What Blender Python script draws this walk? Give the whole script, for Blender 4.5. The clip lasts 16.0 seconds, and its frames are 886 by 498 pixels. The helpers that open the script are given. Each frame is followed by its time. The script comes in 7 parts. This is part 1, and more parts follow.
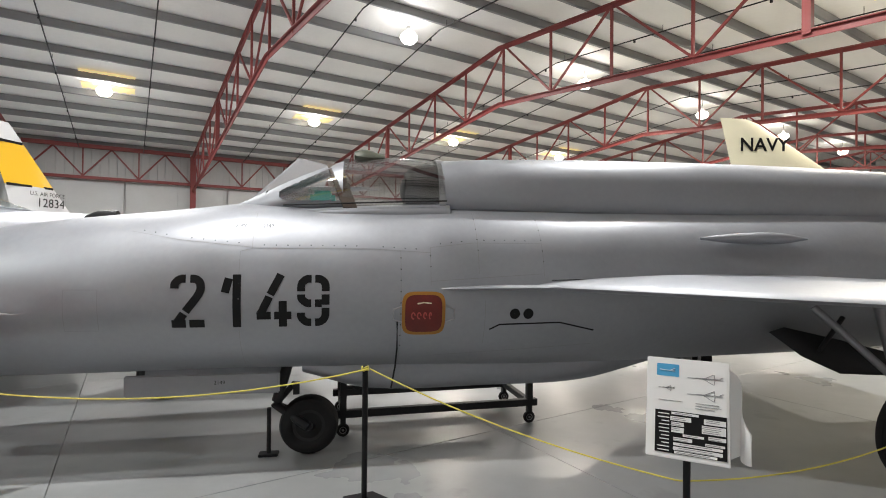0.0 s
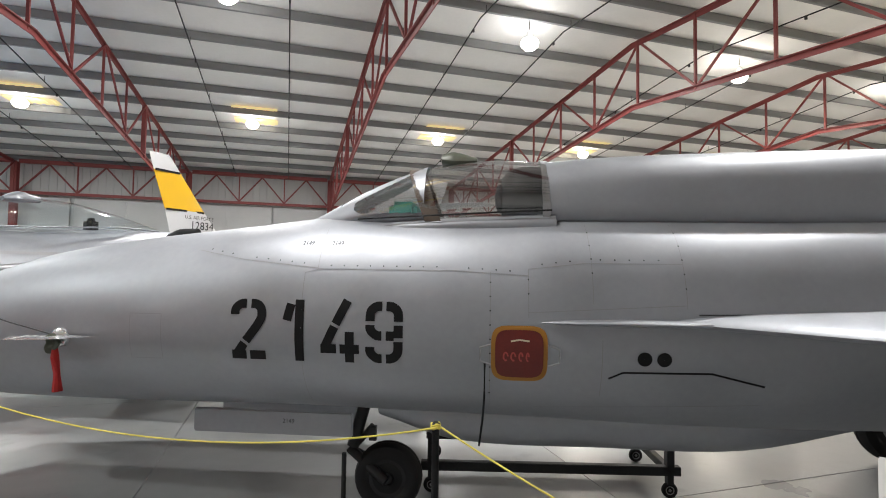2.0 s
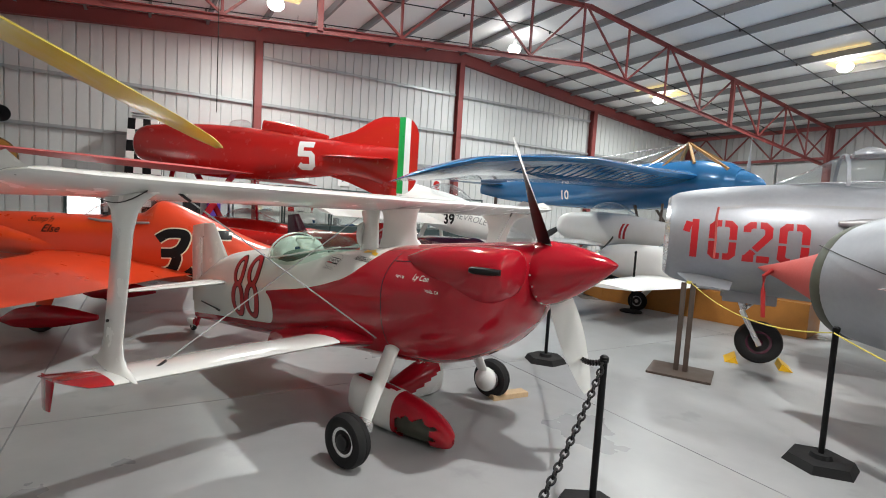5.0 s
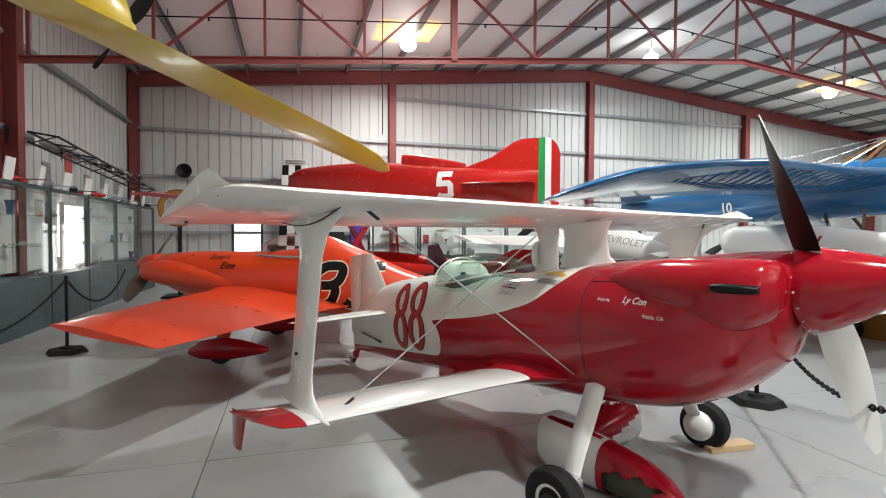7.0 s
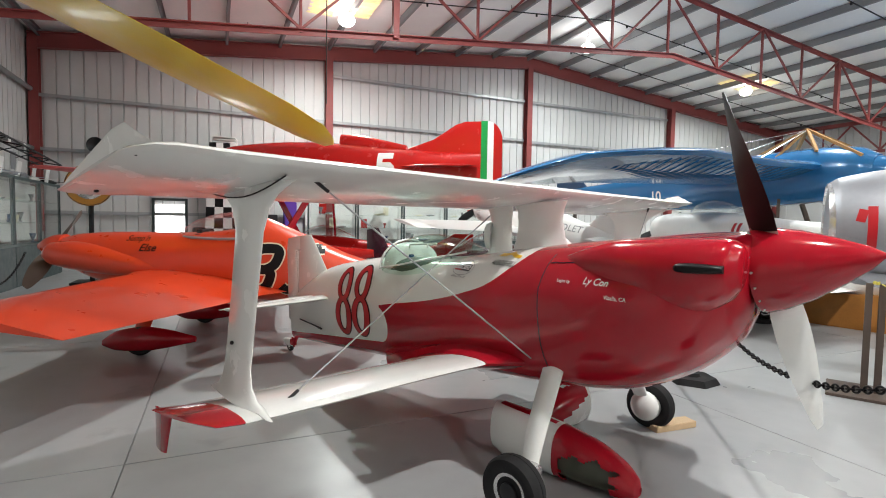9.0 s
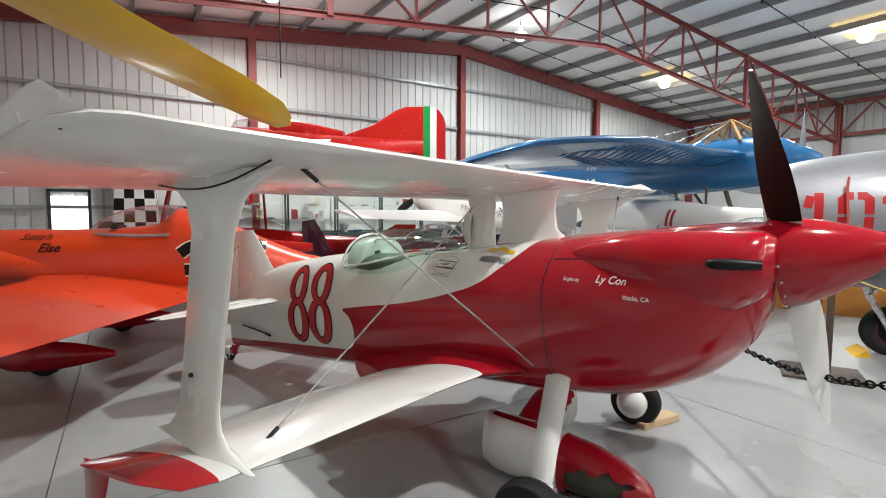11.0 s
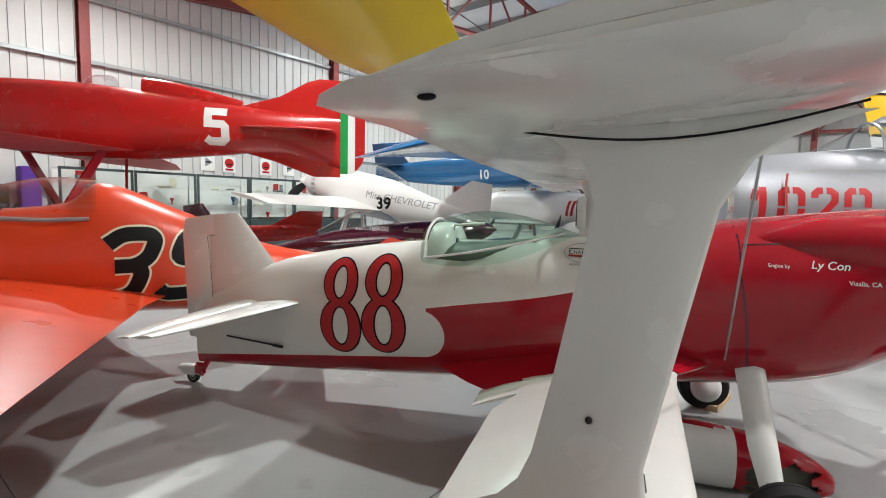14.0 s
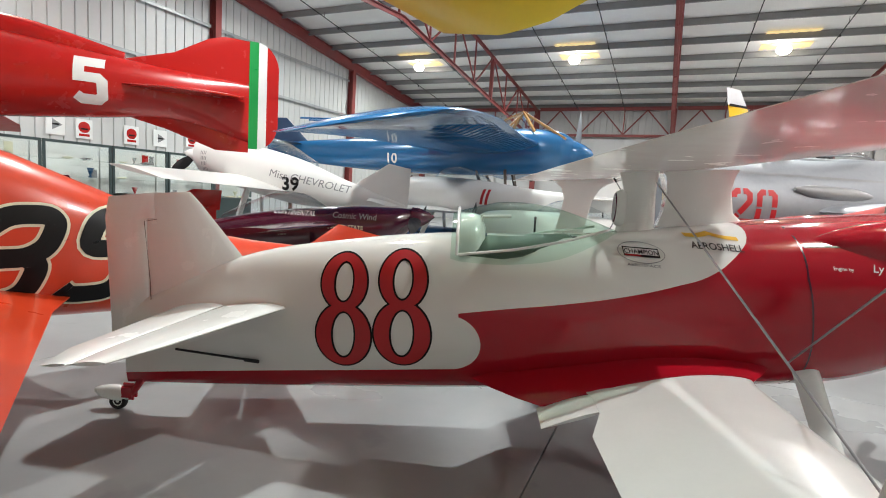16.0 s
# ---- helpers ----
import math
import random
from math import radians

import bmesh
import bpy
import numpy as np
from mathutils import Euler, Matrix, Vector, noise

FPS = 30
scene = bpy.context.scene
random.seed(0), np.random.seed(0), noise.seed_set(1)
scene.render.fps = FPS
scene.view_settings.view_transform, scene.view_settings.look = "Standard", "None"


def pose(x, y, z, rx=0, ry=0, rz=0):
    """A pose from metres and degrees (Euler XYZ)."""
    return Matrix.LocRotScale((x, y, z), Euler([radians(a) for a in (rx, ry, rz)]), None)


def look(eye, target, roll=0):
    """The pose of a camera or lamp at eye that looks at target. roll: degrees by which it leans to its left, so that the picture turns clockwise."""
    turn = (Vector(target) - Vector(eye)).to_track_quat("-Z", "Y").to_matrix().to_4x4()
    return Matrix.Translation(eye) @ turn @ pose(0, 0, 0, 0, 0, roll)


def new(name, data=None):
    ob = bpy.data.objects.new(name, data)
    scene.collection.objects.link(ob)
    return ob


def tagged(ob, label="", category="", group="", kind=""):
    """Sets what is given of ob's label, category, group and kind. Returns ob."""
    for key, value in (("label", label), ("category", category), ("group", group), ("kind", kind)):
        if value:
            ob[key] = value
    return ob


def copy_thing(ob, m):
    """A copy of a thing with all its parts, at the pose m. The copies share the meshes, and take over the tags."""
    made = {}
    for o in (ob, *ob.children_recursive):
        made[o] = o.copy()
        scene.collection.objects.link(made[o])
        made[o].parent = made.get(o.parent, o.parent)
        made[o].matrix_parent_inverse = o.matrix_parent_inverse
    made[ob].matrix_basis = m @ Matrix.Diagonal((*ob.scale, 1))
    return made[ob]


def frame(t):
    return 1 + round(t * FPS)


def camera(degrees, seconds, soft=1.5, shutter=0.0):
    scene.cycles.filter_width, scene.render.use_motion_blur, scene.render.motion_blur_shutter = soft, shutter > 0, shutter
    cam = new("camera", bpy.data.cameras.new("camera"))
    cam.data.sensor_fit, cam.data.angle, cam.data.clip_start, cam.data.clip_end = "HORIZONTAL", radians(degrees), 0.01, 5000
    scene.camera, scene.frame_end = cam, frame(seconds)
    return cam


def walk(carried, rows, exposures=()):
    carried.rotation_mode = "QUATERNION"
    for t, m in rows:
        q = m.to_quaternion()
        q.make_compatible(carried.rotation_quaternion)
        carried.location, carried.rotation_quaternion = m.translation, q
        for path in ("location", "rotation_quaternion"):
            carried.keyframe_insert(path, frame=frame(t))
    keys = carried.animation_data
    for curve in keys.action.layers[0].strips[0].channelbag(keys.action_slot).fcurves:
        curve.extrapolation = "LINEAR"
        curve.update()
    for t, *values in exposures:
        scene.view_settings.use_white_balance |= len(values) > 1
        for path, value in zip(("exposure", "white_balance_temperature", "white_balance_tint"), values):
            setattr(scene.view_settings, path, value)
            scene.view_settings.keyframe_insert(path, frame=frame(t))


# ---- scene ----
cam = camera(82.7, 16.0, soft=1.0)
PATH = [
    (0, (0.421, -0.789, 1.723), (1.478, 0.908, 1.737), 0.5),
    (0.5, (0.589, -0.607, 1.733), (1.614, 1.11, 1.775), 0.6),
    (1, (0.735, -0.449, 1.77), (1.663, 1.322, 1.814), 0.5),
    (1.5, (0.938, -0.366, 1.731), (1.745, 1.463, 1.784), 0.6),
    (2, (1.012, -0.194, 1.751), (1.597, 1.717, 1.833), 0.8),
    (2.5, (1.084, -0.063, 1.745), (1.236, 1.929, 1.849), 0.9),
    (2.7, (1.112, -0.006, 1.773), (1.081, 1.992, 1.857), 1.0),
    (3, (1.075, -0.029, 1.728), (0.748, 1.941, 1.833), 2.4),
    (3.5, (1.013, -0.047, 1.697), (0.123, 1.743, 1.737), 3.6),
    (4, (0.889, -0.147, 1.672), (-0.493, 1.296, 1.589), 4.1),
    (4.5, (0.73, -0.205, 1.633), (-0.904, 0.938, 1.477), 3.8),
    (5, (0.583, -0.264, 1.61), (-1.131, 0.754, 1.451), 3.4),
    (5.2, (0.53, -0.285, 1.613), (-1.209, 0.692, 1.464), 2.9),
    (7.3, (-0.038, -0.459, 1.491), (-1.957, 0.102, 1.441), 0.2),
    (7.5, (-0.045, -0.456, 1.492), (-1.96, 0.12, 1.433), 0.4),
    (8, (-0.072, -0.481, 1.476), (-1.968, 0.153, 1.404), 0.8),
    (8.5, (-0.111, -0.52, 1.455), (-1.968, 0.216, 1.357), 0.8),
    (9, (-0.218, -0.483, 1.452), (-2.042, 0.331, 1.346), 0.9),
    (9.2, (-0.271, -0.453, 1.465), (-2.085, 0.384, 1.366), 0.7),
    (11.3, (-0.817, -0.634, 1.472), (-2.488, 0.455, 1.323), 0.5),
    (11.5, (-0.909, -0.654, 1.465), (-2.573, 0.446, 1.321), 0.8),
    (12, (-1.079, -0.851, 1.445), (-2.69, 0.326, 1.3), 1.4),
    (12.5, (-1.266, -1.099, 1.444), (-2.802, 0.171, 1.279), 1.3),
    (13, (-1.599, -1.266, 1.415), (-3.064, 0.085, 1.25), 0.7),
    (13.5, (-1.892, -1.414, 1.41), (-3.257, 0.038, 1.245), 0.3),
    (14, (-2.162, -1.52, 1.397), (-3.4, 0.041, 1.218), 1.3),
    (14.5, (-2.49, -1.525, 1.387), (-3.624, 0.112, 1.197), 2.2),
    (15, (-2.729, -1.585, 1.37), (-3.739, 0.129, 1.162), 3.5),
    (15.5, (-2.931, -1.662, 1.38), (-3.83, 0.11, 1.153), 3.9),
    (16, (-3.111, -1.608, 1.379), (-3.916, 0.21, 1.16), 3.6),
]
walk(cam, [(t, look(eye, target, roll)) for t, eye, target, roll in PATH], [(0.0, -0.08), (3.0, -0.14), (4.0, -0.12), (5.0, -0.02), (8.0, 0.14), (16.0, 0.10)])

# ---- light and exposure ----
world = bpy.data.worlds.new("night_world")
scene.world = world
world.use_nodes = True
world.node_tree.nodes["Background"].inputs[0].default_value = (0.30, 0.33, 0.38, 1)
world.node_tree.nodes["Background"].inputs[1].default_value = 0.01
scene.view_settings.exposure = 0.0

LAMP_X = [-13.5, -6.95, -0.3, 6.35, 12.7, 19.2, 25.6, 31.9]
LAMP_ROWS = [(2.6, 6.72), (10.45, 7.2), (18.12, 6.72)]
LAMP_POWER = 285.0

for lx in LAMP_X:
    for ly, lz in LAMP_ROWS:
        if lx > 27:
            continue
        ld = bpy.data.lights.new("high_bay_light", "AREA")
        ld.shape, ld.size, ld.energy = "DISK", 0.20, LAMP_POWER * (1.06 if ly < 5 else 1.0) * (1.15 if lx > 10 else 1.0)
        ld.color = (0.94, 1.0, 0.975) if lx < -5 else ((1.0, 0.99, 0.97) if lx < 10 else (1.0, 0.92, 0.80))
        ld.spread = radians(170)
        lo = new("high_bay_light", ld)
        lo.matrix_world = pose(lx, ly, lz - 0.25)


# ---- materials ----
def mat(name, color, rough=0.5, metal=0.0, coat=0.0, grain=0.06, scale=6.0, bump=0.0, bump_scale=60.0, spots=0.0, rvar=0.08, emit=None, trans=0.0, alpha=1.0, spec=None):
    """A principled material: base colour with variation at two scales, uneven gloss and fine relief."""
    m = bpy.data.materials.new(name)
    m.use_nodes = True
    nt = m.node_tree
    b = nt.nodes["Principled BSDF"]
    tc = nt.nodes.new("ShaderNodeTexCoord")
    n1 = nt.nodes.new("ShaderNodeTexNoise")
    n1.inputs["Scale"].default_value, n1.inputs["Detail"].default_value = scale, 6
    n2 = nt.nodes.new("ShaderNodeTexNoise")
    n2.inputs["Scale"].default_value, n2.inputs["Detail"].default_value = scale * 9, 3
    for n in (n1, n2):
        nt.links.new(tc.outputs["Object"], n.inputs["Vector"])
    mix = nt.nodes.new("ShaderNodeMix")
    mix.data_type = "FLOAT"
    mix.inputs[0].default_value = 0.35
    nt.links.new(n1.outputs[0], mix.inputs[2])
    nt.links.new(n2.outputs[0], mix.inputs[3])
    mr = nt.nodes.new("ShaderNodeMapRange")
    mr.inputs[1].default_value, mr.inputs[2].default_value = 0.25, 0.75
    mr.inputs[3].default_value, mr.inputs[4].default_value = 1 - grain, 1 + grain
    nt.links.new(mix.outputs[0], mr.inputs[0])
    mul = nt.nodes.new("ShaderNodeVectorMath")
    mul.operation = "SCALE"
    mul.inputs[0].default_value = color
    nt.links.new(mr.outputs[0], mul.inputs["Scale"])
    nt.links.new(mul.outputs[0], b.inputs["Base Color"])
    rr = nt.nodes.new("ShaderNodeMapRange")
    rr.inputs[1].default_value, rr.inputs[2].default_value = 0.3, 0.7
    rr.inputs[3].default_value, rr.inputs[4].default_value = max(0.02, rough - rvar), min(1, rough + rvar)
    nt.links.new(n1.outputs[0], rr.inputs[0])
    nt.links.new(rr.outputs[0], b.inputs["Roughness"])
    b.inputs["Metallic"].default_value = metal
    b.inputs["Coat Weight"].default_value = coat
    b.inputs["Coat Roughness"].default_value = 0.06
    if spec is not None:
        b.inputs["Specular IOR Level"].default_value = spec
    if trans:
        b.inputs["Transmission Weight"].default_value = trans
        b.inputs["IOR"].default_value = 1.1
    if alpha < 1:
        b.inputs["Alpha"].default_value = alpha
    if emit:
        b.inputs["Emission Color"].default_value = (*emit[0], 1)
        b.inputs["Emission Strength"].default_value = emit[1]
    if bump:
        n3 = nt.nodes.new("ShaderNodeTexNoise")
        n3.inputs["Scale"].default_value, n3.inputs["Detail"].default_value = bump_scale, 4
        nt.links.new(tc.outputs["Object"], n3.inputs["Vector"])
        bp = nt.nodes.new("ShaderNodeBump")
        bp.inputs["Strength"].default_value, bp.inputs["Distance"].default_value = bump, 0.01
        nt.links.new(n3.outputs[0], bp.inputs["Height"])
        nt.links.new(bp.outputs[0], b.inputs["Normal"])
    return m


M = {}


def thin_glass(name, tint, edge=0.6, face=0.07):
    """Clear sheet: seen through with a tint, mirroring more at a glancing angle."""
    m = bpy.data.materials.new(name)
    m.use_nodes = True
    nt = m.node_tree
    nt.nodes.remove(nt.nodes["Principled BSDF"])
    tr, gl, fr, mx = (nt.nodes.new(k) for k in ("ShaderNodeBsdfTransparent", "ShaderNodeBsdfGlossy", "ShaderNodeLayerWeight", "ShaderNodeMixShader"))
    tr.inputs[0].default_value = (*tint, 1)
    gl.inputs["Roughness"].default_value = 0.05
    fr.inputs[0].default_value = 0.5
    pw, ma = nt.nodes.new("ShaderNodeMath"), nt.nodes.new("ShaderNodeMath")
    pw.operation, ma.operation = "POWER", "MULTIPLY_ADD"
    pw.inputs[1].default_value = 2.6
    ma.inputs[1].default_value, ma.inputs[2].default_value = edge, face
    nt.links.new(fr.outputs["Facing"], pw.inputs[0])
    nt.links.new(pw.outputs[0], ma.inputs[0])
    nt.links.new(ma.outputs[0], mx.inputs[0])
    nt.links.new(tr.outputs[0], mx.inputs[1])
    nt.links.new(gl.outputs[0], mx.inputs[2])
    nt.links.new(mx.outputs[0], nt.nodes["Material Output"].inputs[0])
    return m


M["silver"] = mat("aluminium_paint", (0.32, 0.331, 0.357), 0.50, 0.60, grain=0.09, scale=2.5, bump=0.035, bump_scale=9, rvar=0.08)
M["silver_dark"] = mat("bare_grey_metal", (0.30, 0.30, 0.31), 0.42, 0.6, grain=0.1)
M["silver_bright"] = mat("polished_aluminium", (0.70, 0.70, 0.71), 0.25, 0.8, grain=0.05)
M["red"] = mat("red_gloss_paint", (0.37, 0.007, 0.018), 0.08, 0.0, coat=0.0, grain=0.04, rvar=0.015, spec=0.5)
M["red_light"] = mat("scarlet_paint", (0.46, 0.012, 0.010), 0.26, 0.0, coat=0.4, grain=0.03, rvar=0.02)
M["pink"] = mat("faded_red_fabric", (0.62, 0.10, 0.10), 0.5, 0.0, grain=0.07)
M["maroon"] = mat("maroon_gloss_paint", (0.060, 0.006, 0.022), 0.2, 0.0, coat=0.8, rvar=0.02)
M["white"] = mat("white_gloss_paint", (0.77, 0.785, 0.765), 0.26, 0.0, coat=0.5, grain=0.025, rvar=0.02)
M["white_flat"] = mat("white_fabric", (0.78, 0.77, 0.75), 0.5, 0.0, grain=0.03)
M["cream"] = mat("cream_paint", (0.72, 0.68, 0.50), 0.45, 0.0, grain=0.04)
M["orange"] = mat("orange_gloss_paint", (0.60, 0.046, 0.010), 0.30, 0.0, coat=0.4, grain=0.025, rvar=0.03)
M["blue"] = mat("blue_paint", (0.016, 0.135, 0.33), 0.24, 0.1, coat=0.6, grain=0.04, rvar=0.03)
M["blue_dark"] = mat("dark_blue_paint", (0.012, 0.06, 0.15), 0.35, 0.0, coat=0.3, grain=0.08)
M["yellow"] = mat("yellow_paint", (0.70, 0.55, 0.035), 0.36, 0.0, coat=0.3, grain=0.05)
M["tail_yellow"] = mat("yellow_band_paint", (0.80, 0.46, 0.01), 0.4, 0.0, grain=0.04)
M["green"] = mat("green_paint", (0.01, 0.28, 0.06), 0.35, 0.0, grain=0.05)
M["teal"] = mat("turquoise_cockpit_paint", (0.03, 0.33, 0.29), 0.5, 0.0, grain=0.1)
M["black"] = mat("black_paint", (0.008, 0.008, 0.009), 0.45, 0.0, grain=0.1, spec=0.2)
M["rubber"] = mat("tyre_rubber", (0.016, 0.016, 0.017), 0.75, 0.0, grain=0.2, bump=0.1, spec=0.25)
M["dark_steel"] = mat("dark_painted_steel", (0.024, 0.024, 0.026), 0.5, 0.2, grain=0.2, spec=0.3)
M["brown_steel"] = mat("brown_painted_steel", (0.10, 0.075, 0.06), 0.55, 0.1, grain=0.15)
M["truss"] = mat("red_oxide_steel", (0.23, 0.045, 0.042), 0.55, 0.0, grain=0.1, scale=3)
M["purlin"] = mat("grey_galvanised_purlin", (0.23, 0.23, 0.235), 0.5, 0.3, grain=0.1, scale=3)
M["roof"] = mat("white_roof_insulation", (0.80, 0.79, 0.77), 0.6, 0.0, grain=0.05, scale=1.2, bump=0.25, bump_scale=2.5)
M["wall"] = mat("white_steel_cladding", (0.57, 0.57, 0.565), 0.45, 0.0, grain=0.05, scale=1.0, bump=0.05, bump_scale=4)
M["girt"] = mat("galvanised_girt", (0.36, 0.37, 0.38), 0.45, 0.4, grain=0.1)
M["wood"] = mat("varnished_timber", (0.42, 0.22, 0.07), 0.5, 0.0, grain=0.2, scale=4)
M["pine"] = mat("raw_pine", (0.55, 0.40, 0.24), 0.6, 0.0, grain=0.15, scale=8)
M["crate"] = mat("orange_brown_plywood", (0.42, 0.17, 0.03), 0.5, 0.0, grain=0.15)
M["rope"] = mat("yellow_rope", (0.62, 0.54, 0.09), 0.7, 0.0, grain=0.2, bump=0.4, bump_scale=200)
M["ribbon"] = mat("red_ribbon", (0.45, 0.02, 0.02), 0.7, 0.0, grain=0.1)
M["cover"] = mat("red_canvas_cover", (0.46, 0.075, 0.065), 0.7, 0.0, grain=0.1, bump=0.2, bump_scale=20)
M["stencil"] = mat("rusty_red_cover_paint", (0.13, 0.011, 0.007), 0.45, 0.0, grain=0.30, scale=9)
M["ochre"] = mat("ochre_paint", (0.36, 0.16, 0.018), 0.55, 0.0, grain=0.15)
M["olive"] = mat("dark_olive_paint", (0.07, 0.075, 0.055), 0.5, 0.1, grain=0.15)
M["cockpit_green"] = mat("green_grey_cockpit_lining", (0.09, 0.13, 0.10), 0.6, 0.0, grain=0.15)
M["num_red"] = mat("number_red_paint", (0.44, 0.010, 0.016), 0.4, 0.0, grain=0.05)
M["paper"] = mat("printed_white_card", (0.80, 0.80, 0.79), 0.35, 0.0, grain=0.02)
M["sky_blue"] = mat("blue_print", (0.08, 0.36, 0.62), 0.4)
M["grey_print"] = mat("grey_print", (0.25, 0.25, 0.26), 0.5)
M["case_green"] = mat("dark_green_cabinet_paint", (0.035, 0.055, 0.055), 0.45, 0.0, grain=0.1)
M["purple"] = mat("purple_cloth", (0.10, 0.03, 0.30), 0.8)
M["lamp_glow"] = mat("high_bay_lens", (0.9, 0.9, 0.9), 0.3, emit=((1.0, 0.99, 0.97), 36.0))
M["lamp_glow_warm"] = mat("warm_high_bay_lens", (0.9, 0.9, 0.85), 0.3, emit=((1.0, 0.93, 0.82), 46.0))
M["skylight"] = mat("yellowed_fibreglass_skylight", (0.80, 0.62, 0.28), 0.5, grain=0.15, scale=4, emit=((1.0, 0.80, 0.42), 0.5))
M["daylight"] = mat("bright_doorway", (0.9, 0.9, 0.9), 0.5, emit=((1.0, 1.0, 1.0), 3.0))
M["glass"] = thin_glass("canopy_perspex", (0.91, 0.94, 0.95), 0.8)
M["glass_hazy"] = thin_glass("hazy_old_perspex", (0.88, 0.88, 0.87), 0.6, 0.22)
M["glass_green"] = thin_glass("green_tinted_perspex", (0.76, 0.87, 0.81), 0.30, 0.03)
M["pane"] = thin_glass("display_case_glass", (0.95, 0.98, 0.97), 0.3)


def concrete():
    """Polished grey concrete with cloudy patches, faint stains and an uneven sheen."""
    m = mat("polished_concrete", (0.32, 0.328, 0.332), 0.34, 0.0, grain=0.14, scale=0.55, bump=0.02, bump_scale=30, rvar=0.10)
    nt = m.node_tree
    b = nt.nodes["Principled BSDF"]
    src = b.inputs["Base Color"].links[0].from_socket
    tc = [n for n in nt.nodes if n.type == "TEX_COORD"][0]
    geo = nt.nodes.new("ShaderNodeNewGeometry")
    for k in [k for k in nt.links if k.from_node == tc]:
        nt.links.new(geo.outputs["Position"], k.to_socket)
    n = nt.nodes.new("ShaderNodeTexNoise")
    n.inputs["Scale"].default_value, n.inputs["Detail"].default_value = 2.3, 5
    nt.links.new(geo.outputs["Position"], n.inputs["Vector"])
    r = nt.nodes.new("ShaderNodeMapRange")
    r.inputs[1].default_value, r.inputs[2].default_value = 0.63, 0.70
    r.inputs[3].default_value, r.inputs[4].default_value = 1.0, 0.84
    nt.links.new(n.outputs[0], r.inputs[0])
    v = nt.nodes.new("ShaderNodeVectorMath")
    v.operation = "SCALE"
    nt.links.new(src, v.inputs[0])
    nt.links.new(r.outputs[0], v.inputs["Scale"])
    nt.links.new(v.outputs[0], b.inputs["Base Color"])
    return m


M["floor"] = concrete()


def scheme(name, a, b_col, mask_builder, rough=0.24, coat=0.7):
    """Two paints on one skin; mask_builder wires a 0/1 mask from the object's own coordinates."""
    m = mat(name, a, rough, 0.0, coat=coat, grain=0.03, rvar=0.02)
    nt = m.node_tree
    b = nt.nodes["Principled BSDF"]
    src = b.inputs["Base Color"].links[0].from_socket
    tc = [n for n in nt.nodes if n.type == "TEX_COORD"][0]
    sep = nt.nodes.new("ShaderNodeSeparateXYZ")
    nt.links.new(tc.outputs["Object"], sep.inputs[0])

    def op(kind, p, q=0.0):
        n = nt.nodes.new("ShaderNodeMath")
        n.operation = kind
        for i, x in enumerate((p, q)):
            if isinstance(x, (int, float)):
                n.inputs[i].default_value = x
            else:
                nt.links.new(x, n.inputs[i])
        return n.outputs[0]

    def curve(x, pts):
        lo, hi = pts[0][0], pts[-1][0]
        mr = nt.nodes.new("ShaderNodeMapRange")
        mr.inputs[1].default_value, mr.inputs[2].default_value = lo, hi
        nt.links.new(x, mr.inputs[0])
        fc = nt.nodes.new("ShaderNodeFloatCurve")
        c = fc.mapping.curves[0]
        c.points[0].location = (0, pts[0][1] / 2)
        c.points[1].location = (1, pts[-1][1] / 2)
        for px, py in pts[1:-1]:
            c.points.new((px - lo) / (hi - lo), py / 2)
        fc.mapping.update()
        nt.links.new(mr.outputs[0], fc.inputs["Value"])
        return op("MULTIPLY", fc.outputs[0], 2.0)

    mask = mask_builder(sep.outputs[0], sep.outputs[1], sep.outputs[2], op, curve)
    mix = nt.nodes.new("ShaderNodeMix")
    mix.data_type = "RGBA"
    nt.links.new(mask, mix.inputs[0])
    nt.links.new(src, mix.inputs[6])
    mix.inputs[7].default_value = (*b_col, 1)
    nt.links.new(mix.outputs[2], b.inputs["Base Color"])
    return m


def racer_mask(x, y, z, op, curve):
    sweep = op("GREATER_THAN", z, curve(x, [(-1.72, 0.79), (-1.46, 0.841), (-1.20, 0.888), (-0.94, 0.946), (-0.70, 1.018), (-0.55, 1.077), (-0.42, 1.174), (-0.32, 1.28), (-0.26, 1.42)]))
    sweep = op("MULTIPLY", sweep, op("LESS_THAN", x, -0.26))
    rear = op("MULTIPLY", op("LESS_THAN", x, -1.70), op("GREATER_THAN", z, op("ADD", op("MULTIPLY", x, 0.137), 0.727)))
    ex = op("MULTIPLY", op("ADD", x, 1.74), 6.3)
    ez = op("MULTIPLY", op("ADD", z, -0.635), 6.9)
    cap = op("LESS_THAN", op("ADD", op("MULTIPLY", ex, ex), op("MULTIPLY", ez, ez)), 1.0)
    return op("MAXIMUM", op("MAXIMUM", sweep, rear), cap)


M["racer"] = scheme("red_and_white_racer_paint", (0.37, 0.007, 0.018), (0.77, 0.775, 0.745), racer_mask, rough=0.08, coat=0.0)
M["wing_tipred"] = scheme("white_wing_with_red_tip_paint", (0.77, 0.785, 0.765), (0.45, 0.012, 0.022),
                          lambda x, y, z, op, curve: op("GREATER_THAN", op("ABSOLUTE", y), 1.94))
M["tail_band"] = scheme("silver_tail_with_yellow_band", (0.62, 0.62, 0.63), (0.80, 0.46, 0.01),
                        lambda x, y, z, op, curve: op("MULTIPLY", op("GREATER_THAN", z, 3.12), op("LESS_THAN", z, 4.02)), rough=0.4, coat=0.1)


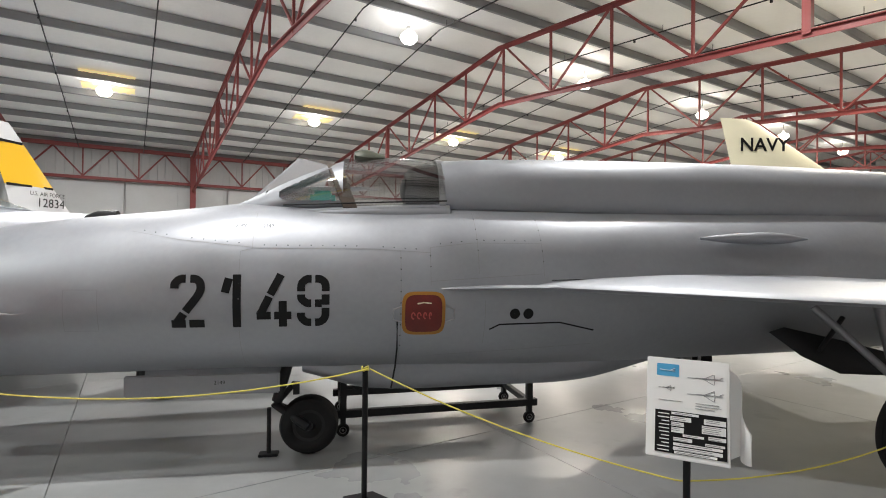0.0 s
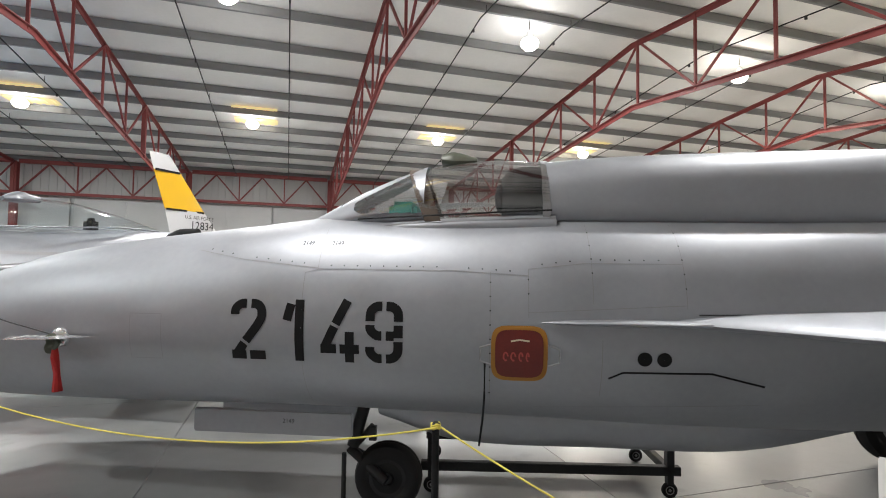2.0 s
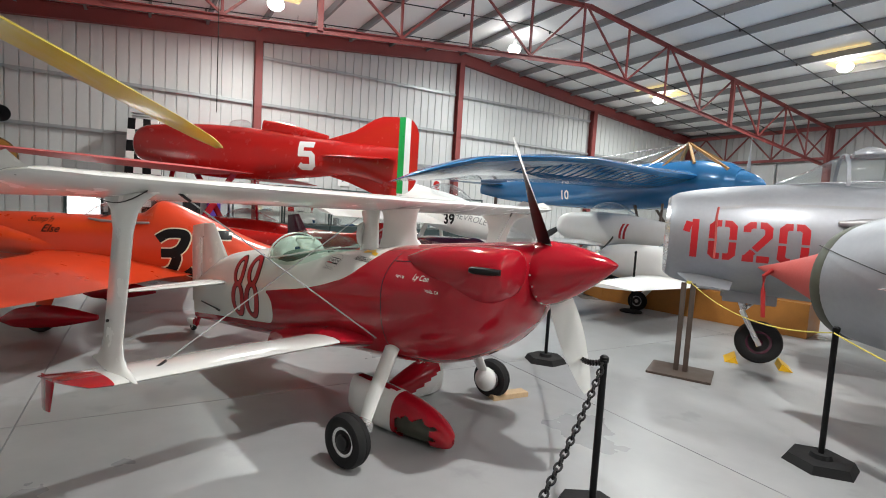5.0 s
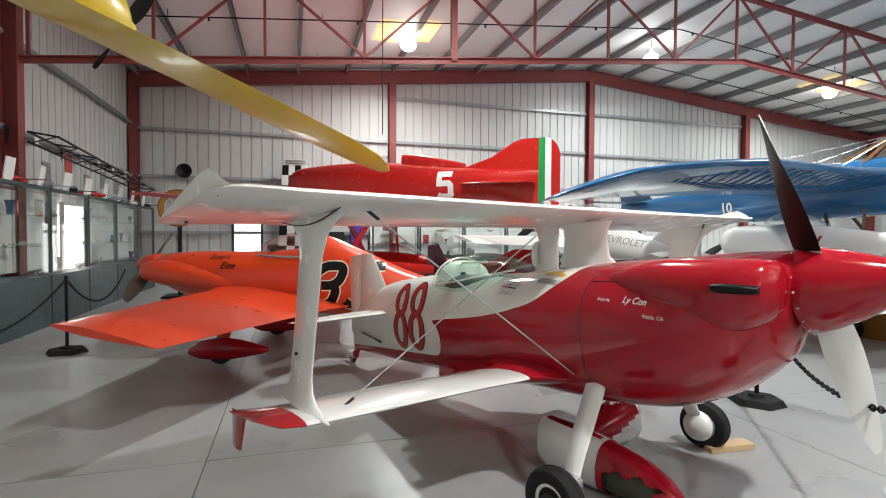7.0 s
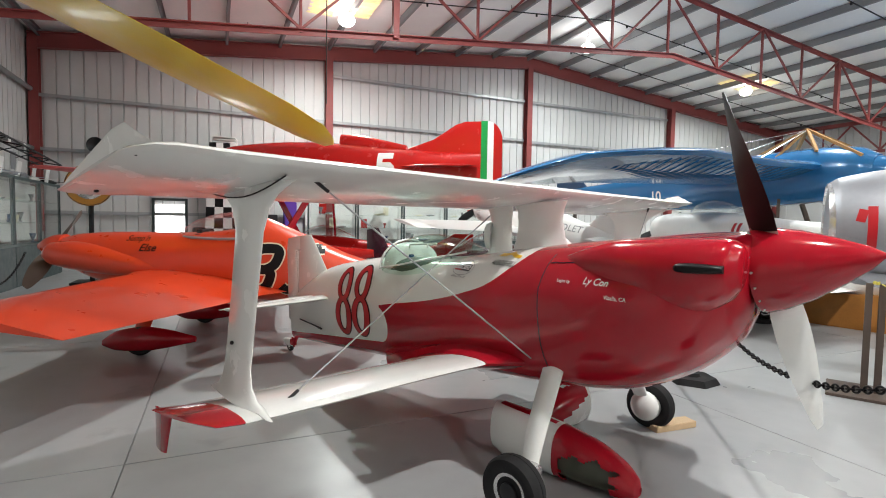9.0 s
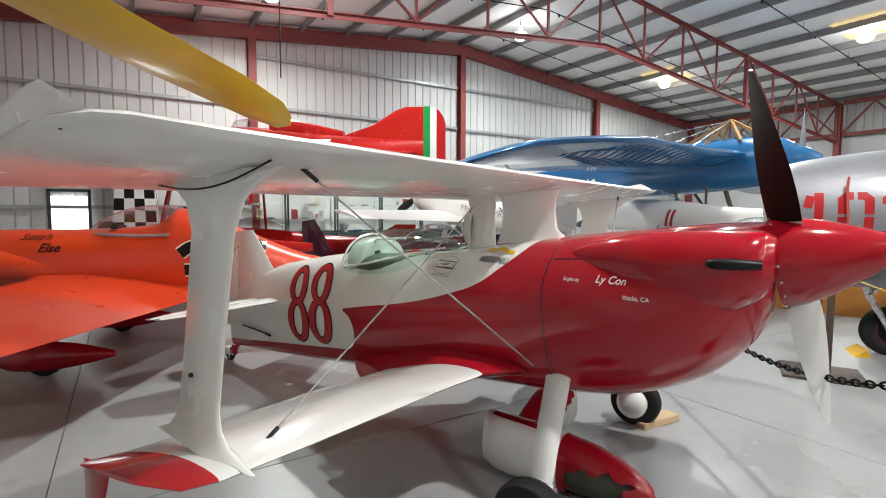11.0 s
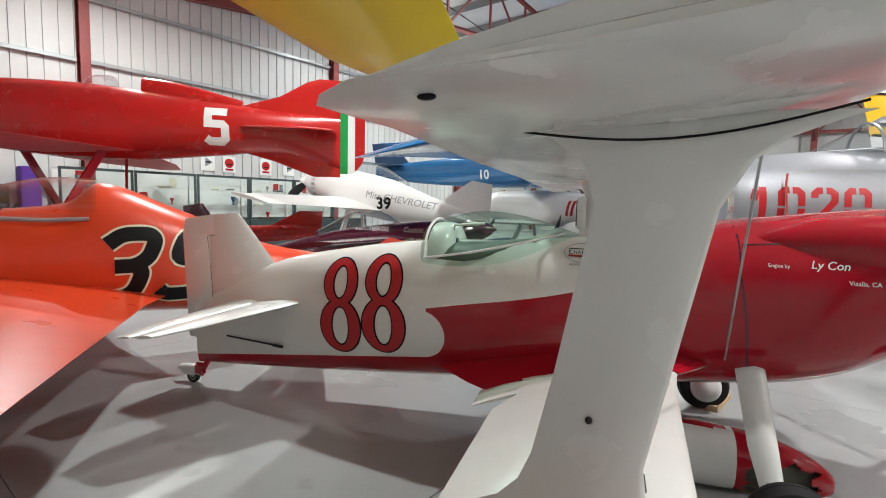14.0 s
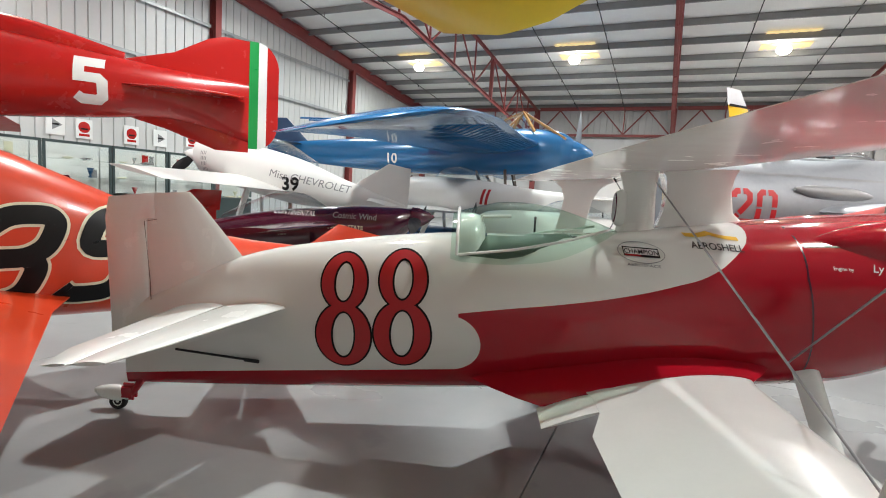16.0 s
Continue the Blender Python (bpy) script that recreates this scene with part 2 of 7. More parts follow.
# ---- mesh helpers ----
def thing(name, label, category, m=None, group="", kind=""):
    ob = new(name)
    ob.empty_display_size = 0.2
    ob.matrix_world = m or Matrix.Identity(4)
    return tagged(ob, label, category, group, kind)


def part(name, bm, material, parent=None, label="", smooth=True, mesh_only=False):
    """Links a bmesh as one mesh object under a thing or a part."""
    bmesh.ops.recalc_face_normals(bm, faces=bm.faces)
    me = bpy.data.meshes.new(name)
    bm.to_mesh(me)
    bm.free()
    mats = material if isinstance(material, (list, tuple)) else [material]
    for k in mats:
        me.materials.append(M[k] if isinstance(k, str) else k)
    if smooth:
        me.shade_smooth()
        me.set_sharp_from_angle(angle=radians(38))
    ob = new(name, me)
    if parent:
        ob.parent = parent
    if label:
        tagged(ob, label)
    return ob


def solid(name, bm, material, label, category="", kind="structure", smooth=False, group=""):
    return tagged(part(name, bm, material, None, "", smooth), label, category, group, kind)


def box(bm, c, size, m=None, bevel=0.0):
    r = bmesh.ops.create_cube(bm, size=1.0)
    t = Matrix.Translation(c) @ Matrix.Diagonal((*size, 1))
    if m:
        t = m @ t
    bmesh.ops.transform(bm, matrix=t, verts=r["verts"])
    if bevel:
        es = list({e for v in r["verts"] for e in v.link_edges})
        bmesh.ops.bevel(bm, geom=es, offset=bevel, segments=2, affect="EDGES")


def bar(bm, p, q, w, h=None, seg=0, up=(0, 0, 1)):
    """A rod (seg >= 3) or a flat bar from p to q."""
    p, q = Vector(p), Vector(q)
    d = q - p
    if seg:
        r = bmesh.ops.create_cone(bm, cap_ends=True, segments=seg, radius1=w, radius2=h if h else w, depth=d.length)
    else:
        r = bmesh.ops.create_cube(bm, size=1.0)
        bmesh.ops.transform(bm, matrix=Matrix.Diagonal((w, h or w, d.length, 1)), verts=r["verts"])
    z = d.normalized()
    x = Vector(up).cross(z)
    x = x.normalized() if x.length > 1e-4 else Vector((1, 0, 0))
    y = z.cross(x)
    rot = Matrix((x, y, z)).transposed().to_4x4()
    bmesh.ops.transform(bm, matrix=Matrix.Translation((p + q) / 2) @ rot, verts=r["verts"])


def tube(bm, pts, r, seg=8):
    """A round tube along a line of points."""
    pts = [Vector(p) for p in pts]
    rings = []
    for i, p in enumerate(pts):
        d = (pts[min(i + 1, len(pts) - 1)] - pts[max(i - 1, 0)]).normalized()
        a = d.cross(Vector((0, 0, 1)))
        a = a.normalized() if a.length > 1e-3 else Vector((1, 0, 0))
        b = d.cross(a)
        rr = r[i] if isinstance(r, (list, tuple)) else r
        rings.append([bm.verts.new(p + rr * (math.cos(2 * math.pi * k / seg) * a + math.sin(2 * math.pi * k / seg) * b)) for k in range(seg)])
    skin(bm, rings)


def skin(bm, rings, cap=True):
    n = len(rings[0])
    for a, b in zip(rings, rings[1:]):
        for k in range(n):
            bm.faces.new((a[k], a[(k + 1) % n], b[(k + 1) % n], b[k]))
    if cap:
        bm.faces.new(rings[0][::-1])
        bm.faces.new(rings[-1])


def catmull(rows, k):
    """Rows of numbers, smoothed to k steps between each two."""
    a = np.array(rows, float)
    out = []
    for i in range(len(a) - 1):
        p0, p1, p2, p3 = a[max(i - 1, 0)], a[i], a[i + 1], a[min(i + 2, len(a) - 1)]
        d = max(p2[0] - p1[0], 1e-6) if p2[0] > p1[0] else min(p2[0] - p1[0], -1e-6)
        m1 = (p2 - p0) / (p2[0] - p0[0]) * d if i > 0 else p2 - p1
        m2 = (p3 - p1) / (p3[0] - p1[0]) * d if i < len(a) - 2 else p2 - p1
        for j in range(k):
            t = j / k
            out.append((2 * t**3 - 3 * t**2 + 1) * p1 + (t**3 - 2 * t**2 + t) * m1 + (-2 * t**3 + 3 * t**2) * p2 + (t**3 - t**2) * m2)
    out.append(a[-1])
    return out


def hull(bm, rows, n=40, k=5, cap=True):
    """A fuselage skin. Rows: x, half width, bottom z, top z, exponent (2 round, 3 boxy), and the height of the widest line (0..1)."""
    rings = []
    for x, w, zb, zt, e, mid in catmull(rows, k):
        zm = zb + (zt - zb) * mid
        ring = []
        for j in range(n):
            a = 2 * math.pi * j / n
            c, s = math.cos(a), math.sin(a)
            y = w * math.copysign(abs(c) ** (2 / e), c)
            z = zm + (zt - zm if s > 0 else zm - zb) * math.copysign(abs(s) ** (2 / e), s)
            ring.append(bm.verts.new((x, y, z)))
        rings.append(ring)
    skin(bm, rings, cap)


def revolve(bm, prof, axis="x", c=(0, 0, 0), seg=32):
    """Turns a profile of (along, radius) round an axis through c."""
    rings = []
    for u, r in prof:
        ring = []
        for k in range(seg):
            a = 2 * math.pi * k / seg
            p, q = max(r, 1e-4) * math.cos(a), max(r, 1e-4) * math.sin(a)
            v = (u, p, q) if axis == "x" else ((p, u, q) if axis == "y" else (p, q, u))
            ring.append(bm.verts.new((c[0] + v[0], c[1] + v[1], c[2] + v[2])))
        rings.append(ring)
    skin(bm, rings)


FOIL = [(0, 0), (0.012, 0.2), (0.05, 0.42), (0.12, 0.66), (0.25, 0.92), (0.38, 1.0), (0.55, 0.88), (0.75, 0.55), (0.9, 0.25), (1, 0.02)]


def wing(bm, stations, camber=0.25):
    """A wing skin. Stations: leading edge point, trailing edge point, thickness; the thickness stands across chord and span."""
    st = [(Vector(a), Vector(b), t) for a, b, t in stations]
    rings = []
    for i, (le, te, t) in enumerate(st):
        span = (st[min(i + 1, len(st) - 1)][0] - st[max(i - 1, 0)][0]).normalized()
        ch = te - le
        up = ch.cross(span).normalized()
        if up.z < -0.05 or (abs(up.z) <= 0.05 and up.y < 0):
            up = -up
        ring = [le + ch * u + up * (t * 0.5 * h * (1 + camber)) for u, h in FOIL]
        ring += [le + ch * u - up * (t * 0.5 * h * (1 - camber)) for u, h in FOIL[-1:0:-1]]
        rings.append([bm.verts.new(p) for p in ring])
    skin(bm, rings)


def wheel(parent, c, r, w, hub="silver_bright", name="wheel", axis="y"):
    """A tyre with a rounded tread and a dished hub."""
    bm = bmesh.new()
    prof = [(-0.32 * w, 0.52 * r), (-0.46 * w, 0.62 * r), (-0.5 * w, 0.78 * r), (-0.42 * w, 0.93 * r), (-0.2 * w, r), (-0.06 * w, r), (-0.05 * w, 0.985 * r), (0.05 * w, 0.985 * r), (0.06 * w, r), (0.2 * w, r), (0.42 * w, 0.93 * r), (0.5 * w, 0.78 * r), (0.46 * w, 0.62 * r), (0.32 * w, 0.52 * r)]
    revolve(bm, prof, axis, c, 36)
    ob = part(name, bm, "rubber", parent)
    bm = bmesh.new()
    revolve(bm, [(-0.40 * w, 0.05 * r), (-0.40 * w, 0.15 * r), (-0.30 * w, 0.2 * r), (-0.26 * w, 0.36 * r), (-0.36 * w, 0.5 * r), (-0.36 * w, 0.56 * r), (0.36 * w, 0.56 * r), (0.36 * w, 0.5 * r), (0.26 * w, 0.36 * r), (0.30 * w, 0.2 * r), (0.40 * w, 0.15 * r), (0.40 * w, 0.05 * r)], axis, c, 24)
    part("hub", bm, hub, ob)
    return ob


def thick_line(bm, pts, w):
    """A flat mitred band of width w along 2D points, in the xy plane."""
    p = [Vector((a, b)) for a, b in pts]
    left, right = [], []
    for i in range(len(p)):
        d1 = (p[i] - p[i - 1]).normalized() if i else (p[1] - p[0]).normalized()
        d2 = (p[i + 1] - p[i]).normalized() if i < len(p) - 1 else d1
        n1, n2 = Vector((-d1.y, d1.x)), Vector((-d2.y, d2.x))
        n = (n1 + n2)
        n = n / max(n.length_squared / 2, 0.35)
        left.append(bm.verts.new((*(p[i] + n * w / 2), 0)))
        right.append(bm.verts.new((*(p[i] - n * w / 2), 0)))
    for i in range(len(p) - 1):
        bm.faces.new((left[i], right[i], right[i + 1], left[i + 1]))


def on_skin(bm, target, place, side, lift=0.003, step=0.06):
    """Lays flat 2D shapes (xy) on a skin: place(u, v) gives a point and the ray's way; the shape follows the skin."""
    from mathutils.bvhtree import BVHTree
    for _ in range(6):
        es = [e for e in bm.edges if e.calc_length() > step]
        if not es:
            break
        bmesh.ops.subdivide_edges(bm, edges=es, cuts=1, use_grid_fill=True)
    tb = bmesh.new()
    tb.from_mesh(target.data)
    tree = BVHTree.FromBMesh(tb)
    for v in bm.verts:
        o, way = place(v.co.x, v.co.y)
        hit, nrm, _, _ = tree.ray_cast(Vector(o), Vector(way))
        if hit is None:
            hit, nrm, _, _ = tree.find_nearest(Vector(o))
        if nrm.dot(Vector(way)) > 0:
            nrm = -nrm
        v.co = hit + nrm * lift
    tb.free()
    return bm


def text_bm(body, height, bold=0.0, shear=0.0):
    """Lettering in the built-in font as a flat mesh, its lower left corner at the origin, in the xy plane."""
    cu = bpy.data.curves.new("text", "FONT")
    cu.body, cu.size, cu.offset, cu.shear, cu.resolution_u = body, 1.0, bold, shear, 3
    ob = bpy.data.objects.new("text", cu)
    me = bpy.data.meshes.new_from_object(ob)
    bm = bmesh.new()
    bm.from_mesh(me)
    bpy.data.objects.remove(ob)
    bpy.data.curves.remove(cu)
    xs, ys = [v.co.x for v in bm.verts], [v.co.y for v in bm.verts]
    k = height / max(1e-6, max(ys) - min(ys))
    for v in bm.verts:
        v.co = Vector(((v.co.x - min(xs)) * k, (v.co.y - min(ys)) * k, 0))
    return bm


STROKES = {
    "2": [[(0.08, 0.74), (0.08, 0.84), (0.17, 0.92), (0.27, 0.92)], [(0.35, 0.92), (0.45, 0.92), (0.54, 0.84), (0.54, 0.66), (0.27, 0.31)], [(0.24, 0.27), (0.10, 0.08)], [(0.02, 0.08), (0.27, 0.08)], [(0.33, 0.08), (0.60, 0.08)]],
    "1": [[(0.42, 1.0), (0.42, 0.0)], [(0.275, 0.93), (0.21, 0.66)]],
    "4": [[(0.46, 1.0), (0.27, 0.62)], [(0.25, 0.58), (0.08, 0.22)], [(0.02, 0.22), (0.28, 0.22)], [(0.34, 0.22), (0.66, 0.22)], [(0.50, 0.50), (0.50, 0.0)]],
    "9": [[(0.27, 0.92), (0.18, 0.92), (0.08, 0.84), (0.08, 0.68)], [(0.08, 0.62), (0.08, 0.54), (0.18, 0.45), (0.27, 0.45)], [(0.34, 0.92), (0.44, 0.92), (0.54, 0.84), (0.54, 0.68)], [(0.54, 0.62), (0.54, 0.42)], [(0.34, 0.45), (0.47, 0.45)], [(0.54, 0.36), (0.54, 0.17), (0.44, 0.08), (0.34, 0.08)], [(0.27, 0.08), (0.18, 0.08), (0.08, 0.17), (0.08, 0.27)]],
    "0": [[(0.27, 0.92), (0.16, 0.92), (0.08, 0.84), (0.08, 0.52)], [(0.08, 0.46), (0.08, 0.16), (0.16, 0.08), (0.27, 0.08)], [(0.34, 0.92), (0.46, 0.92), (0.54, 0.84), (0.54, 0.52)], [(0.54, 0.46), (0.54, 0.16), (0.46, 0.08), (0.34, 0.08)]],
    "3": [[(0.02, 0.78), (0.14, 0.91), (0.44, 0.91), (0.54, 0.82), (0.54, 0.60), (0.42, 0.50), (0.20, 0.50)], [(0.42, 0.50), (0.54, 0.42), (0.54, 0.18), (0.44, 0.09), (0.10, 0.09), (0.02, 0.22)]],
    "5": [[(0.58, 0.90), (0.10, 0.90), (0.10, 0.56), (0.46, 0.56), (0.54, 0.48), (0.54, 0.17), (0.45, 0.09), (0.15, 0.09), (0.05, 0.17)]],
}


def rounded(line, share):
    """Replaces each inner corner of a line by a short arc."""
    out = [line[0]]
    for a, b, c in zip(line, line[1:], line[2:]):
        p, q = [b[i] + (a[i] - b[i]) * share for i in (0, 1)], [b[i] + (c[i] - b[i]) * share for i in (0, 1)]
        for k in range(6):
            f = k / 5
            out.append(tuple((1 - f) ** 2 * p[i] + 2 * f * (1 - f) * b[i] + f * f * q[i] for i in (0, 1)))
    return out + [line[-1]]


def digits(body, height, advance, weight, shear=0.0, share=0.0):
    bm = bmesh.new()
    for i, ch in enumerate(body):
        for line in STROKES[ch]:
            if share and len(line) > 2:
                line = rounded(line, share)
            thick_line(bm, [((x + shear * y) * height + i * advance, y * height) for x, y in line], weight * height)
    return bm


# ---- the hall ----
WX, EX, SY, NY, RY = -16.72, 40.0, -4.95, 25.2, 10.2
TRUSS_X = [-9.89, -3.38, 2.85, 9.06, 15.3, 21.6, 27.9, 34.2]


def roof_z(y):
    return 7.78 - 0.1 * abs(y - RY)


bm = bmesh.new()
box(bm, ((WX + EX) / 2, (SY + NY) / 2, -0.075), (EX - WX + 1, NY - SY + 1, 0.11))
ground = solid("floor", bm, "dark_steel", "grey polished concrete hangar floor cut into slabs by joints", "floor")

xs = [WX] + [-0.06 + 3.55 * k for k in range(-4, 11)] + [EX]
ys = [SY] + [-1.0 + 4.1 * k for k in range(0, 7)] + [NY]


def ribbed(name, a, b, top, m, label, inward):
    """A steel-clad wall from a to b (2D), with upright ribs; top(t) gives its height along the wall."""
    a, b = Vector(a), Vector(b)
    L = (b - a).length
    d = (b - a) / L
    n = Vector(inward)
    pts = []
    k = 0.0
    while k < L - 0.31:
        pts += [(k, 0), (k + 0.268, 0), (k + 0.274, -0.035), (k + 0.296, -0.035), (k + 0.303, 0)]
        k += 0.303
    pts.append((L, 0))
    vs, fs = [], []
    for u, off in pts:
        p = a + d * u + n * off
        vs += [(p.x, p.y, 0.0), (p.x, p.y, top(u))]
    for i in range(len(pts) - 1):
        fs.append((2 * i, 2 * i + 2, 2 * i + 3, 2 * i + 1))
    nb = len(vs)
    for u in (0.0, L / 2, L):
        p = a + d * u - n * 0.18
        vs += [(p.x, p.y, 0.0), (p.x, p.y, top(u))]
    fs += [(nb, nb + 1, nb + 3, nb + 2), (nb + 2, nb + 3, nb + 5, nb + 4)]
    me = bpy.data.meshes.new(name)
    me.from_pydata(vs, [], fs)
    me.materials.append(M[m])
    return tagged(new(name, me), label, "wall", "", "structure")


ribbed("wall_west", (WX, SY), (WX, NY), lambda u: roof_z(SY + u), "wall", "white ribbed steel gable wall with red columns", (1, 0))
ribbed("wall_south", (WX, SY), (EX, SY), lambda u: roof_z(SY), "wall", "white ribbed steel side wall above display cases", (0, 1))
ribbed("wall_north", (WX, NY), (EX, NY), lambda u: roof_z(NY), "wall", "white ribbed steel wall with big hangar doors", (0, -1))
ribbed("wall_east", (EX, SY), (EX, NY), lambda u: roof_z(SY + u), "wall", "white ribbed steel end wall far off", (-1, 0))

bm = bmesh.new()
for y0, y1 in ((SY - 0.3, RY), (RY, NY + 0.3)):
    nseg = 90
    prev = None
    for i in range(nseg + 1):
        x = WX - 0.3 + (EX - WX + 0.6) * i / nseg
        row = [bm.verts.new((x, y0, roof_z(y0))), bm.verts.new((x, y1, roof_z(y1))), bm.verts.new((x, y1, roof_z(y1) + 0.12)), bm.verts.new((x, y0, roof_z(y0) + 0.12))]
        if prev:
            for a, b in ((0, 1), (1, 2), (2, 3), (3, 0)):
                bm.faces.new((prev[a], prev[b], row[b], row[a]))
        prev = row
solid("ceiling", bm, "roof", "white quilted roof insulation between grey purlins", "ceiling")

# purlins, C-shaped, along the hall
for i in range(21):
    y = SY + 0.25 + i * (NY - SY - 0.5) / 20
    z = roof_z(y) - 0.115
    bm = bmesh.new()
    L, cx = EX - WX - 0.2, (WX + EX) / 2
    box(bm, (cx, y, z), (L, 0.012, 0.20))
    for s in (-1, 1):
        box(bm, (cx, y + 0.035, z + s * 0.097), (L, 0.07, 0.008))
    solid("purlin", bm, "purlin", "long grey steel roof purlin", "purlin", group="roof purlins")

# pipes and sag rods across the purlins
for i, x in enumerate([-14.6, -12.0, -7.8, -5.6, -1.4, 0.9, 5.0, 7.1, 11.2, 13.3, 17.4, 19.5]):
    bm = bmesh.new()
    pts = [(x, y, roof_z(y) - 0.36) for y in (SY + 0.3, RY, NY - 0.3)]
    for p, q in zip(pts, pts[1:]):
        bar(bm, p, q, 0.016, None, 8)
    for k in range(9):
        y = SY + 2 + k * 3.2
        bar(bm, (x, y, roof_z(y) - 0.36), (x, y, roof_z(y) - 0.2), 0.007, None, 6)
        box(bm, (x, y + 0.8, roof_z(y + 0.8) - 0.40), (0.04, 0.04, 0.07))
    solid("sprinkler_pipe", bm, "dark_steel", "thin dark sprinkler pipe hung under the roof", "pipe", "structure", True, "roof pipes")


def chord_z(y, low=False):
    return (5.86 if low else 7.42) - 0.1 * abs(y - RY)


def roof_truss():
    t = thing("roof_truss", "red oxide steel roof truss with zigzag webs", "truss", Matrix.Translation((TRUSS_X[0], 0, 0)), "roof trusses", "structure")
    for low in (False, True):
        for y0, y1 in ((SY + 0.3, RY), (RY, NY - 0.55)):
            bm = bmesh.new()
            p, q = (0, y0, chord_z(y0, low)), (0, y1, chord_z(y1, low))
            up = Vector((0, 0, 1))
            bar(bm, p, q, 0.13, 0.016)
            bar(bm, (0, y0, p[2] - 0.055), (0, y1, q[2] - 0.055), 0.016, 0.11)
            part("bottom_chord" if low else "top_chord", bm, "truss", t, smooth=False)
    n = 16
    yy = [SY + 0.4 + k * (NY - SY - 1.0) / n for k in range(n + 1)]
    for k, y in enumerate(yy):
        heavy = k in (4, 12)
        bm = bmesh.new()
        bar(bm, (0, y, chord_z(y, True) - 0.06), (0, y, chord_z(y)), 0.12 if heavy else 0.05, 0.12 if heavy else 0.05)
        part("king_post" if heavy else "web_post", bm, "truss", t, smooth=False)
    for k in range(n):
        a, b = yy[k], yy[k + 1]
        down = (k % 2 == 0)
        bm = bmesh.new()
        p, q = ((0.03, a, chord_z(a)), (0.03, b, chord_z(b, True))) if down else ((0.03, a, chord_z(a, True)), (0.03, b, chord_z(b)))
        bar(bm, p, q, 0.045, 0.045)
        part("web_diagonal", bm, "truss", t, smooth=False)
    return t


t0 = roof_truss()
for x in TRUSS_X[1:]:
    copy_thing(t0, Matrix.Translation((x, 0, 0)))

# rafter beam and columns of the gable
bm = bmesh.new()
for y0, y1 in ((SY + 0.05, RY), (RY, NY - 0.1)):
    for dz, w, h in ((-0.24, 0.03, 0.40), (-0.05, 0.18, 0.02), (-0.44, 0.18, 0.02)):
        bar(bm, (WX + 0.18, y0, roof_z(y0) + dz - 0.08), (WX + 0.18, y1, roof_z(y1) + dz - 0.08), w, h)
solid("gable_beam", bm, "truss", "dark red steel rafter beam along the gable", "beam")


def column(x, y, h, side="x"):
    bm = bmesh.new()
    if side == "x":
        box(bm, (x, y, h / 2), (0.24, 0.02, h))
        for s in (-1, 1):
            box(bm, (x + s * 0.12, y, h / 2), (0.02, 0.22, h))
    else:
        box(bm, (x, y, h / 2), (0.02, 0.24, h))
        for s in (-1, 1):
            box(bm, (x, y + s * 0.12, h / 2), (0.22, 0.02, h))
    solid("steel_column", bm, "truss", "dark red steel wall column", "column", group="wall columns")


for y in (2.75, 10.25, 17.65):
    column(WX + 0.16, y, roof_z(y) - 0.5)
column(WX + 0.16, SY + 0.16, 6.0)
column(WX + 0.16, NY - 0.16, 6.0)
for x in TRUSS_X:
    column(x, SY + 0.16, 6.05, "y")
    column(x, NY - 0.45, 6.0, "y")

# girts
for y0, y1, zs in ((SY, 2.75, (4.64, 3.25, 1.6)), (2.75, 10.25, (6.1, 4.64, 3.25)), (10.25, 17.65, (6.1, 4.6)), (17.65, NY, (4.6,))):
    for z in zs:
        bm = bmesh.new()
        box(bm, (WX + 0.06, (y0 + y1) / 2, z), (0.10, y1 - y0 - 0.26, 0.012))
        box(bm, (WX + 0.11, (y0 + y1) / 2, z - 0.04), (0.008, y1 - y0 - 0.26, 0.09))
        solid("wall_girt", bm, "girt", "grey steel girt across the gable wall", "girt", group="wall girts")
xb = [WX] + TRUSS_X + [EX]
for x0, x1 in zip(xb[:3], xb[1:4]):
    for z in (4.7, 3.2):
        bm = bmesh.new()
        bar(bm, (x0 + 0.2, SY + 0.1, z), (x1 - 0.2, SY + 0.1, z), 0.06, None, 10)
        solid("wall_pipe", bm, "purlin", "dark grey pipe rail along the side wall", "pipe", smooth=True, group="side wall rails")


def eave_girder(x0, x1):
    t = thing("eave_girder", "dark red lattice girder along the eaves", "girder", Matrix.Identity(4), "eave girders", "structure")
    y = NY - 0.4
    for nm, z, h in (("top_chord", 6.02, 0.16), ("bottom_chord", 4.72, 0.12)):
        bm = bmesh.new()
        box(bm, ((x0 + x1) / 2, y, z), (x1 - x0 - 0.26, 0.14, h))
        part(nm, bm, "truss", t, smooth=False)
    n = 6
    for k in range(n):
        a, b = x0 + 0.13 + (x1 - x0 - 0.26) * k / n, x0 + 0.13 + (x1 - x0 - 0.26) * (k + 1) / n
        p, q = ((a, y, 5.95), (b, y, 4.78)) if k % 2 else ((a, y, 4.78), (b, y, 5.95))
        bm = bmesh.new()
        bar(bm, p, q, 0.06, 0.06)
        part("web_diagonal", bm, "truss", t, smooth=False)
        if k % 2 == 0 and k:
            bm = bmesh.new()
            bar(bm, (a, y, 4.78), (a, y, 5.95), 0.05, 0.05)
            part("web_post", bm, "truss", t, smooth=False)


for a, b in zip(xb[:7], xb[1:8]):
    eave_girder(a, b)

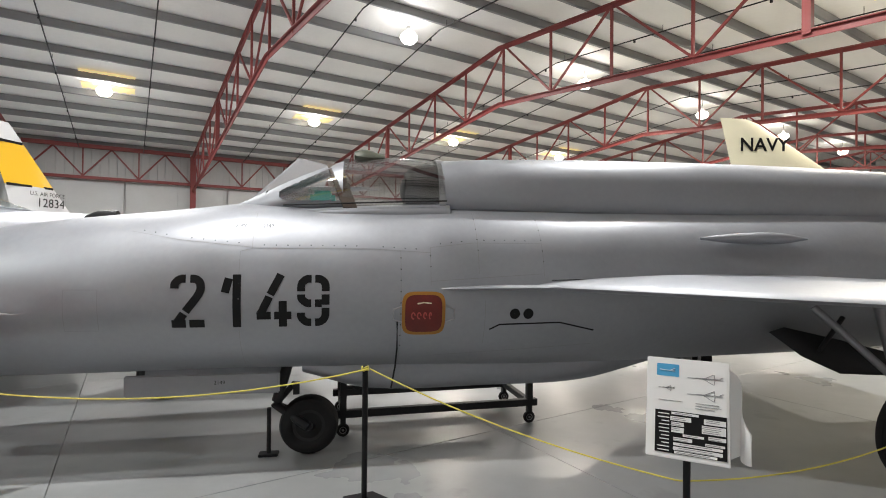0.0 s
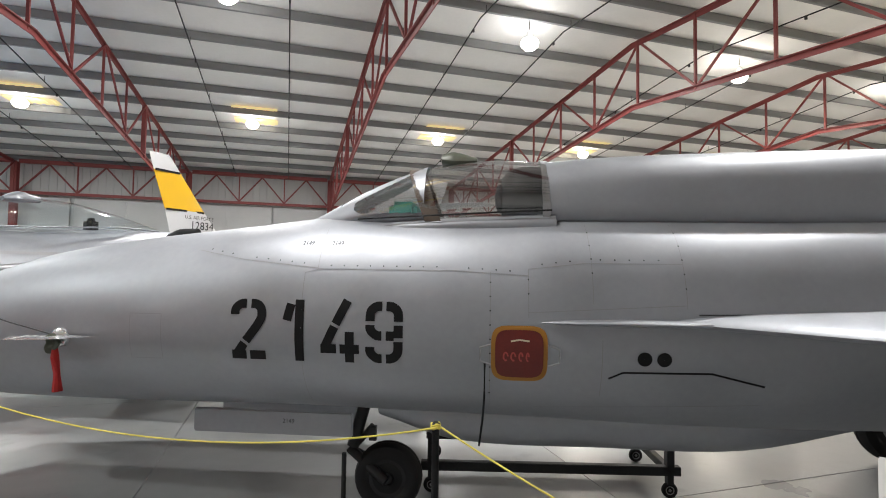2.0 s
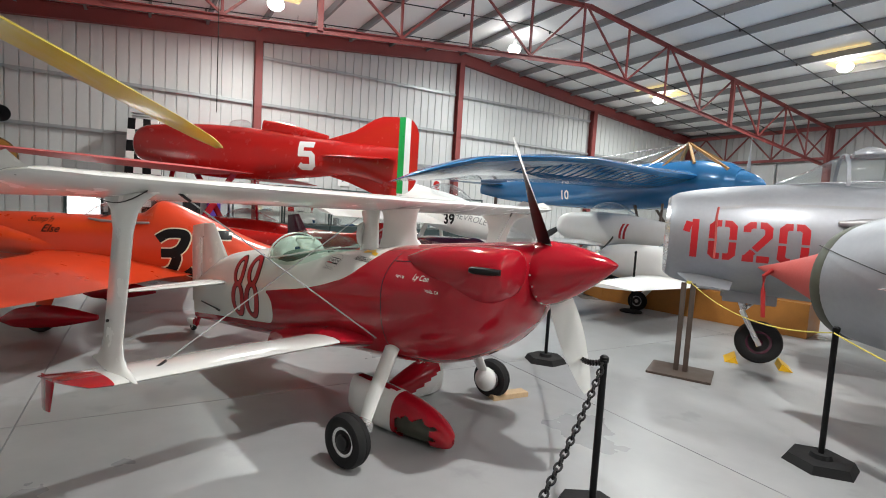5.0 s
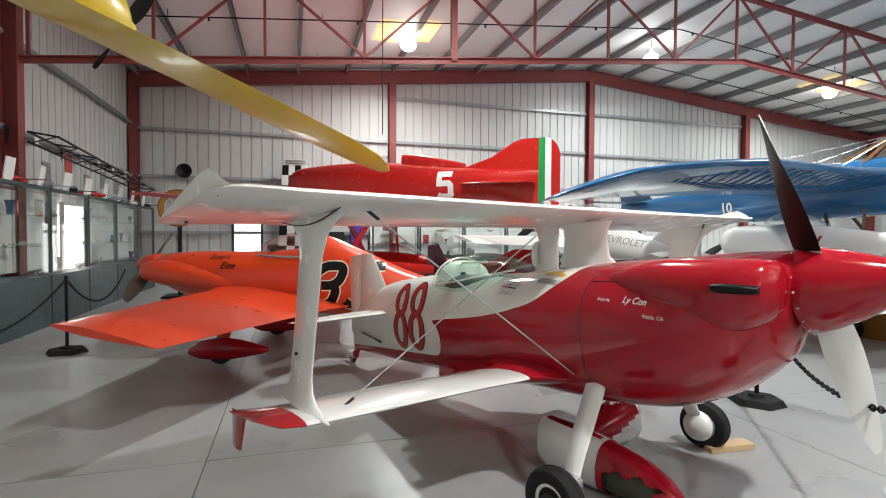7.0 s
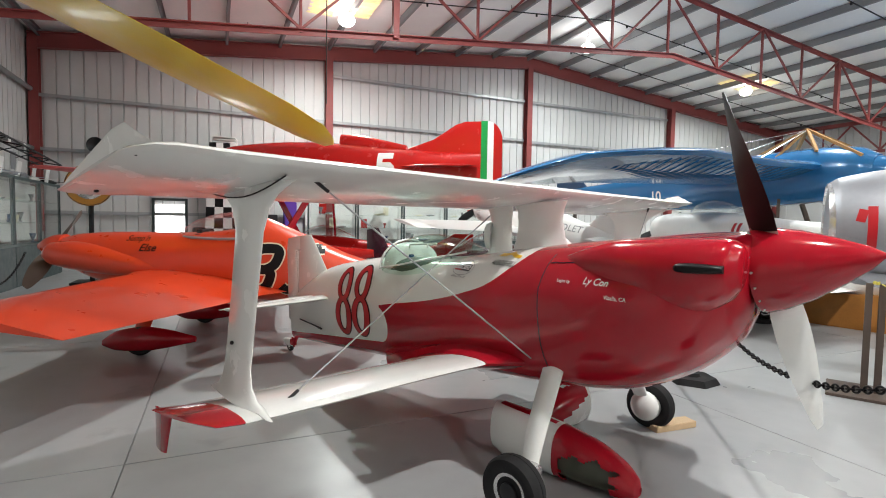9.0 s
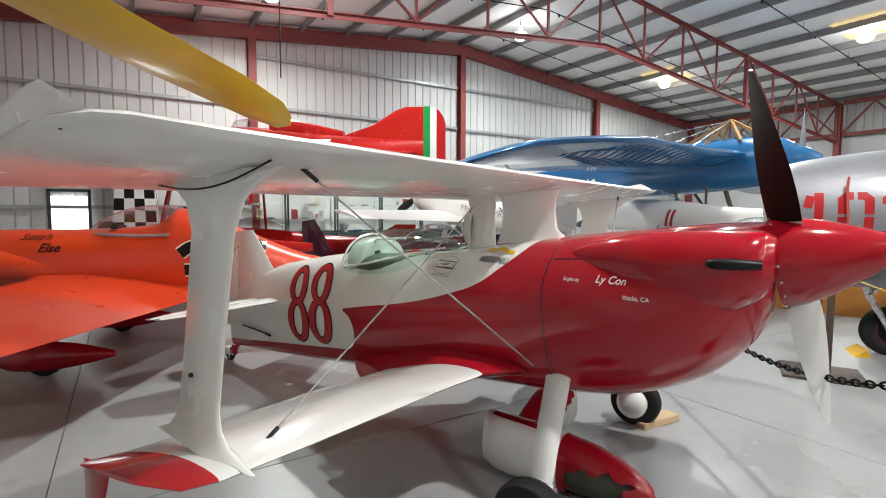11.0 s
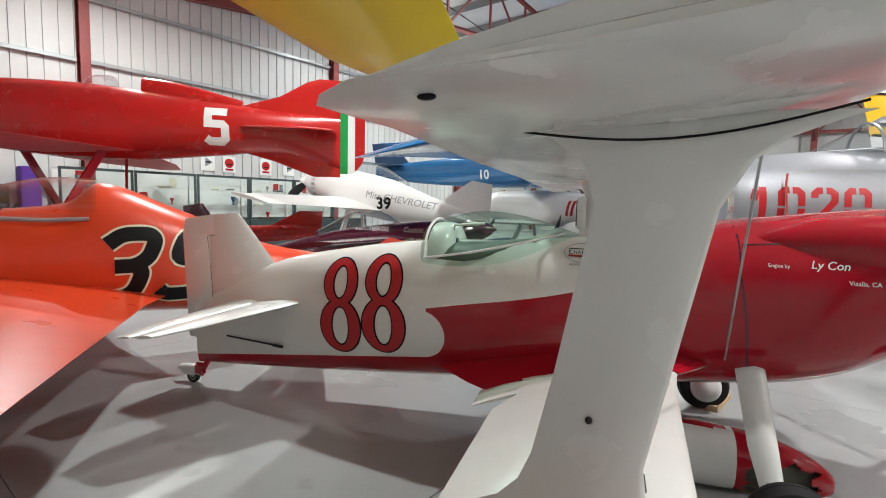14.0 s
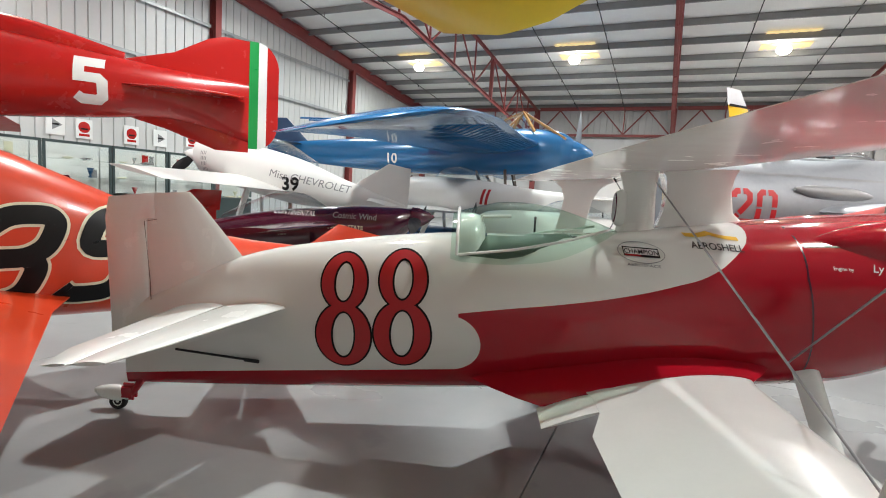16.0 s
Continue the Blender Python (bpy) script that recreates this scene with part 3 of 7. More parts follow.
# hangar door leaves below the girder
for i in range(10):
    x = WX + 0.6 + i * 4.1
    bm = bmesh.new()
    box(bm, (x + 2.0, NY - 0.10, 2.3), (4.0, 0.07, 4.6))
    for k in range(3):
        box(bm, (x + 0.05 + k * 1.95, NY - 0.15, 2.3), (0.05, 0.03, 4.6))
    solid("hangar_door", bm, "wall", "tall white sliding hangar door leaf", "door", group="hangar doors")


# ---- lamps and skylights ----
def high_bay(x, y, z, warm):
    t = thing("high_bay_lamp", "round white high-bay lamp hung from the roof", "lamp", Matrix.Translation((x, y, z)), "high bay lamps")
    bm = bmesh.new()
    revolve(bm, [(0.24, 0.02), (0.22, 0.05), (0.10, 0.07), (0.04, 0.09), (0.0, 0.10), (-0.03, 0.10)], "z", (0, 0, 0), 24)
    part("housing", bm, "white_flat", t)
    bm = bmesh.new()
    revolve(bm, [(0.06, 0.10), (0.03, 0.17), (-0.04, 0.215), (-0.12, 0.20), (-0.19, 0.13), (-0.22, 0.0)], "z", (0, 0, 0), 24)
    part("lens", bm, "lamp_glow_warm" if warm else "lamp_glow", t, "glowing lens")
    bm = bmesh.new()
    bar(bm, (0, 0, 0.28), (0, 0, roof_z(y) - z), 0.012, None, 8)
    part("stem", bm, "dark_steel", t)


for lx in LAMP_X:
    for ly, lz in LAMP_ROWS:
        high_bay(lx, ly, lz, lx > 10)

for lx in LAMP_X[:6]:
    for cy in (2.45, 18.2):
        for k in (-1, 1):
            y0 = cy + k * 0.50
            bm = bmesh.new()
            for j in range(12):
                x = lx + 0.1 - 0.72 + j * 0.12
                box(bm, (x + 0.06, y0, roof_z(y0) - 0.022 + (0.008 if j % 2 else 0)), (0.118, 0.78, 0.012), Matrix.Translation((0, 0, 0)))
            solid("skylight_panel", bm, "skylight", "yellowed corrugated fibreglass roof light", "skylight", group="roof lights")


# ---- silver jet with black number 2149 ----
def plane_pose(x, y, deg, z=0.0):
    return pose(x, y, z, 0, 0, deg)


def side_place(sign, x_of, z_of):
    """Rays across the fuselage from one side: sign +1 from the left, -1 from the right."""
    return lambda u, v: ((x_of(u), sign * 6.0, z_of(v)), (0, -sign, 0))


jet = thing("jet_fighter", "silver-grey delta jet fighter, black 2149, red nose cone", "aircraft", plane_pose(1.75, 3.49, 158))
bm = bmesh.new()
hull(bm, [(3.10, 0.45, 0.775, 1.675, 2, 0.5), (2.95, 0.475, 0.755, 1.74, 2, 0.5), (2.5, 0.53, 0.745, 1.86, 2, 0.5), (1.75, 0.575, 0.745, 1.975, 2, 0.5), (1.0, 0.60, 0.755, 2.06, 2.05, 0.48), (0.5, 0.61, 0.76, 2.12, 2.1, 0.46),
          (-0.2, 0.62, 0.75, 2.13, 2.15, 0.45), (-1.0, 0.64, 0.74, 2.14, 2.2, 0.46), (-2.0, 0.66, 0.72, 2.14, 2.25, 0.48), (-3.5, 0.67, 0.74, 2.16, 2.2, 0.5), (-5.5, 0.66, 0.78, 2.2, 2.1, 0.5), (-8.0, 0.60, 0.9, 2.18, 2, 0.5), (-9.6, 0.50, 1.02, 2.05, 2, 0.5)], 56, 5)
body21 = part("fuselage", bm, "silver", jet)
bm = bmesh.new()
revolve(bm, [(3.04, 0.455), (3.06, 0.466), (3.12, 0.462), (3.145, 0.45), (3.14, 0.43), (3.10, 0.41), (2.9, 0.39)], "x", (0, 0, 1.225), 48)
part("intake_lip", bm, "olive", jet, "dark green-grey intake ring")
bm = bmesh.new()
revolve(bm, [(2.85, 0.40), (3.0, 0.395), (3.05, 0.36), (3.3, 0.275), (3.6, 0.175), (3.9, 0.085), (4.12, 0.03), (4.2, 0.005)], "x", (0, 0, 1.21), 32)
part("nose_cone_cover", bm, "cover", jet, "faded red canvas nose cone cover")
bm = bmesh.new()
tube(bm, [(3.92, 0.08, 1.22), (3.98, 0.12, 1.15), (3.97, 0.12, 1.0), (3.96, 0.10, 0.75)], 0.02, 8)
part("cover_strap", bm, "ribbon", jet, "red hanging strap")
bm = bmesh.new()
tube(bm, [(3.14, 0.40, 1.50), (2.85, 0.50, 1.44), (2.5, 0.56, 1.36), (2.14, 0.60, 1.29)], 0.004, 6)
part("cover_cord", bm, "dark_steel", jet)
bm = bmesh.new()
bmesh.ops.create_icosphere(bm, subdivisions=3, radius=0.05, matrix=Matrix.Translation((2.11, 0.63, 1.235)) @ Matrix.Diagonal((1.0, 0.6, 1.25, 1)))
for v in bm.verts:
    v.co += Vector((0.010 * math.sin(90 * v.co.z), 0.008 * math.sin(110 * v.co.x), 0.008 * math.sin(95 * v.co.x + 40 * v.co.z)))
part("vane_cover", bm, "olive", jet, "crumpled grey-green cloth tied over the vane")
# spine and canopy
bm = bmesh.new()
hull(bm, [(-1.10, 0.31, 2.0, 2.535, 2.2, 0.35), (-1.6, 0.33, 2.0, 2.57, 2.3, 0.35), (-2.6, 0.35, 1.98, 2.60, 2.4, 0.35), (-4.5, 0.35, 1.98, 2.62, 2.4, 0.35), (-6.5, 0.33, 1.98, 2.58, 2.3, 0.35), (-8.5, 0.22, 1.9, 2.4, 2.2, 0.35)], 40, 5)
spine = part("dorsal_spine", bm, "silver", jet)
bm = bmesh.new()
hull(bm, [(0.58, 0.04, 2.04, 2.10, 2, 0.4), (0.30, 0.20, 2.0, 2.25, 2, 0.4), (-0.1, 0.30, 2.0, 2.43, 2, 0.4), (-0.4, 0.33, 2.0, 2.52, 2, 0.4), (-0.75, 0.33, 2.0, 2.55, 2, 0.4), (-1.11, 0.315, 2.0, 2.535, 2, 0.4)], 40, 6)
canopy21 = part("canopy", bm, "glass_hazy", jet, "clear canopy with grey frame")
bm = bmesh.new()
for x, w, zt in ((-0.33, 0.315, 2.475), (-1.09, 0.315, 2.54)):
    bm = bmesh.new()
    pts = []
    for k in range(25):
        a = math.pi * k / 24
        pts.append((x + (0.15 * math.sin(a) if x > -0.5 else 0), (w + 0.012) * math.cos(a), 2.08 + (zt - 2.07) * math.sin(a)))
    hw = 0.055 if x > -0.5 else 0.025
    skin(bm, [[bm.verts.new(c) for c in ((px - hw, py, pz), (px + hw, py, pz), (px + hw, py * 0.95, pz - 0.012), (px - hw, py * 0.95, pz - 0.012))] for px, py, pz in pts])
    part("canopy_frame", bm, "brown_steel" if x > -0.5 else "silver_dark", canopy21, "worn brown-grey canopy arch")
bm = bmesh.new()
hull(bm, [(0.62, 0.05, 2.03, 2.105, 2, 0.4), (0.45, 0.150, 2.0, 2.185, 2, 0.4), (0.30, 0.215, 2.0, 2.27, 2, 0.4), (0.10, 0.272, 2.0, 2.365, 2, 0.4), (-0.10, 0.312, 2.0, 2.445, 2, 0.4), (-0.27, 0.333, 2.0, 2.505, 2, 0.4)], 120, 20, cap=False)


def in_side_light(p):
    """The rounded triangular side light of the windscreen, seen from the side."""
    x, z = p.x, p.z
    return 2.135 < z < 2.20 + (0.27 - x) * 0.50 and x > -0.16 + (2.44 - z) * -0.45 and (x < 0.20 or (x - 0.20) ** 2 + (z - 2.185) ** 2 < 0.045 ** 2)


def in_front_light(p):
    return abs(p.y) < 0.13 and -0.20 < p.x < 0.36 and p.z > 2.1


gone = [f for f in bm.faces if in_side_light(f.calc_center_median()) or in_front_light(f.calc_center_median())]
bmesh.ops.delete(bm, geom=gone, context="FACES")
part("windscreen_frame", bm, "silver", jet)
# no cavity here: a solid hull painted black stands in for cockpit shade
bm = bmesh.new()
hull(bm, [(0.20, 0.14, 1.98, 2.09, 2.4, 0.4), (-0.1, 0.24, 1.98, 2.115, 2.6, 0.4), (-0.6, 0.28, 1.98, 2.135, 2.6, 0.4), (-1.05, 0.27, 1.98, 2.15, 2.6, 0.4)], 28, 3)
part("cockpit_fill", bm, "black", jet, "solid black fill in place of the shaded cockpit")
bm = bmesh.new()
hull(bm, [(0.30, 0.22, 1.97, 2.06, 3, 0.5), (0.0, 0.305, 1.97, 2.085, 3, 0.5), (-0.35, 0.345, 1.97, 2.11, 3, 0.5), (-0.75, 0.36, 1.97, 2.13, 3, 0.5), (-1.15, 0.35, 1.97, 2.15, 3, 0.5)], 32, 4)
part("cockpit_surround", bm, "silver", jet)
for s in (-1, 1):
    bm = bmesh.new()
    tube(bm, [(0.20, s * 0.262, 2.095), (0.0, s * 0.318, 2.10), (-0.35, s * 0.352, 2.115), (-0.75, s * 0.362, 2.135), (-1.12, s * 0.352, 2.152)], 0.006, 8)
    part("canopy_seal", bm, "black", jet, "black rubber canopy seal")
bm = bmesh.new()
hull(bm, [(-0.36, 0.08, 2.53, 2.60, 2, 0.3), (-0.45, 0.10, 2.50, 2.62, 2, 0.3), (-0.62, 0.06, 2.53, 2.575, 2, 0.3)], 16, 3)
part("periscope", bm, "olive", jet)
bm = bmesh.new()
hull(bm, [(-0.80, 0.16, 2.08, 2.42, 2.4, 0.4), (-0.86, 0.23, 2.06, 2.48, 2.4, 0.4), (-0.97, 0.265, 2.06, 2.505, 2.2, 0.4), (-1.08, 0.27, 2.06, 2.515, 2.2, 0.4)], 24, 3)
bmesh.ops.create_icosphere(bm, subdivisions=2, radius=0.07, matrix=Matrix.Translation((-0.79, 0.10, 2.26)) @ Matrix.Diagonal((0.6, 0.8, 1.5, 1)))
part("headrest", bm, "black", jet, "black padded headrest")
bm = bmesh.new()
box(bm, (-0.10, 0, 2.13), (0.20, 0.40, 0.20), None, 0.035)
box(bm, (0.06, 0, 2.09), (0.16, 0.24, 0.12), None, 0.02)
part("instrument_panel", bm, "teal", jet, "turquoise instrument coaming")
bm = bmesh.new()
box(bm, (-0.30, 0.1, 2.24), (0.05, 0.05, 0.14), None, 0.01)
part("gunsight", bm, "black", jet)
# belly fairing
bm = bmesh.new()
hull(bm, [(0.05, 0.18, 0.70, 0.85, 2.2, 0.6), (-0.5, 0.26, 0.55, 0.9, 2.4, 0.6), (-1.5, 0.28, 0.54, 0.9, 2.4, 0.6), (-2.4, 0.28, 0.56, 0.9, 2.4, 0.6), (-3.2, 0.16, 0.72, 0.9, 2.2, 0.6)], 28, 5)
part("belly_tank", bm, "silver", jet)
# wings
for s in (1, -1):
    bm = bmesh.new()
    wing(bm, [((-1.30, s * 0.50, 1.46), (-6.3, s * 0.50, 1.46), 0.20), ((-1.72, s * 0.62, 1.46), (-6.3, s * 0.62, 1.455), 0.19), ((-3.2, s * 1.55, 1.43), (-6.35, s * 1.55, 1.42), 0.14), ((-4.9, s * 2.70, 1.39), (-6.4, s * 2.70, 1.38), 0.08), ((-5.6, s * 3.25, 1.37), (-6.4, s * 3.25, 1.37), 0.04)], 0.1)
    part("wing", bm, "silver", jet)
    bm = bmesh.new()
    wing(bm, [((-0.84, s * 0.60, 1.44), (-2.3, s * 0.60, 1.46), 0.05), ((-1.15, s * 0.665, 1.445), (-2.3, s * 0.665, 1.46), 0.045), ((-1.5, s * 0.72, 1.452), (-2.3, s * 0.72, 1.46), 0.04), ((-1.85, s * 0.76, 1.455), (-2.3, s * 0.76, 1.46), 0.02)], 0.0)
    part("wing_root_strake", bm, "silver", jet)
    bm = bmesh.new()
    wing(bm, [((-7.6, s * 0.4, 1.5), (-9.3, s * 0.4, 1.5), 0.10), ((-9.1, s * 1.85, 1.5), (-9.8, s * 1.85, 1.5), 0.04)], 0)
    part("tailplane", bm, "silver", jet)
    bm = bmesh.new()
    hull(bm, [(-3.25, 0.01, 1.85, 1.87, 2, 0.5), (-3.6, 0.05, 1.82, 1.91, 2, 0.5), (-4.0, 0.05, 1.82, 1.92, 2, 0.5), (-4.3, 0.01, 1.86, 1.88, 2, 0.5)], 16, 4)
    for v in bm.verts:
        v.co.y += s * 0.645
    part("side_blister", bm, "silver", jet)
    # main gear
    bm = bmesh.new()
    bar(bm, (-4.45, s * 1.15, 1.38), (-4.55, s * 1.30, 0.40), 0.055, 0.045, 14)
    bar(bm, (-4.1, s * 0.9, 1.3), (-4.5, s * 1.26, 0.75), 0.03, None, 10)
    part("main_leg", bm, "silver_dark", jet)
    wheel(jet, (-4.55, s * 1.42, 0.40), 0.40, 0.20, "silver_dark", "main_wheel")
    bm = bmesh.new()
    wing(bm, [((-3.90, s * 0.66, 1.06), (-4.05, s * 0.66, 1.10), 0.03), ((-4.15, s * 0.74, 0.86), (-4.50, s * 0.74, 1.0), 0.035), ((-4.45, s * 0.82, 0.72), (-4.90, s * 0.82, 0.90), 0.035), ((-4.95, s * 0.88, 0.70), (-5.15, s * 0.88, 0.82), 0.03)], 0)
    bar(bm, (-4.3, s * 0.76, 0.9), (-4.5, s * 0.80, 1.2), 0.02, None, 8)
    part("gear_door", bm, "dark_steel", jet, "dark inner main gear door on its link")
bm = bmesh.new()
wing(bm, [((-6.3, 0, 2.45), (-9.7, 0, 2.2), 0.16), ((-8.6, 0, 4.0), (-10.0, 0, 4.0), 0.05)], 0)
part("tail_fin", bm, "silver", jet)
# nose gear
wheel(jet, (0.0, 0.0, 0.245), 0.245, 0.17, "dark_steel", "nose_wheel")
bm = bmesh.new()
bar(bm, (0.16, 0, 0.85), (0.27, 0, 0.45), 0.045, None, 12)
bar(bm, (0.28, 0.0, 0.42), (0.0, 0.10, 0.245), 0.035, None, 10)
bar(bm, (0.28, 0.0, 0.42), (0.0, -0.10, 0.245), 0.035, None, 10)
bar(bm, (0.3, 0, 0.4), (0.12, 0, 0.6), 0.025, None, 8)
box(bm, (0.10, 0.10, 0.58), (0.05, 0.04, 0.10))
part("nose_leg", bm, "dark_steel", jet, "dark oily nose gear leg")
bm = bmesh.new()
bar(bm, (0.33, 0.02, 0.40), (0.33, 0.02, 0.02), 0.018, None, 8)
box(bm, (0.33, 0.02, 0.012), (0.16, 0.10, 0.02), None, 0.006)
part("jack_stand", bm, "dark_steel", jet)
for s in (1, -1):
    bm = bmesh.new()
    box(bm, (0.80, s * 0.20, 0.66), (1.16, 0.025, 0.17), None, 0.01)
    part("nose_gear_door", bm, "silver", jet)
# probes and details on the skin
bm = bmesh.new()
revolve(bm, [(-0.02, 0.07), (0.03, 0.06), (0.05, 0.03)], "y", (2.12, 0.54, 1.27), 16)
wing(bm, [((2.45, 0.60, 1.27), (1.85, 0.60, 1.285), 0.02), ((2.38, 0.72, 1.268), (2.0, 0.72, 1.28), 0.012)], 0)
part("angle_vane", bm, "silver_bright", jet, "polished side vane")
bm = bmesh.new()
tube(bm, [(2.10, 0.62, 1.24), (2.08, 0.64, 1.15), (2.07, 0.63, 1.05), (2.06, 0.63, 0.93)], [0.012, 0.025, 0.02, 0.03], 8)
part("warning_ribbon", bm, "ribbon", jet, "dark red remove-before-flight ribbon")
bm = bmesh.new()
hull(bm, [(1.74, 0.06, 1.95, 2.0, 2, 0.3), (1.66, 0.07, 1.95, 2.035, 2, 0.3), (1.52, 0.05, 1.97, 2.04, 2, 0.3)], 14, 3)
part("pitot_stub", bm, "black", jet, "black stub of the removed pitot boom")


def skin_part(name, bm, target, material, parent, sign, x0, xdir, z0, lift=0.003, label="", step=0.06):
    on_skin(bm, target, side_place(sign, lambda u: x0 + xdir * u, lambda v: z0 + v), sign, lift, step)
    return part(name, bm, material, parent, label)


for k, ch in enumerate("2149"):
    skin_part("digit", digits(ch, 0.385, 0.292, 0.150, 0.0, 0.46), body21, "black", jet, 1, 0.925 - 0.292 * k, -1, 1.165, label="black stencilled digit " + ch)


def ring2d(cx, cy, rx, ry, w, n=40, a0=0, a1=360):
    bm = bmesh.new()
    add_ring(bm, cx, cy, rx, ry, w, n, a0, a1)
    return bm


def add_ring(bm, cx, cy, rx, ry, w, n=40, a0=0, a1=360, power=2.0):
    prev = None
    for k in range(n + 1):
        a = radians(a0 + (a1 - a0) * k / n)
        c, s = math.cos(a), math.sin(a)
        c, s = math.copysign(abs(c) ** (2 / power), c), math.copysign(abs(s) ** (2 / power), s)
        o = bm.verts.new((cx + rx * c, cy + ry * s, 0))
        i = bm.verts.new((cx + (rx - w) * c, cy + (ry - w) * s, 0))
        if prev:
            bm.faces.new((prev[0], o, i, prev[1]))
        prev = (o, i)


bm = bmesh.new()
add_ring(bm, 0, 0, 0.168, 0.168, 0.167, 48, power=4.5)
skin_part("cover_rim", bm, body21, "ochre", jet, 1, -0.895, -1, 1.255, 0.006, "ochre rim of the blanking cover")
bm = bmesh.new()
add_ring(bm, 0, 0, 0.143, 0.143, 0.142, 48, power=4.5)
skin_part("blanking_cover", bm, body21, "stencil", jet, 1, -0.895, -1, 1.255, 0.011, "rusty red square blanking cover")
bm = bmesh.new()
thick_line(bm, [(-0.05, 0.075), (0.0, 0.085), (0.06, 0.078)], 0.010)
skin_part("cover_scratch", bm, body21, "cream", jet, 1, -0.895, -1, 1.255, 0.014, "pale scratch on the cover")
for k, (u, w) in enumerate(((-0.08, 0.03), (-0.035, 0.03), (0.01, 0.025), (0.05, 0.02))):
    bm = bmesh.new()
    add_ring(bm, u, -0.015, w * 0.6, 0.028, 0.010, 16, 0, 300)
    skin_part("worn_letter", bm, body21, "cover", jet, 1, -0.895, -1, 1.255, 0.014, "faded unreadable letter")
for dx in (-0.20, 0.20):
    bm = bmesh.new()
    pts = [(-0.895 - dx * 0.85 - (dx * 0.32 if abs(a) < 3 else 0), 0.66, 1.25 + 0.02 * a) for a in (-3, -2, 0, 2, 3)]
    tube(bm, pts, 0.006, 8)
    part("cover_handle", bm, "silver_dark", jet)
bm = bmesh.new()
tube(bm, [(-0.69, 0.66, 1.2), (-0.69, 0.66, 1.0), (-0.68, 0.62, 0.85), (-0.66, 0.5, 0.66)], 0.007, 6)
part("cover_cord", bm, "black", jet)
for k, dx in enumerate((0.0, 0.11)):
    bm = bmesh.new()
    add_ring(bm, 0, 0, 0.042, 0.042, 0.041, 24)
    skin_part("round_port", bm, body21, "black", jet, 1, -1.62 - dx, -1, 1.245, 0.004)

# panel seams and fastener rows
seams = [[(1.62, 1.44), (1.62, 1.15), (1.40, 1.15), (1.40, 1.44), (1.62, 1.44)], [(0.38, 2.02), (0.38, 1.74), (0.46, 1.72), (0.46, 0.8)], [(1.25, 1.86), (0.9, 1.80), (0.38, 1.75)],
         [(0.38, 1.745), (-0.5, 1.745), (-0.95, 1.72)], [(-0.72, 1.74), (-0.72, 0.85)], [(-0.95, 1.76), (-1.3, 1.80), (-1.86, 1.80)], [(-1.33, 2.06), (-1.33, 1.56)], [(-1.86, 2.06), (-1.86, 1.54)], [(-0.95, 1.76), (-0.95, 1.47)],
         [(-0.95, 1.5), (-1.4, 1.53), (-1.86, 1.56)], [(-1.38, 1.35), (-1.38, 1.0)], [(-1.0, 0.90), (-2.3, 0.98)]]
for line in seams:
    bm = bmesh.new()
    thick_line(bm, line, 0.0042)
    on_skin(bm, body21, side_place(1, lambda u: u, lambda v: v), 1, 0.0025, 0.08)
    part("panel_seam", bm, "grey_print", jet)
bm = bmesh.new()
thick_line(bm, [(-1.42, 1.12), (-1.50, 1.16), (-2.0, 1.17), (-2.30, 1.10)], 0.012)
on_skin(bm, body21, side_place(1, lambda u: u, lambda v: v), 1, 0.003, 0.08)
part("door_gap", bm, "black", jet)
bm = bmesh.new()
thick_line(bm, [(-0.3, 2.06), (-1.1, 2.12), (-1.4, 2.13), (-6.0, 2.16)], 0.014)
on_skin(bm, body21, side_place(1, lambda u: u, lambda v: v), 1, 0.004, 0.15)
part("spine_gap", bm, "black", jet)
bm = bmesh.new()
for line in seams[2:9]:
    for (x0, z0), (x1, z1) in zip(line, line[1:]):
        L = math.hypot(x1 - x0, z1 - z0)
        for k in range(1, int(L / 0.085)):
            f = k * 0.085 / L
            cx, cz = x0 + (x1 - x0) * f, z0 + (z1 - z0) * f + 0.022
            bmesh.ops.create_circle(bm, cap_ends=True, segments=8, radius=0.0048, matrix=Matrix.Translation((cx, cz, 0)))
on_skin(bm, body21, side_place(1, lambda u: u, lambda v: v), 1, 0.003, 0.08)
tagged(part("fasteners", bm, "dark_steel", jet), kind="stuff")
for tx, tz, h, s in ((0.52, 1.9, 0.028, "2149"), (0.32, 1.9, 0.028, "2149"), (0.72, 0.66, 0.03, "2149")):
    bm = text_bm(s, h)
    tgt = spine if tz > 2.2 else body21
    if tz < 0.7:
        for v in bm.verts:
            v.co = Vector((tx - v.co.x, 0.217, tz + v.co.y))
    else:
        on_skin(bm, tgt, side_place(1, lambda u: tx - u, lambda v: tz + v), 1, 0.003, 0.1)
    part("small_number", bm, "dark_steel", jet)


# ---- silver jet with red number 1020 ----
jet2 = thing("jet_fighter", "silver swept-wing jet fighter with red number 1020", "aircraft", plane_pose(-1.83, 6.47, 213))
bm = bmesh.new()
hull(bm, [(1.93, 0.47, 0.97, 1.93, 2, 0.5), (1.85, 0.52, 0.92, 1.98, 2, 0.5), (1.5, 0.60, 0.86, 2.05, 2, 0.5), (0.9, 0.655, 0.82, 2.11, 2, 0.5), (0.0, 0.69, 0.80, 2.14, 2, 0.5), (-1.5, 0.72, 0.80, 2.2, 2, 0.5), (-3.5, 0.70, 0.84, 2.2, 2, 0.5), (-5.5, 0.52, 1.0, 2.05, 2, 0.5), (-6.6, 0.40, 1.1, 1.95, 2, 0.5)], 48, 5)
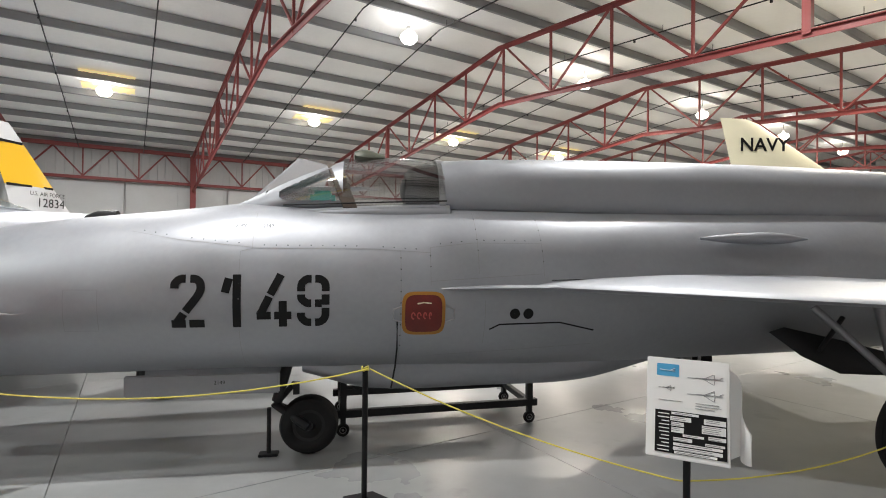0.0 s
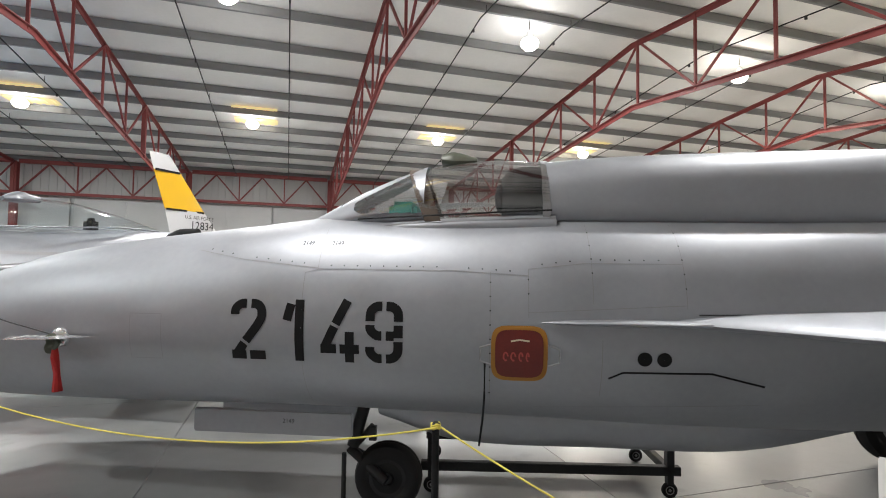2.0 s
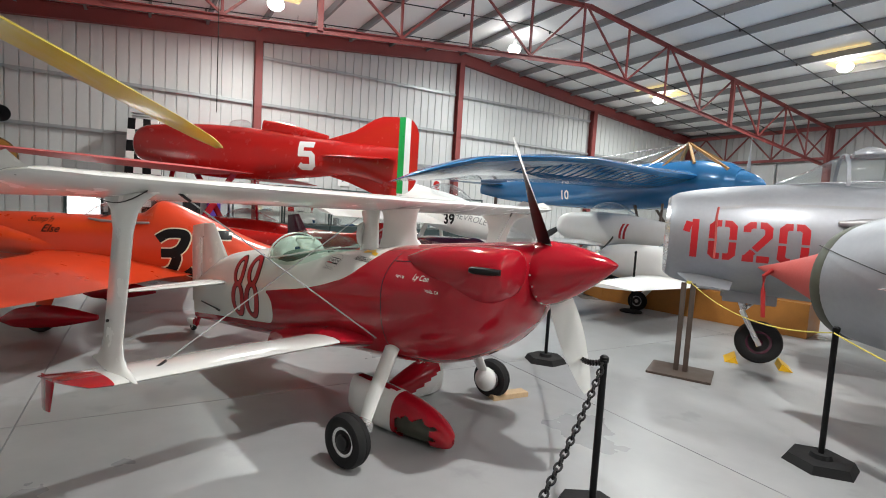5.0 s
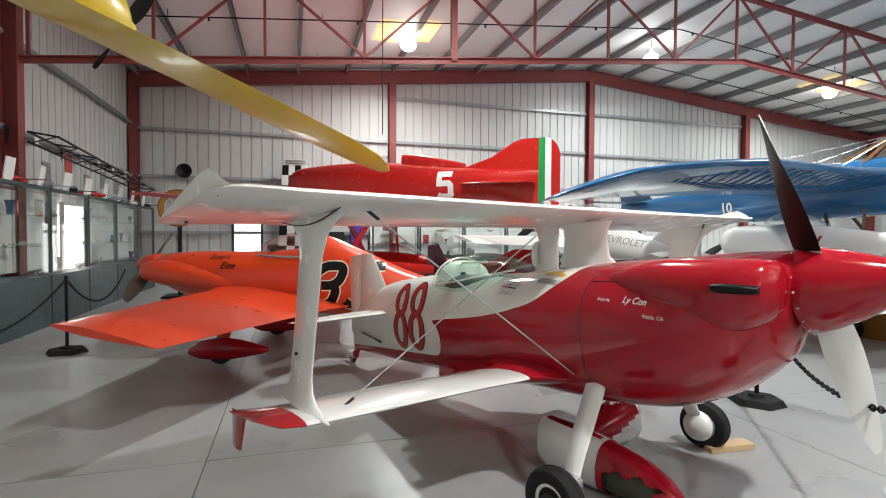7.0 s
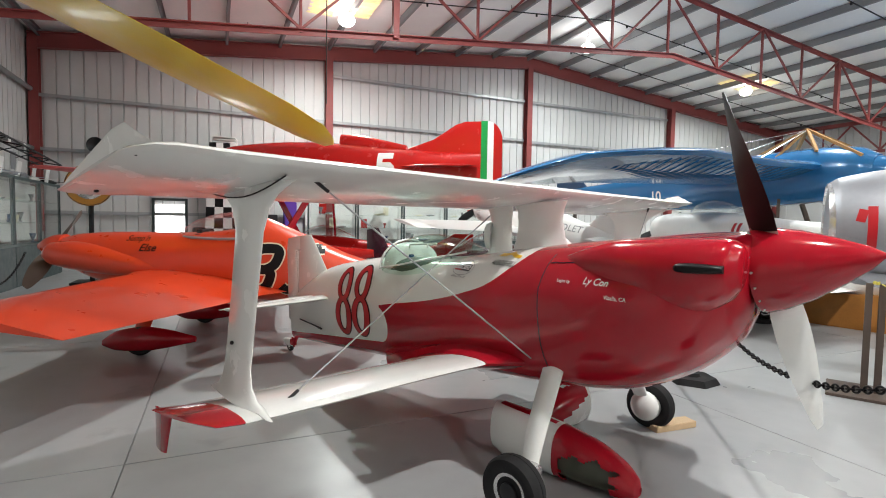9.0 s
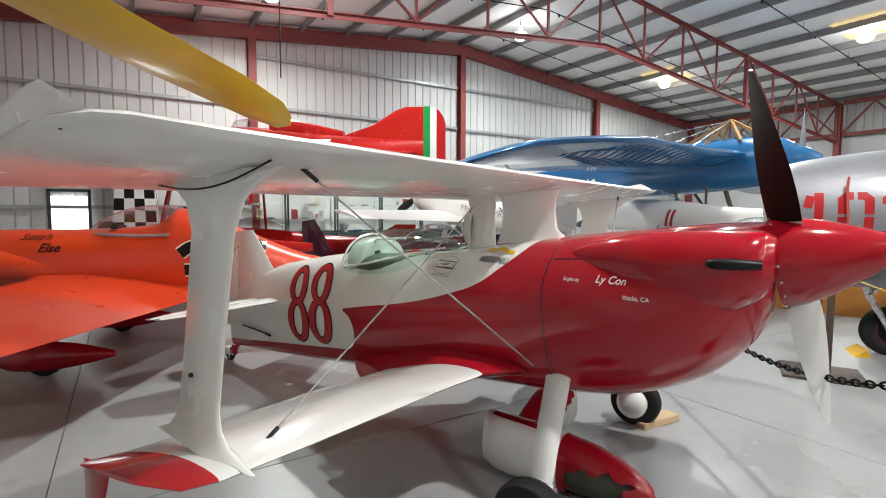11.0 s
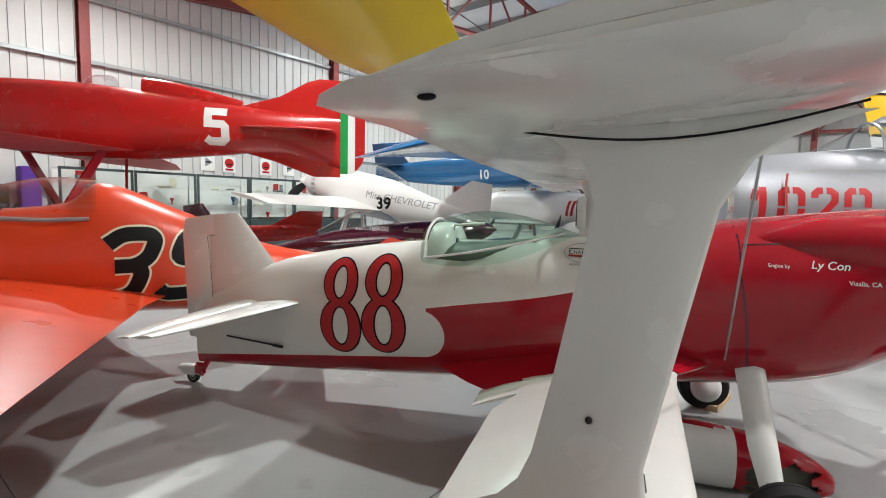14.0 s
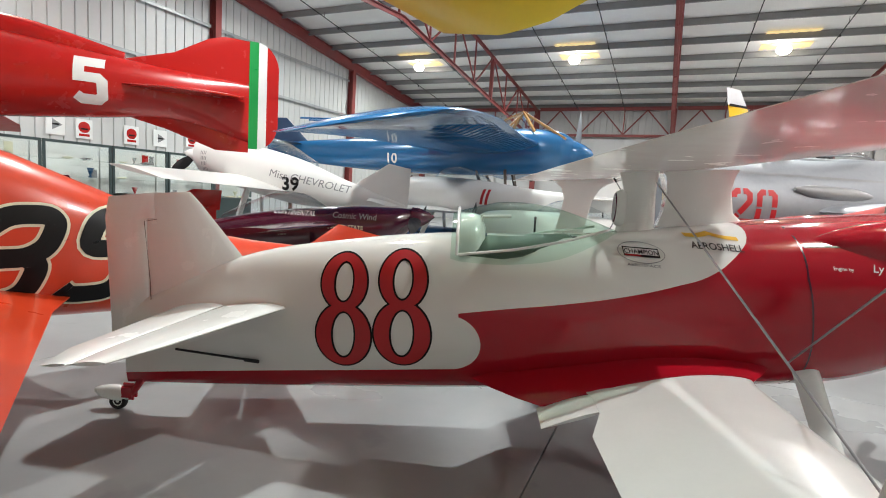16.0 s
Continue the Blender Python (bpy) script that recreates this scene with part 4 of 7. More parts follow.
body15 = part("fuselage", bm, "silver", jet2)
bm = bmesh.new()
revolve(bm, [(1.6, 0.40), (1.9, 0.43), (1.945, 0.45), (1.95, 0.468), (1.93, 0.482), (1.88, 0.50)], "x", (0, 0, 1.45), 40)
part("intake_lip", bm, "silver_bright", jet2)
bm = bmesh.new()
revolve(bm, [(1.70, 0.415), (1.71, 0.40), (1.71, 0.0)], "x", (0, 0, 1.45), 32)
part("intake_cover", bm, "num_red", jet2, "dark red intake blanking plate")
bm = bmesh.new()
hull(bm, [(0.86, 0.04, 2.06, 2.12, 2, 0.4), (0.55, 0.20, 2.02, 2.28, 2, 0.4), (0.2, 0.32, 2.02, 2.46, 2, 0.4), (-0.35, 0.36, 2.02, 2.48, 2, 0.4), (-0.9, 0.30, 2.05, 2.37, 2, 0.4), (-1.4, 0.06, 2.15, 2.22, 2, 0.4)], 36, 5)
can15 = part("canopy", bm, "glass", jet2)
bm = bmesh.new()
for x, w, zt in ((0.24, 0.305, 2.44),):
    pts = [(x, (w + 0.012) * math.cos(math.pi * k / 20), 2.10 + (zt - 2.08) * math.sin(math.pi * k / 20)) for k in range(21)]
    for p, q in zip(pts, pts[1:]):
        bar(bm, p, q, 0.035, 0.014)
part("canopy_frame", bm, "silver", can15)
for s in (-1, 1):
    bm = bmesh.new()
    tube(bm, [(0.84, s * 0.06, 2.1), (0.4, s * 0.27, 2.13), (-0.3, s * 0.37, 2.16), (-0.9, s * 0.30, 2.2), (-1.4, s * 0.05, 2.2)], 0.010, 8)
    part("canopy_frame", bm, "silver", can15)
bm = bmesh.new()
hull(bm, [(0.55, 0.12, 2.0, 2.14, 2.4, 0.4), (0.1, 0.25, 2.0, 2.15, 2.6, 0.4), (-0.5, 0.27, 2.0, 2.16, 2.6, 0.4), (-1.0, 0.2, 2.0, 2.17, 2.6, 0.4)], 28, 3)
part("cockpit_fill", bm, "silver_dark", jet2, "grey cockpit interior")
bm = bmesh.new()
hull(bm, [(0.16, 0.08, 2.43, 2.49, 2, 0.3), (0.03, 0.12, 2.42, 2.55, 2, 0.3), (-0.16, 0.08, 2.44, 2.50, 2, 0.3)], 16, 3)
part("periscope", bm, "silver", jet2)
bm = bmesh.new()
box(bm, (-0.66, 0, 2.18), (0.12, 0.22, 0.26), None, 0.04)
part("headrest", bm, "black", jet2)
for s in (1, -1):
    bm = bmesh.new()
    wing(bm, [((0.1, s * 0.55, 1.45), (-2.6, s * 0.55, 1.45), 0.28), ((-2.9, s * 4.9, 1.32), (-4.4, s * 4.9, 1.32), 0.12)], 0.1)
    part("wing", bm, "silver", jet2)
    wheel(jet2, (-1.9, s * 1.9, 0.33), 0.33, 0.18, "silver_dark", "main_wheel")
    bm = bmesh.new()
    bar(bm, (-1.6, s * 1.8, 1.4), (-1.9, s * 1.82, 0.33), 0.05, None, 12)
    part("main_leg", bm, "silver_dark", jet2)
    bm = bmesh.new()
    wing(bm, [((-5.6, s * 0.05, 3.0), (-6.7, s * 0.05, 3.0), 0.1), ((-6.6, s * 1.5, 3.05), (-7.2, s * 1.5, 3.05), 0.05)], 0)
    part("tailplane", bm, "silver", jet2)
bm = bmesh.new()
wing(bm, [((-4.2, 0, 2.1), (-6.6, 0, 1.9), 0.16), ((-6.3, 0, 3.7), (-7.4, 0, 3.7), 0.08)], 0)
part("tail_fin", bm, "silver", jet2)
wheel(jet2, (0.84, -0.05, 0.25), 0.25, 0.14, "maroon", "nose_wheel")
bm = bmesh.new()
bar(bm, (1.15, -0.05, 0.95), (1.02, -0.05, 0.62), 0.04, None, 12)
bar(bm, (1.05, 0.03, 0.62), (0.84, 0.06, 0.225), 0.03, None, 10)
bar(bm, (1.02, -0.05, 0.62), (0.75, -0.05, 0.9), 0.022, None, 8)
part("nose_leg", bm, "silver_bright", jet2)
bm = bmesh.new()
box(bm, (1.0, 0.16, 0.80), (0.55, 0.02, 0.16), None, 0.008)
box(bm, (1.0, -0.26, 0.80), (0.55, 0.02, 0.16), None, 0.008)
part("nose_gear_door", bm, "silver", jet2)
bm = bmesh.new()
wing(bm, [((1.78, 0.42, 1.02), (1.2, 0.42, 0.98), 0.05), ((1.60, 0.80, 0.93), (1.25, 0.80, 0.92), 0.03)], 0)
part("cannon_fairing", bm, "silver", jet2)
for k, ch in enumerate("1020"):
    skin_part("digit", digits(ch, 0.43, 0.325, 0.165), body15, "num_red", jet2, 1, 1.81 - 0.325 * k, -1, 1.235, 0.004, "red stencilled digit " + ch)
bm = bmesh.new()
thick_line(bm, [(1.42, 1.80), (1.0, 1.86), (-1.5, 1.86)], 0.03)
skin_part("wing_root_gap", bm, body15, "silver_dark", jet2, 1, 0, 1, 0, 0.004, "", 0.2)
bm = bmesh.new()
tube(bm, [(1.42, 0.62, 1.81), (1.43, 0.63, 1.7), (1.42, 0.66, 1.45), (1.42, 0.665, 1.25)], 0.012, 6)
part("warning_ribbon", bm, "cover", jet2)
bm = bmesh.new()
hull(bm, [(0.35, 0.02, 1.68, 1.72, 2, 0.5), (0.1, 0.05, 1.60, 1.76, 2, 0.5), (-0.5, 0.05, 1.58, 1.74, 2, 0.5), (-0.8, 0.02, 1.62, 1.68, 2, 0.5)], 14, 3)
for v in bm.verts:
    v.co.y += 0.66
part("side_scoop", bm, "silver_dark", jet2)

# yellow wheel chocks
for dx in (-0.27, 0.27):
    bm = bmesh.new()
    r = [[bm.verts.new((x, y, z)) for x, z in ((-0.07, 0.0), (0.07, 0.0), (0.045 * (1 if dx < 0 else -1), 0.075), (0.03 * (1 if dx < 0 else -1), 0.075))] for y in (-0.17, 0.17)]
    skin(bm, r)
    ob = part("wheel_chock", bm, "tail_yellow")
    ob.matrix_world = plane_pose(-1.83, 6.47, 213) @ Matrix.Translation((0.84 + dx, 0.02, 0))
    tagged(ob, "yellow wheel chock beside the nose wheel", "chock", "nose wheel chocks")


# ---- jets standing behind ----
jet3 = thing("jet_fighter", "bare-metal swept-wing jet with yellow-banded tail fin", "aircraft", plane_pose(-1.45, 13.7, 50))
bm = bmesh.new()
hull(bm, [(8.6, 0.45, 0.9, 1.9, 2, 0.5), (7.6, 0.6, 0.8, 2.1, 2, 0.5), (5.5, 0.72, 0.75, 2.25, 2, 0.5), (3.0, 0.72, 0.8, 2.2, 2, 0.5), (1.0, 0.6, 0.95, 2.1, 2, 0.5), (-0.4, 0.45, 1.1, 2.0, 2, 0.5)], 32, 4)
part("fuselage", bm, "silver_bright", jet3)
bm = bmesh.new()
hull(bm, [(6.9, 0.05, 2.1, 2.15, 2, 0.4), (6.2, 0.35, 2.0, 2.75, 2, 0.4), (5.2, 0.36, 2.0, 2.75, 2, 0.4), (4.0, 0.08, 2.1, 2.2, 2, 0.4)], 28, 4)
part("canopy", bm, "glass", jet3)
bm = bmesh.new()
wing(bm, [((1.5, 0, 2.0), (-0.3, 0, 1.95), 0.16), ((0.55, 0, 3.1), (-0.62, 0, 3.1), 0.11), ((-0.32, 0, 4.15), (-1.0, 0, 4.15), 0.07), ((-0.55, 0, 4.42), (-1.08, 0, 4.42), 0.04)], 0)
fin3 = part("tail_fin", bm, "tail_band", jet3, "silver fin with a broad yellow band edged in black")
for z in (3.12, 4.02):
    bm = bmesh.new()
    x0 = 0.55 - (z - 3.1) * 0.83
    x1 = -0.62 - (z - 3.1) * 0.36
    box(bm, ((x0 + x1) / 2 - 0.01, 0, z), (x0 - x1 - 0.10, 0.10, 0.05))
    part("band_edge", bm, "black", jet3)
for body, z, h in (("U.S. AIR FORCE", 2.93, 0.09), ("12834", 2.68, 0.2)):
    for sg in (1, -1):
        bm = text_bm(body, h)
        wd = max(v.co.x for v in bm.verts)
        for v in bm.verts:
            u = 0.75 - v.co.x * sg * -1 - (wd if sg == 1 else 0)
            v.co = Vector((u, -sg * 0.075, z + v.co.y))
        part("lettering", bm, "black", jet3)
for s in (1, -1):
    bm = bmesh.new()
    wing(bm, [((5.6, s * 0.6, 1.2), (2.8, s * 0.6, 1.2), 0.25), ((2.2, s * 5.2, 1.35), (0.9, s * 5.2, 1.35), 0.1)], 0.1)
    part("wing", bm, "silver_bright", jet3)
    wheel(jet3, (3.6, s * 1.2, 0.33), 0.33, 0.18, "silver_dark", "main_wheel")
    bm = bmesh.new()
    bar(bm, (3.6, s * 1.1, 1.2), (3.6, s * 1.12, 0.33), 0.05, None, 12)
    part("main_leg", bm, "silver_dark", jet3)
wheel(jet3, (7.2, 0, 0.26), 0.26, 0.15, "silver_dark", "nose_wheel")
bm = bmesh.new()
bar(bm, (7.3, 0, 1.0), (7.2, 0, 0.26), 0.04, None, 12)
part("nose_leg", bm, "silver_dark", jet3)

jet4 = thing("navy_jet", "cream navy jet with black NAVY on its fin", "aircraft", plane_pose(9.77, 4.38, 328))
bm = bmesh.new()
hull(bm, [(-0.2, 0.35, 1.1, 2.0, 2, 0.5), (3.0, 0.7, 0.8, 2.1, 2, 0.5), (6.0, 0.6, 0.8, 2.05, 2, 0.5), (7.5, 0.3, 1.0, 1.7, 2, 0.5)], 28, 4)
part("fuselage", bm, "cream", jet4)
bm = bmesh.new()
wing(bm, [((3.8, 0, 2.0), (0.35, 0, 1.95), 0.18), ((1.95, 0, 3.28), (0.16, 0, 3.25), 0.12), ((0.62, 0, 4.16), (-0.06, 0, 4.20), 0.07), ((0.42, 0, 4.24), (-0.08, 0, 4.27), 0.03)], 0)
fin4 = part("tail_fin", bm, "cream", jet4)
bm = text_bm("NAVY", 0.25, 0.02)
for v in bm.verts:
    v.co = Vector((0.27 + v.co.x, -0.066, 3.64 + v.co.y))
part("lettering", bm, "black", jet4, "black NAVY lettering")
for s in (1, -1):
    bm = bmesh.new()
    wing(bm, [((5.4, s * 0.5, 1.1), (2.8, s * 0.5, 1.1), 0.22), ((4.4, s * 4.2, 1.25), (3.0, s * 4.2, 1.25), 0.1)], 0.1)
    part("wing", bm, "cream", jet4)
    wheel(jet4, (3.2, s * 1.3, 0.3), 0.3, 0.16, "silver_dark", "main_wheel")
    bm = bmesh.new()
    bar(bm, (3.3, s * 1.25, 1.1), (3.2, s * 1.2, 0.3), 0.05, None, 12)
    part("main_leg", bm, "silver_dark", jet4)
wheel(jet4, (6.4, 0, 0.24), 0.24, 0.14, "silver_dark", "nose_wheel")
bm = bmesh.new()
bar(bm, (6.5, 0, 1.0), (6.4, 0, 0.24), 0.04, None, 12)
part("nose_leg", bm, "silver_dark", jet4)


# ---- red and white racing biplane 88 ----
racer = thing("racing_biplane", "red and white racing biplane with red number 88", "aircraft", plane_pose(-2.56, 1.61, 22))
bm = bmesh.new()
hull(bm, [(-3.60, 0.03, 0.17, 0.62, 2, 0.6), (-2.93, 0.15, 0.21, 0.96, 2.1, 0.55), (-2.3, 0.255, 0.26, 1.10, 2.2, 0.52), (-1.75, 0.33, 0.31, 1.17, 2.3, 0.5), (-1.2, 0.40, 0.37, 1.19, 2.4, 0.5), (-0.75, 0.45, 0.43, 1.25, 2.4, 0.5),
          (-0.2, 0.50, 0.48, 1.335, 2.4, 0.5), (0.25, 0.53, 0.55, 1.385, 2.3, 0.5), (0.56, 0.50, 0.70, 1.42, 2.3, 0.55), (0.74, 0.37, 0.88, 1.43, 2.2, 0.6), (0.805, 0.21, 1.03, 1.435, 2, 0.5)], 56, 6)
body88 = part("fuselage", bm, "racer", racer)
bm = bmesh.new()
prof = [(0.0, 0.20), (0.03, 0.205), (0.10, 0.195), (0.21, 0.16), (0.33, 0.105), (0.43, 0.05), (0.475, 0.015), (0.485, 0.001)]
revolve(bm, prof, "x", (0, 0, 0), 36)
bmesh.ops.transform(bm, matrix=Matrix.Translation((0.795, 0, 1.24)) @ Matrix.Rotation(-math.atan2(0.215, 0.977), 4, "Y"), verts=bm.verts)
spinner88 = part("spinner", bm, "red", racer)
for k in range(18):
    bm = bmesh.new()
    a = 2 * math.pi * k / 18
    v = Matrix.Translation((0.795, 0, 1.24)) @ Matrix.Rotation(-math.atan2(0.215, 0.977), 4, "Y") @ Vector((0.02, 0.207 * math.cos(a), 0.207 * math.sin(a)))
    bmesh.ops.create_icosphere(bm, subdivisions=1, radius=0.007, matrix=Matrix.Translation(v))
    part("screw", bm, "silver_bright", spinner88)


def blade(length, sign, tilt):
    """One propeller blade along local z, front face and back face painted apart."""
    bm = bmesh.new()
    rings = []
    for k in range(11):
        f = k / 10
        r = 0.12 + f * (length - 0.12)
        c = 0.035 + 0.055 * math.sin(math.pi * min(1, 0.18 + 0.75 * f)) if f < 0.97 else 0.035
        tw = radians(62 - 44 * f)
        th = 0.028 * (1 - 0.75 * f)
        ring = []
        for u, h in ((-1, 0), (-0.5, 0.8), (0, 1), (0.5, 0.7), (1, 0), (0.5, -0.35), (0, -0.4), (-0.5, -0.35)):
            y, x = u * c, h * th
            ring.append(bm.verts.new((x * math.cos(tw) - y * math.sin(tw) * sign, (y * math.cos(tw)) * 1 + x * math.sin(tw) * sign, r)))
        rings.append(ring)
    skin(bm, rings)
    bm.faces.ensure_lookup_table()
    for i, fce in enumerate(bm.faces):
        if i < 80 and i % 8 >= 4 and i >= 8:
            fce.material_index = 1
    return bm


for up_blade in (True, False):
    bm = blade(0.87, 1, 0)
    m = Matrix.Translation((0.865, 0, 1.257)) @ Matrix.Rotation(-math.atan2(0.215, 0.977), 4, "Y") @ Matrix.Rotation(radians(20 if up_blade else 200), 4, "X")
    bmesh.ops.transform(bm, matrix=m, verts=bm.verts)
    part("propeller_blade", bm, ["white", "black"], racer, "white propeller blade with black back")
bm = bmesh.new()
hull(bm, [(-1.76, 0.27, 1.00, 1.28, 2.2, 0.35), (-1.70, 0.285, 0.98, 1.30, 2.2, 0.35), (-1.48, 0.325, 0.98, 1.355, 2.2, 0.35), (-1.22, 0.31, 1.02, 1.34, 2.1, 0.35), (-1.0, 0.20, 1.12, 1.28, 2, 0.35), (-0.88, 0.08, 1.19, 1.24, 2, 0.35)], 36, 5)
can88 = part("canopy", bm, "glass_green", racer, "green-tinted bubble canopy")
bm = bmesh.new()
for s in (-1, 1):
    tube(bm, [(-1.72, s * 0.315, 1.085), (-1.45, s * 0.345, 1.13), (-1.2, s * 0.315, 1.185), (-0.95, s * 0.15, 1.245)], 0.007, 8)
pts = [(-1.73, 0.30 * math.cos(math.pi * k / 16), 1.08 + 0.225 * math.sin(math.pi * k / 16)) for k in range(17)]
tube(bm, pts, 0.008, 8)
part("canopy_frame", bm, "white", can88)
bm = bmesh.new()
box(bm, (-1.12, 0, 1.15), (0.06, 0.30, 0.10), None, 0.02)
part("instrument_panel", bm, "grey_print", racer)
bm = bmesh.new()
hull(bm, [(-1.70, 0.24, 1.0, 1.175, 2.4, 0.4), (-1.4, 0.27, 1.0, 1.18, 2.4, 0.4), (-1.0, 0.12, 1.1, 1.21, 2.4, 0.4)], 24, 3)
part("cockpit_trim", bm, "cockpit_green", racer, "green-grey cockpit lining")
bm = bmesh.new()
hull(bm, [(-1.72, 0.265, 1.02, 1.285, 2.2, 0.35), (-1.62, 0.24, 1.02, 1.275, 2.2, 0.35), (-1.585, 0.17, 1.05, 1.22, 2.2, 0.35)], 32, 4)
bulk = part("headrest_bulkhead", bm, "white", racer)
bm = bmesh.new()
box(bm, (-1.585, -0.10, 1.165), (0.012, 0.055, 0.055), Matrix.Identity(4), 0.004)
part("label_plate", bm, "blue_dark", bulk)
for s in (-1, 1):
    bm = bmesh.new()
    tube(bm, [(-1.62, s * 0.10, 1.17), (-1.60, s * 0.10, 1.27), (-1.45, s * 0.05, 1.28)], 0.008, 8)
    part("seat_harness", bm, "white_flat", racer)
bm = bmesh.new()
wing(bm, [((-2.93, 0, 0.95), (-3.49, 0, 0.40), 0.075), ((-3.18, 0, 1.24), (-3.49, 0, 1.1), 0.06), ((-3.24, 0, 1.30), (-3.49, 0, 1.275), 0.05)], 0)
part("tail_fin", bm, "white", racer)
bm = bmesh.new()
wing(bm, [((-3.46, 0, 0.36), (-3.69, 0, 0.36), 0.055), ((-3.49, 0, 1.13), (-3.73, 0, 1.12), 0.04), ((-3.40, 0, 1.14), (-3.73, 0, 1.135), 0.04), ((-3.40, 0, 1.29), (-3.71, 0, 1.245), 0.03)], 0)
part("rudder", bm, "white", racer)
for s in (1, -1):
    bm = bmesh.new()
    tube(bm, [(-3.44, s * 0.027, 0.52), (-3.455, s * 0.026, 0.80), (-3.49, s * 0.022, 1.12), (-3.42, s * 0.021, 1.135)], 0.0022, 6)
    part("hinge_gap", bm, "brown_steel", racer)
for s in (1, -1):
    bm = bmesh.new()
    wing(bm, [((-2.55, s * 0.10, 0.74), (-2.95, s * 0.10, 0.705), 0.05), ((-2.93, s * 0.72, 0.66), (-3.17, s * 0.72, 0.64), 0.035), ((-3.07, s * 0.92, 0.635), (-3.22, s * 0.92, 0.62), 0.02)], 0)
    stab = part("tailplane", bm, "white", racer)
    bm = bmesh.new()
    wing(bm, [((-2.965, s * 0.10, 0.703), (-3.24, s * 0.10, 0.67), 0.028), ((-3.18, s * 0.72, 0.638), (-3.37, s * 0.72, 0.615), 0.022), ((-3.23, s * 0.92, 0.618), (-3.34, s * 0.92, 0.605), 0.012)], 0)
    part("elevator", bm, "white", racer)
    bm = bmesh.new()
    bar(bm, (-2.84, s * 0.16, 0.415), (-3.25, s * 0.12, 0.43), 0.007, None, 8)
    bar(bm, (-2.84, s * 0.165, 0.415), (-2.76, s * 0.18, 0.415), 0.011, None, 8)
    part("control_rod", bm, "dark_steel", racer)
    # lower wing
    bm = bmesh.new()
    wing(bm, [((-0.39, s * 0.56, 0.65), (-1.12, s * 0.50, 0.53), 0.075), ((-0.41, s * 0.66, 0.642), (-1.09, s * 0.62, 0.526), 0.075), ((-0.43, s * 0.80, 0.642), (-1.10, s * 0.78, 0.527), 0.08), ((-0.45, s * 1.0, 0.642), (-1.18, s * 0.98, 0.52), 0.082), ((-0.50, s * 1.60, 0.64), (-1.20, s * 1.60, 0.525), 0.085), ((-0.53, s * 1.93, 0.64), (-1.21, s * 1.93, 0.535), 0.075), ((-0.58, s * 2.03, 0.635), (-1.24, s * 2.05, 0.54), 0.05), ((-0.74, s * 2.08, 0.62), (-1.20, s * 2.09, 0.55), 0.015)], 0.2)
    part("lower_wing", bm, "wing_tipred", racer)
    bm = bmesh.new()
    wing(bm, [((-0.12, s * 0.30, 0.66), (-1.62, s * 0.30, 0.46), 0.20), ((-0.24, s * 0.44, 0.66), (-1.52, s * 0.40, 0.455), 0.16), ((-0.33, s * 0.54, 0.655), (-1.40, s * 0.50, 0.45), 0.12), ((-0.39, s * 0.60, 0.652), (-1.30, s * 0.57, 0.45), 0.105)], 0.2)
    part("wing_root_fillet", bm, "red", racer)
    bm = bmesh.new()
    wing(bm, [((-1.06, s * 0.58, 0.53), (-1.32, s * 0.56, 0.435), 0.02), ((-1.07, s * 0.75, 0.525), (-1.325, s * 0.745, 0.425), 0.015)], 0)
    part("flap", bm, "white", racer, "small white flap, lowered")
    bm = bmesh.new()
    wing(bm, [((-1.05, s * 2.05, 0.55), (-1.28, s * 2.05, 0.54), 0.035), ((-1.16, s * 2.04, 0.34), (-1.31, s * 2.04, 0.33), 0.02)], 0)
    part("wing_tip_skid", bm, "red", racer)
    # upper wing half
    bm = bmesh.new()
    wing(bm, [((-0.21, 0, 1.652), (-1.22, 0, 1.56), 0.11), ((-0.22, s * 1.2, 1.657), (-1.23, s * 1.2, 1.555), 0.105), ((-0.225, s * 2.10, 1.663), (-1.22, s * 2.05, 1.555), 0.095), ((-0.24, s * 2.27, 1.670), (-1.23, s * 2.25, 1.55), 0.085), ((-0.28, s * 2.33, 1.671), (-1.23, s * 2.33, 1.548), 0.070), ((-0.35, s * 2.37, 1.667), (-1.19, s * 2.39, 1.55), 0.045), ((-0.42, s * 2.39, 1.66), (-1.12, s * 2.44, 1.556), 0.015)], 0.2)
    part("upper_wing", bm, "white", racer)
    bm = bmesh.new()
    wing(bm, [((-0.28, s * 2.32, 1.668), (-1.11, s * 2.43, 1.558), 0.03), ((-0.33, s * 2.355, 1.705), (-0.98, s * 2.425, 1.60), 0.02), ((-0.41, s * 2.375, 1.745), (-0.52, s * 2.39, 1.728), 0.008)], 0)
    part("wing_tip_fin", bm, "white", racer)
    for hx, hy, hz in ((-0.40, 2.345, 1.648), (-1.05, 2.32, 1.556)):
        bm = bmesh.new()
        bmesh.ops.create_icosphere(bm, subdivisions=2, radius=0.012, matrix=Matrix.Translation((hx, s * hy, hz)) @ Matrix.Diagonal((1.3, 0.8, 0.5, 1)))
        part("drain_hole", bm, "black", racer)
    # I-strut with flared ends
    bm = bmesh.new()
    st = []
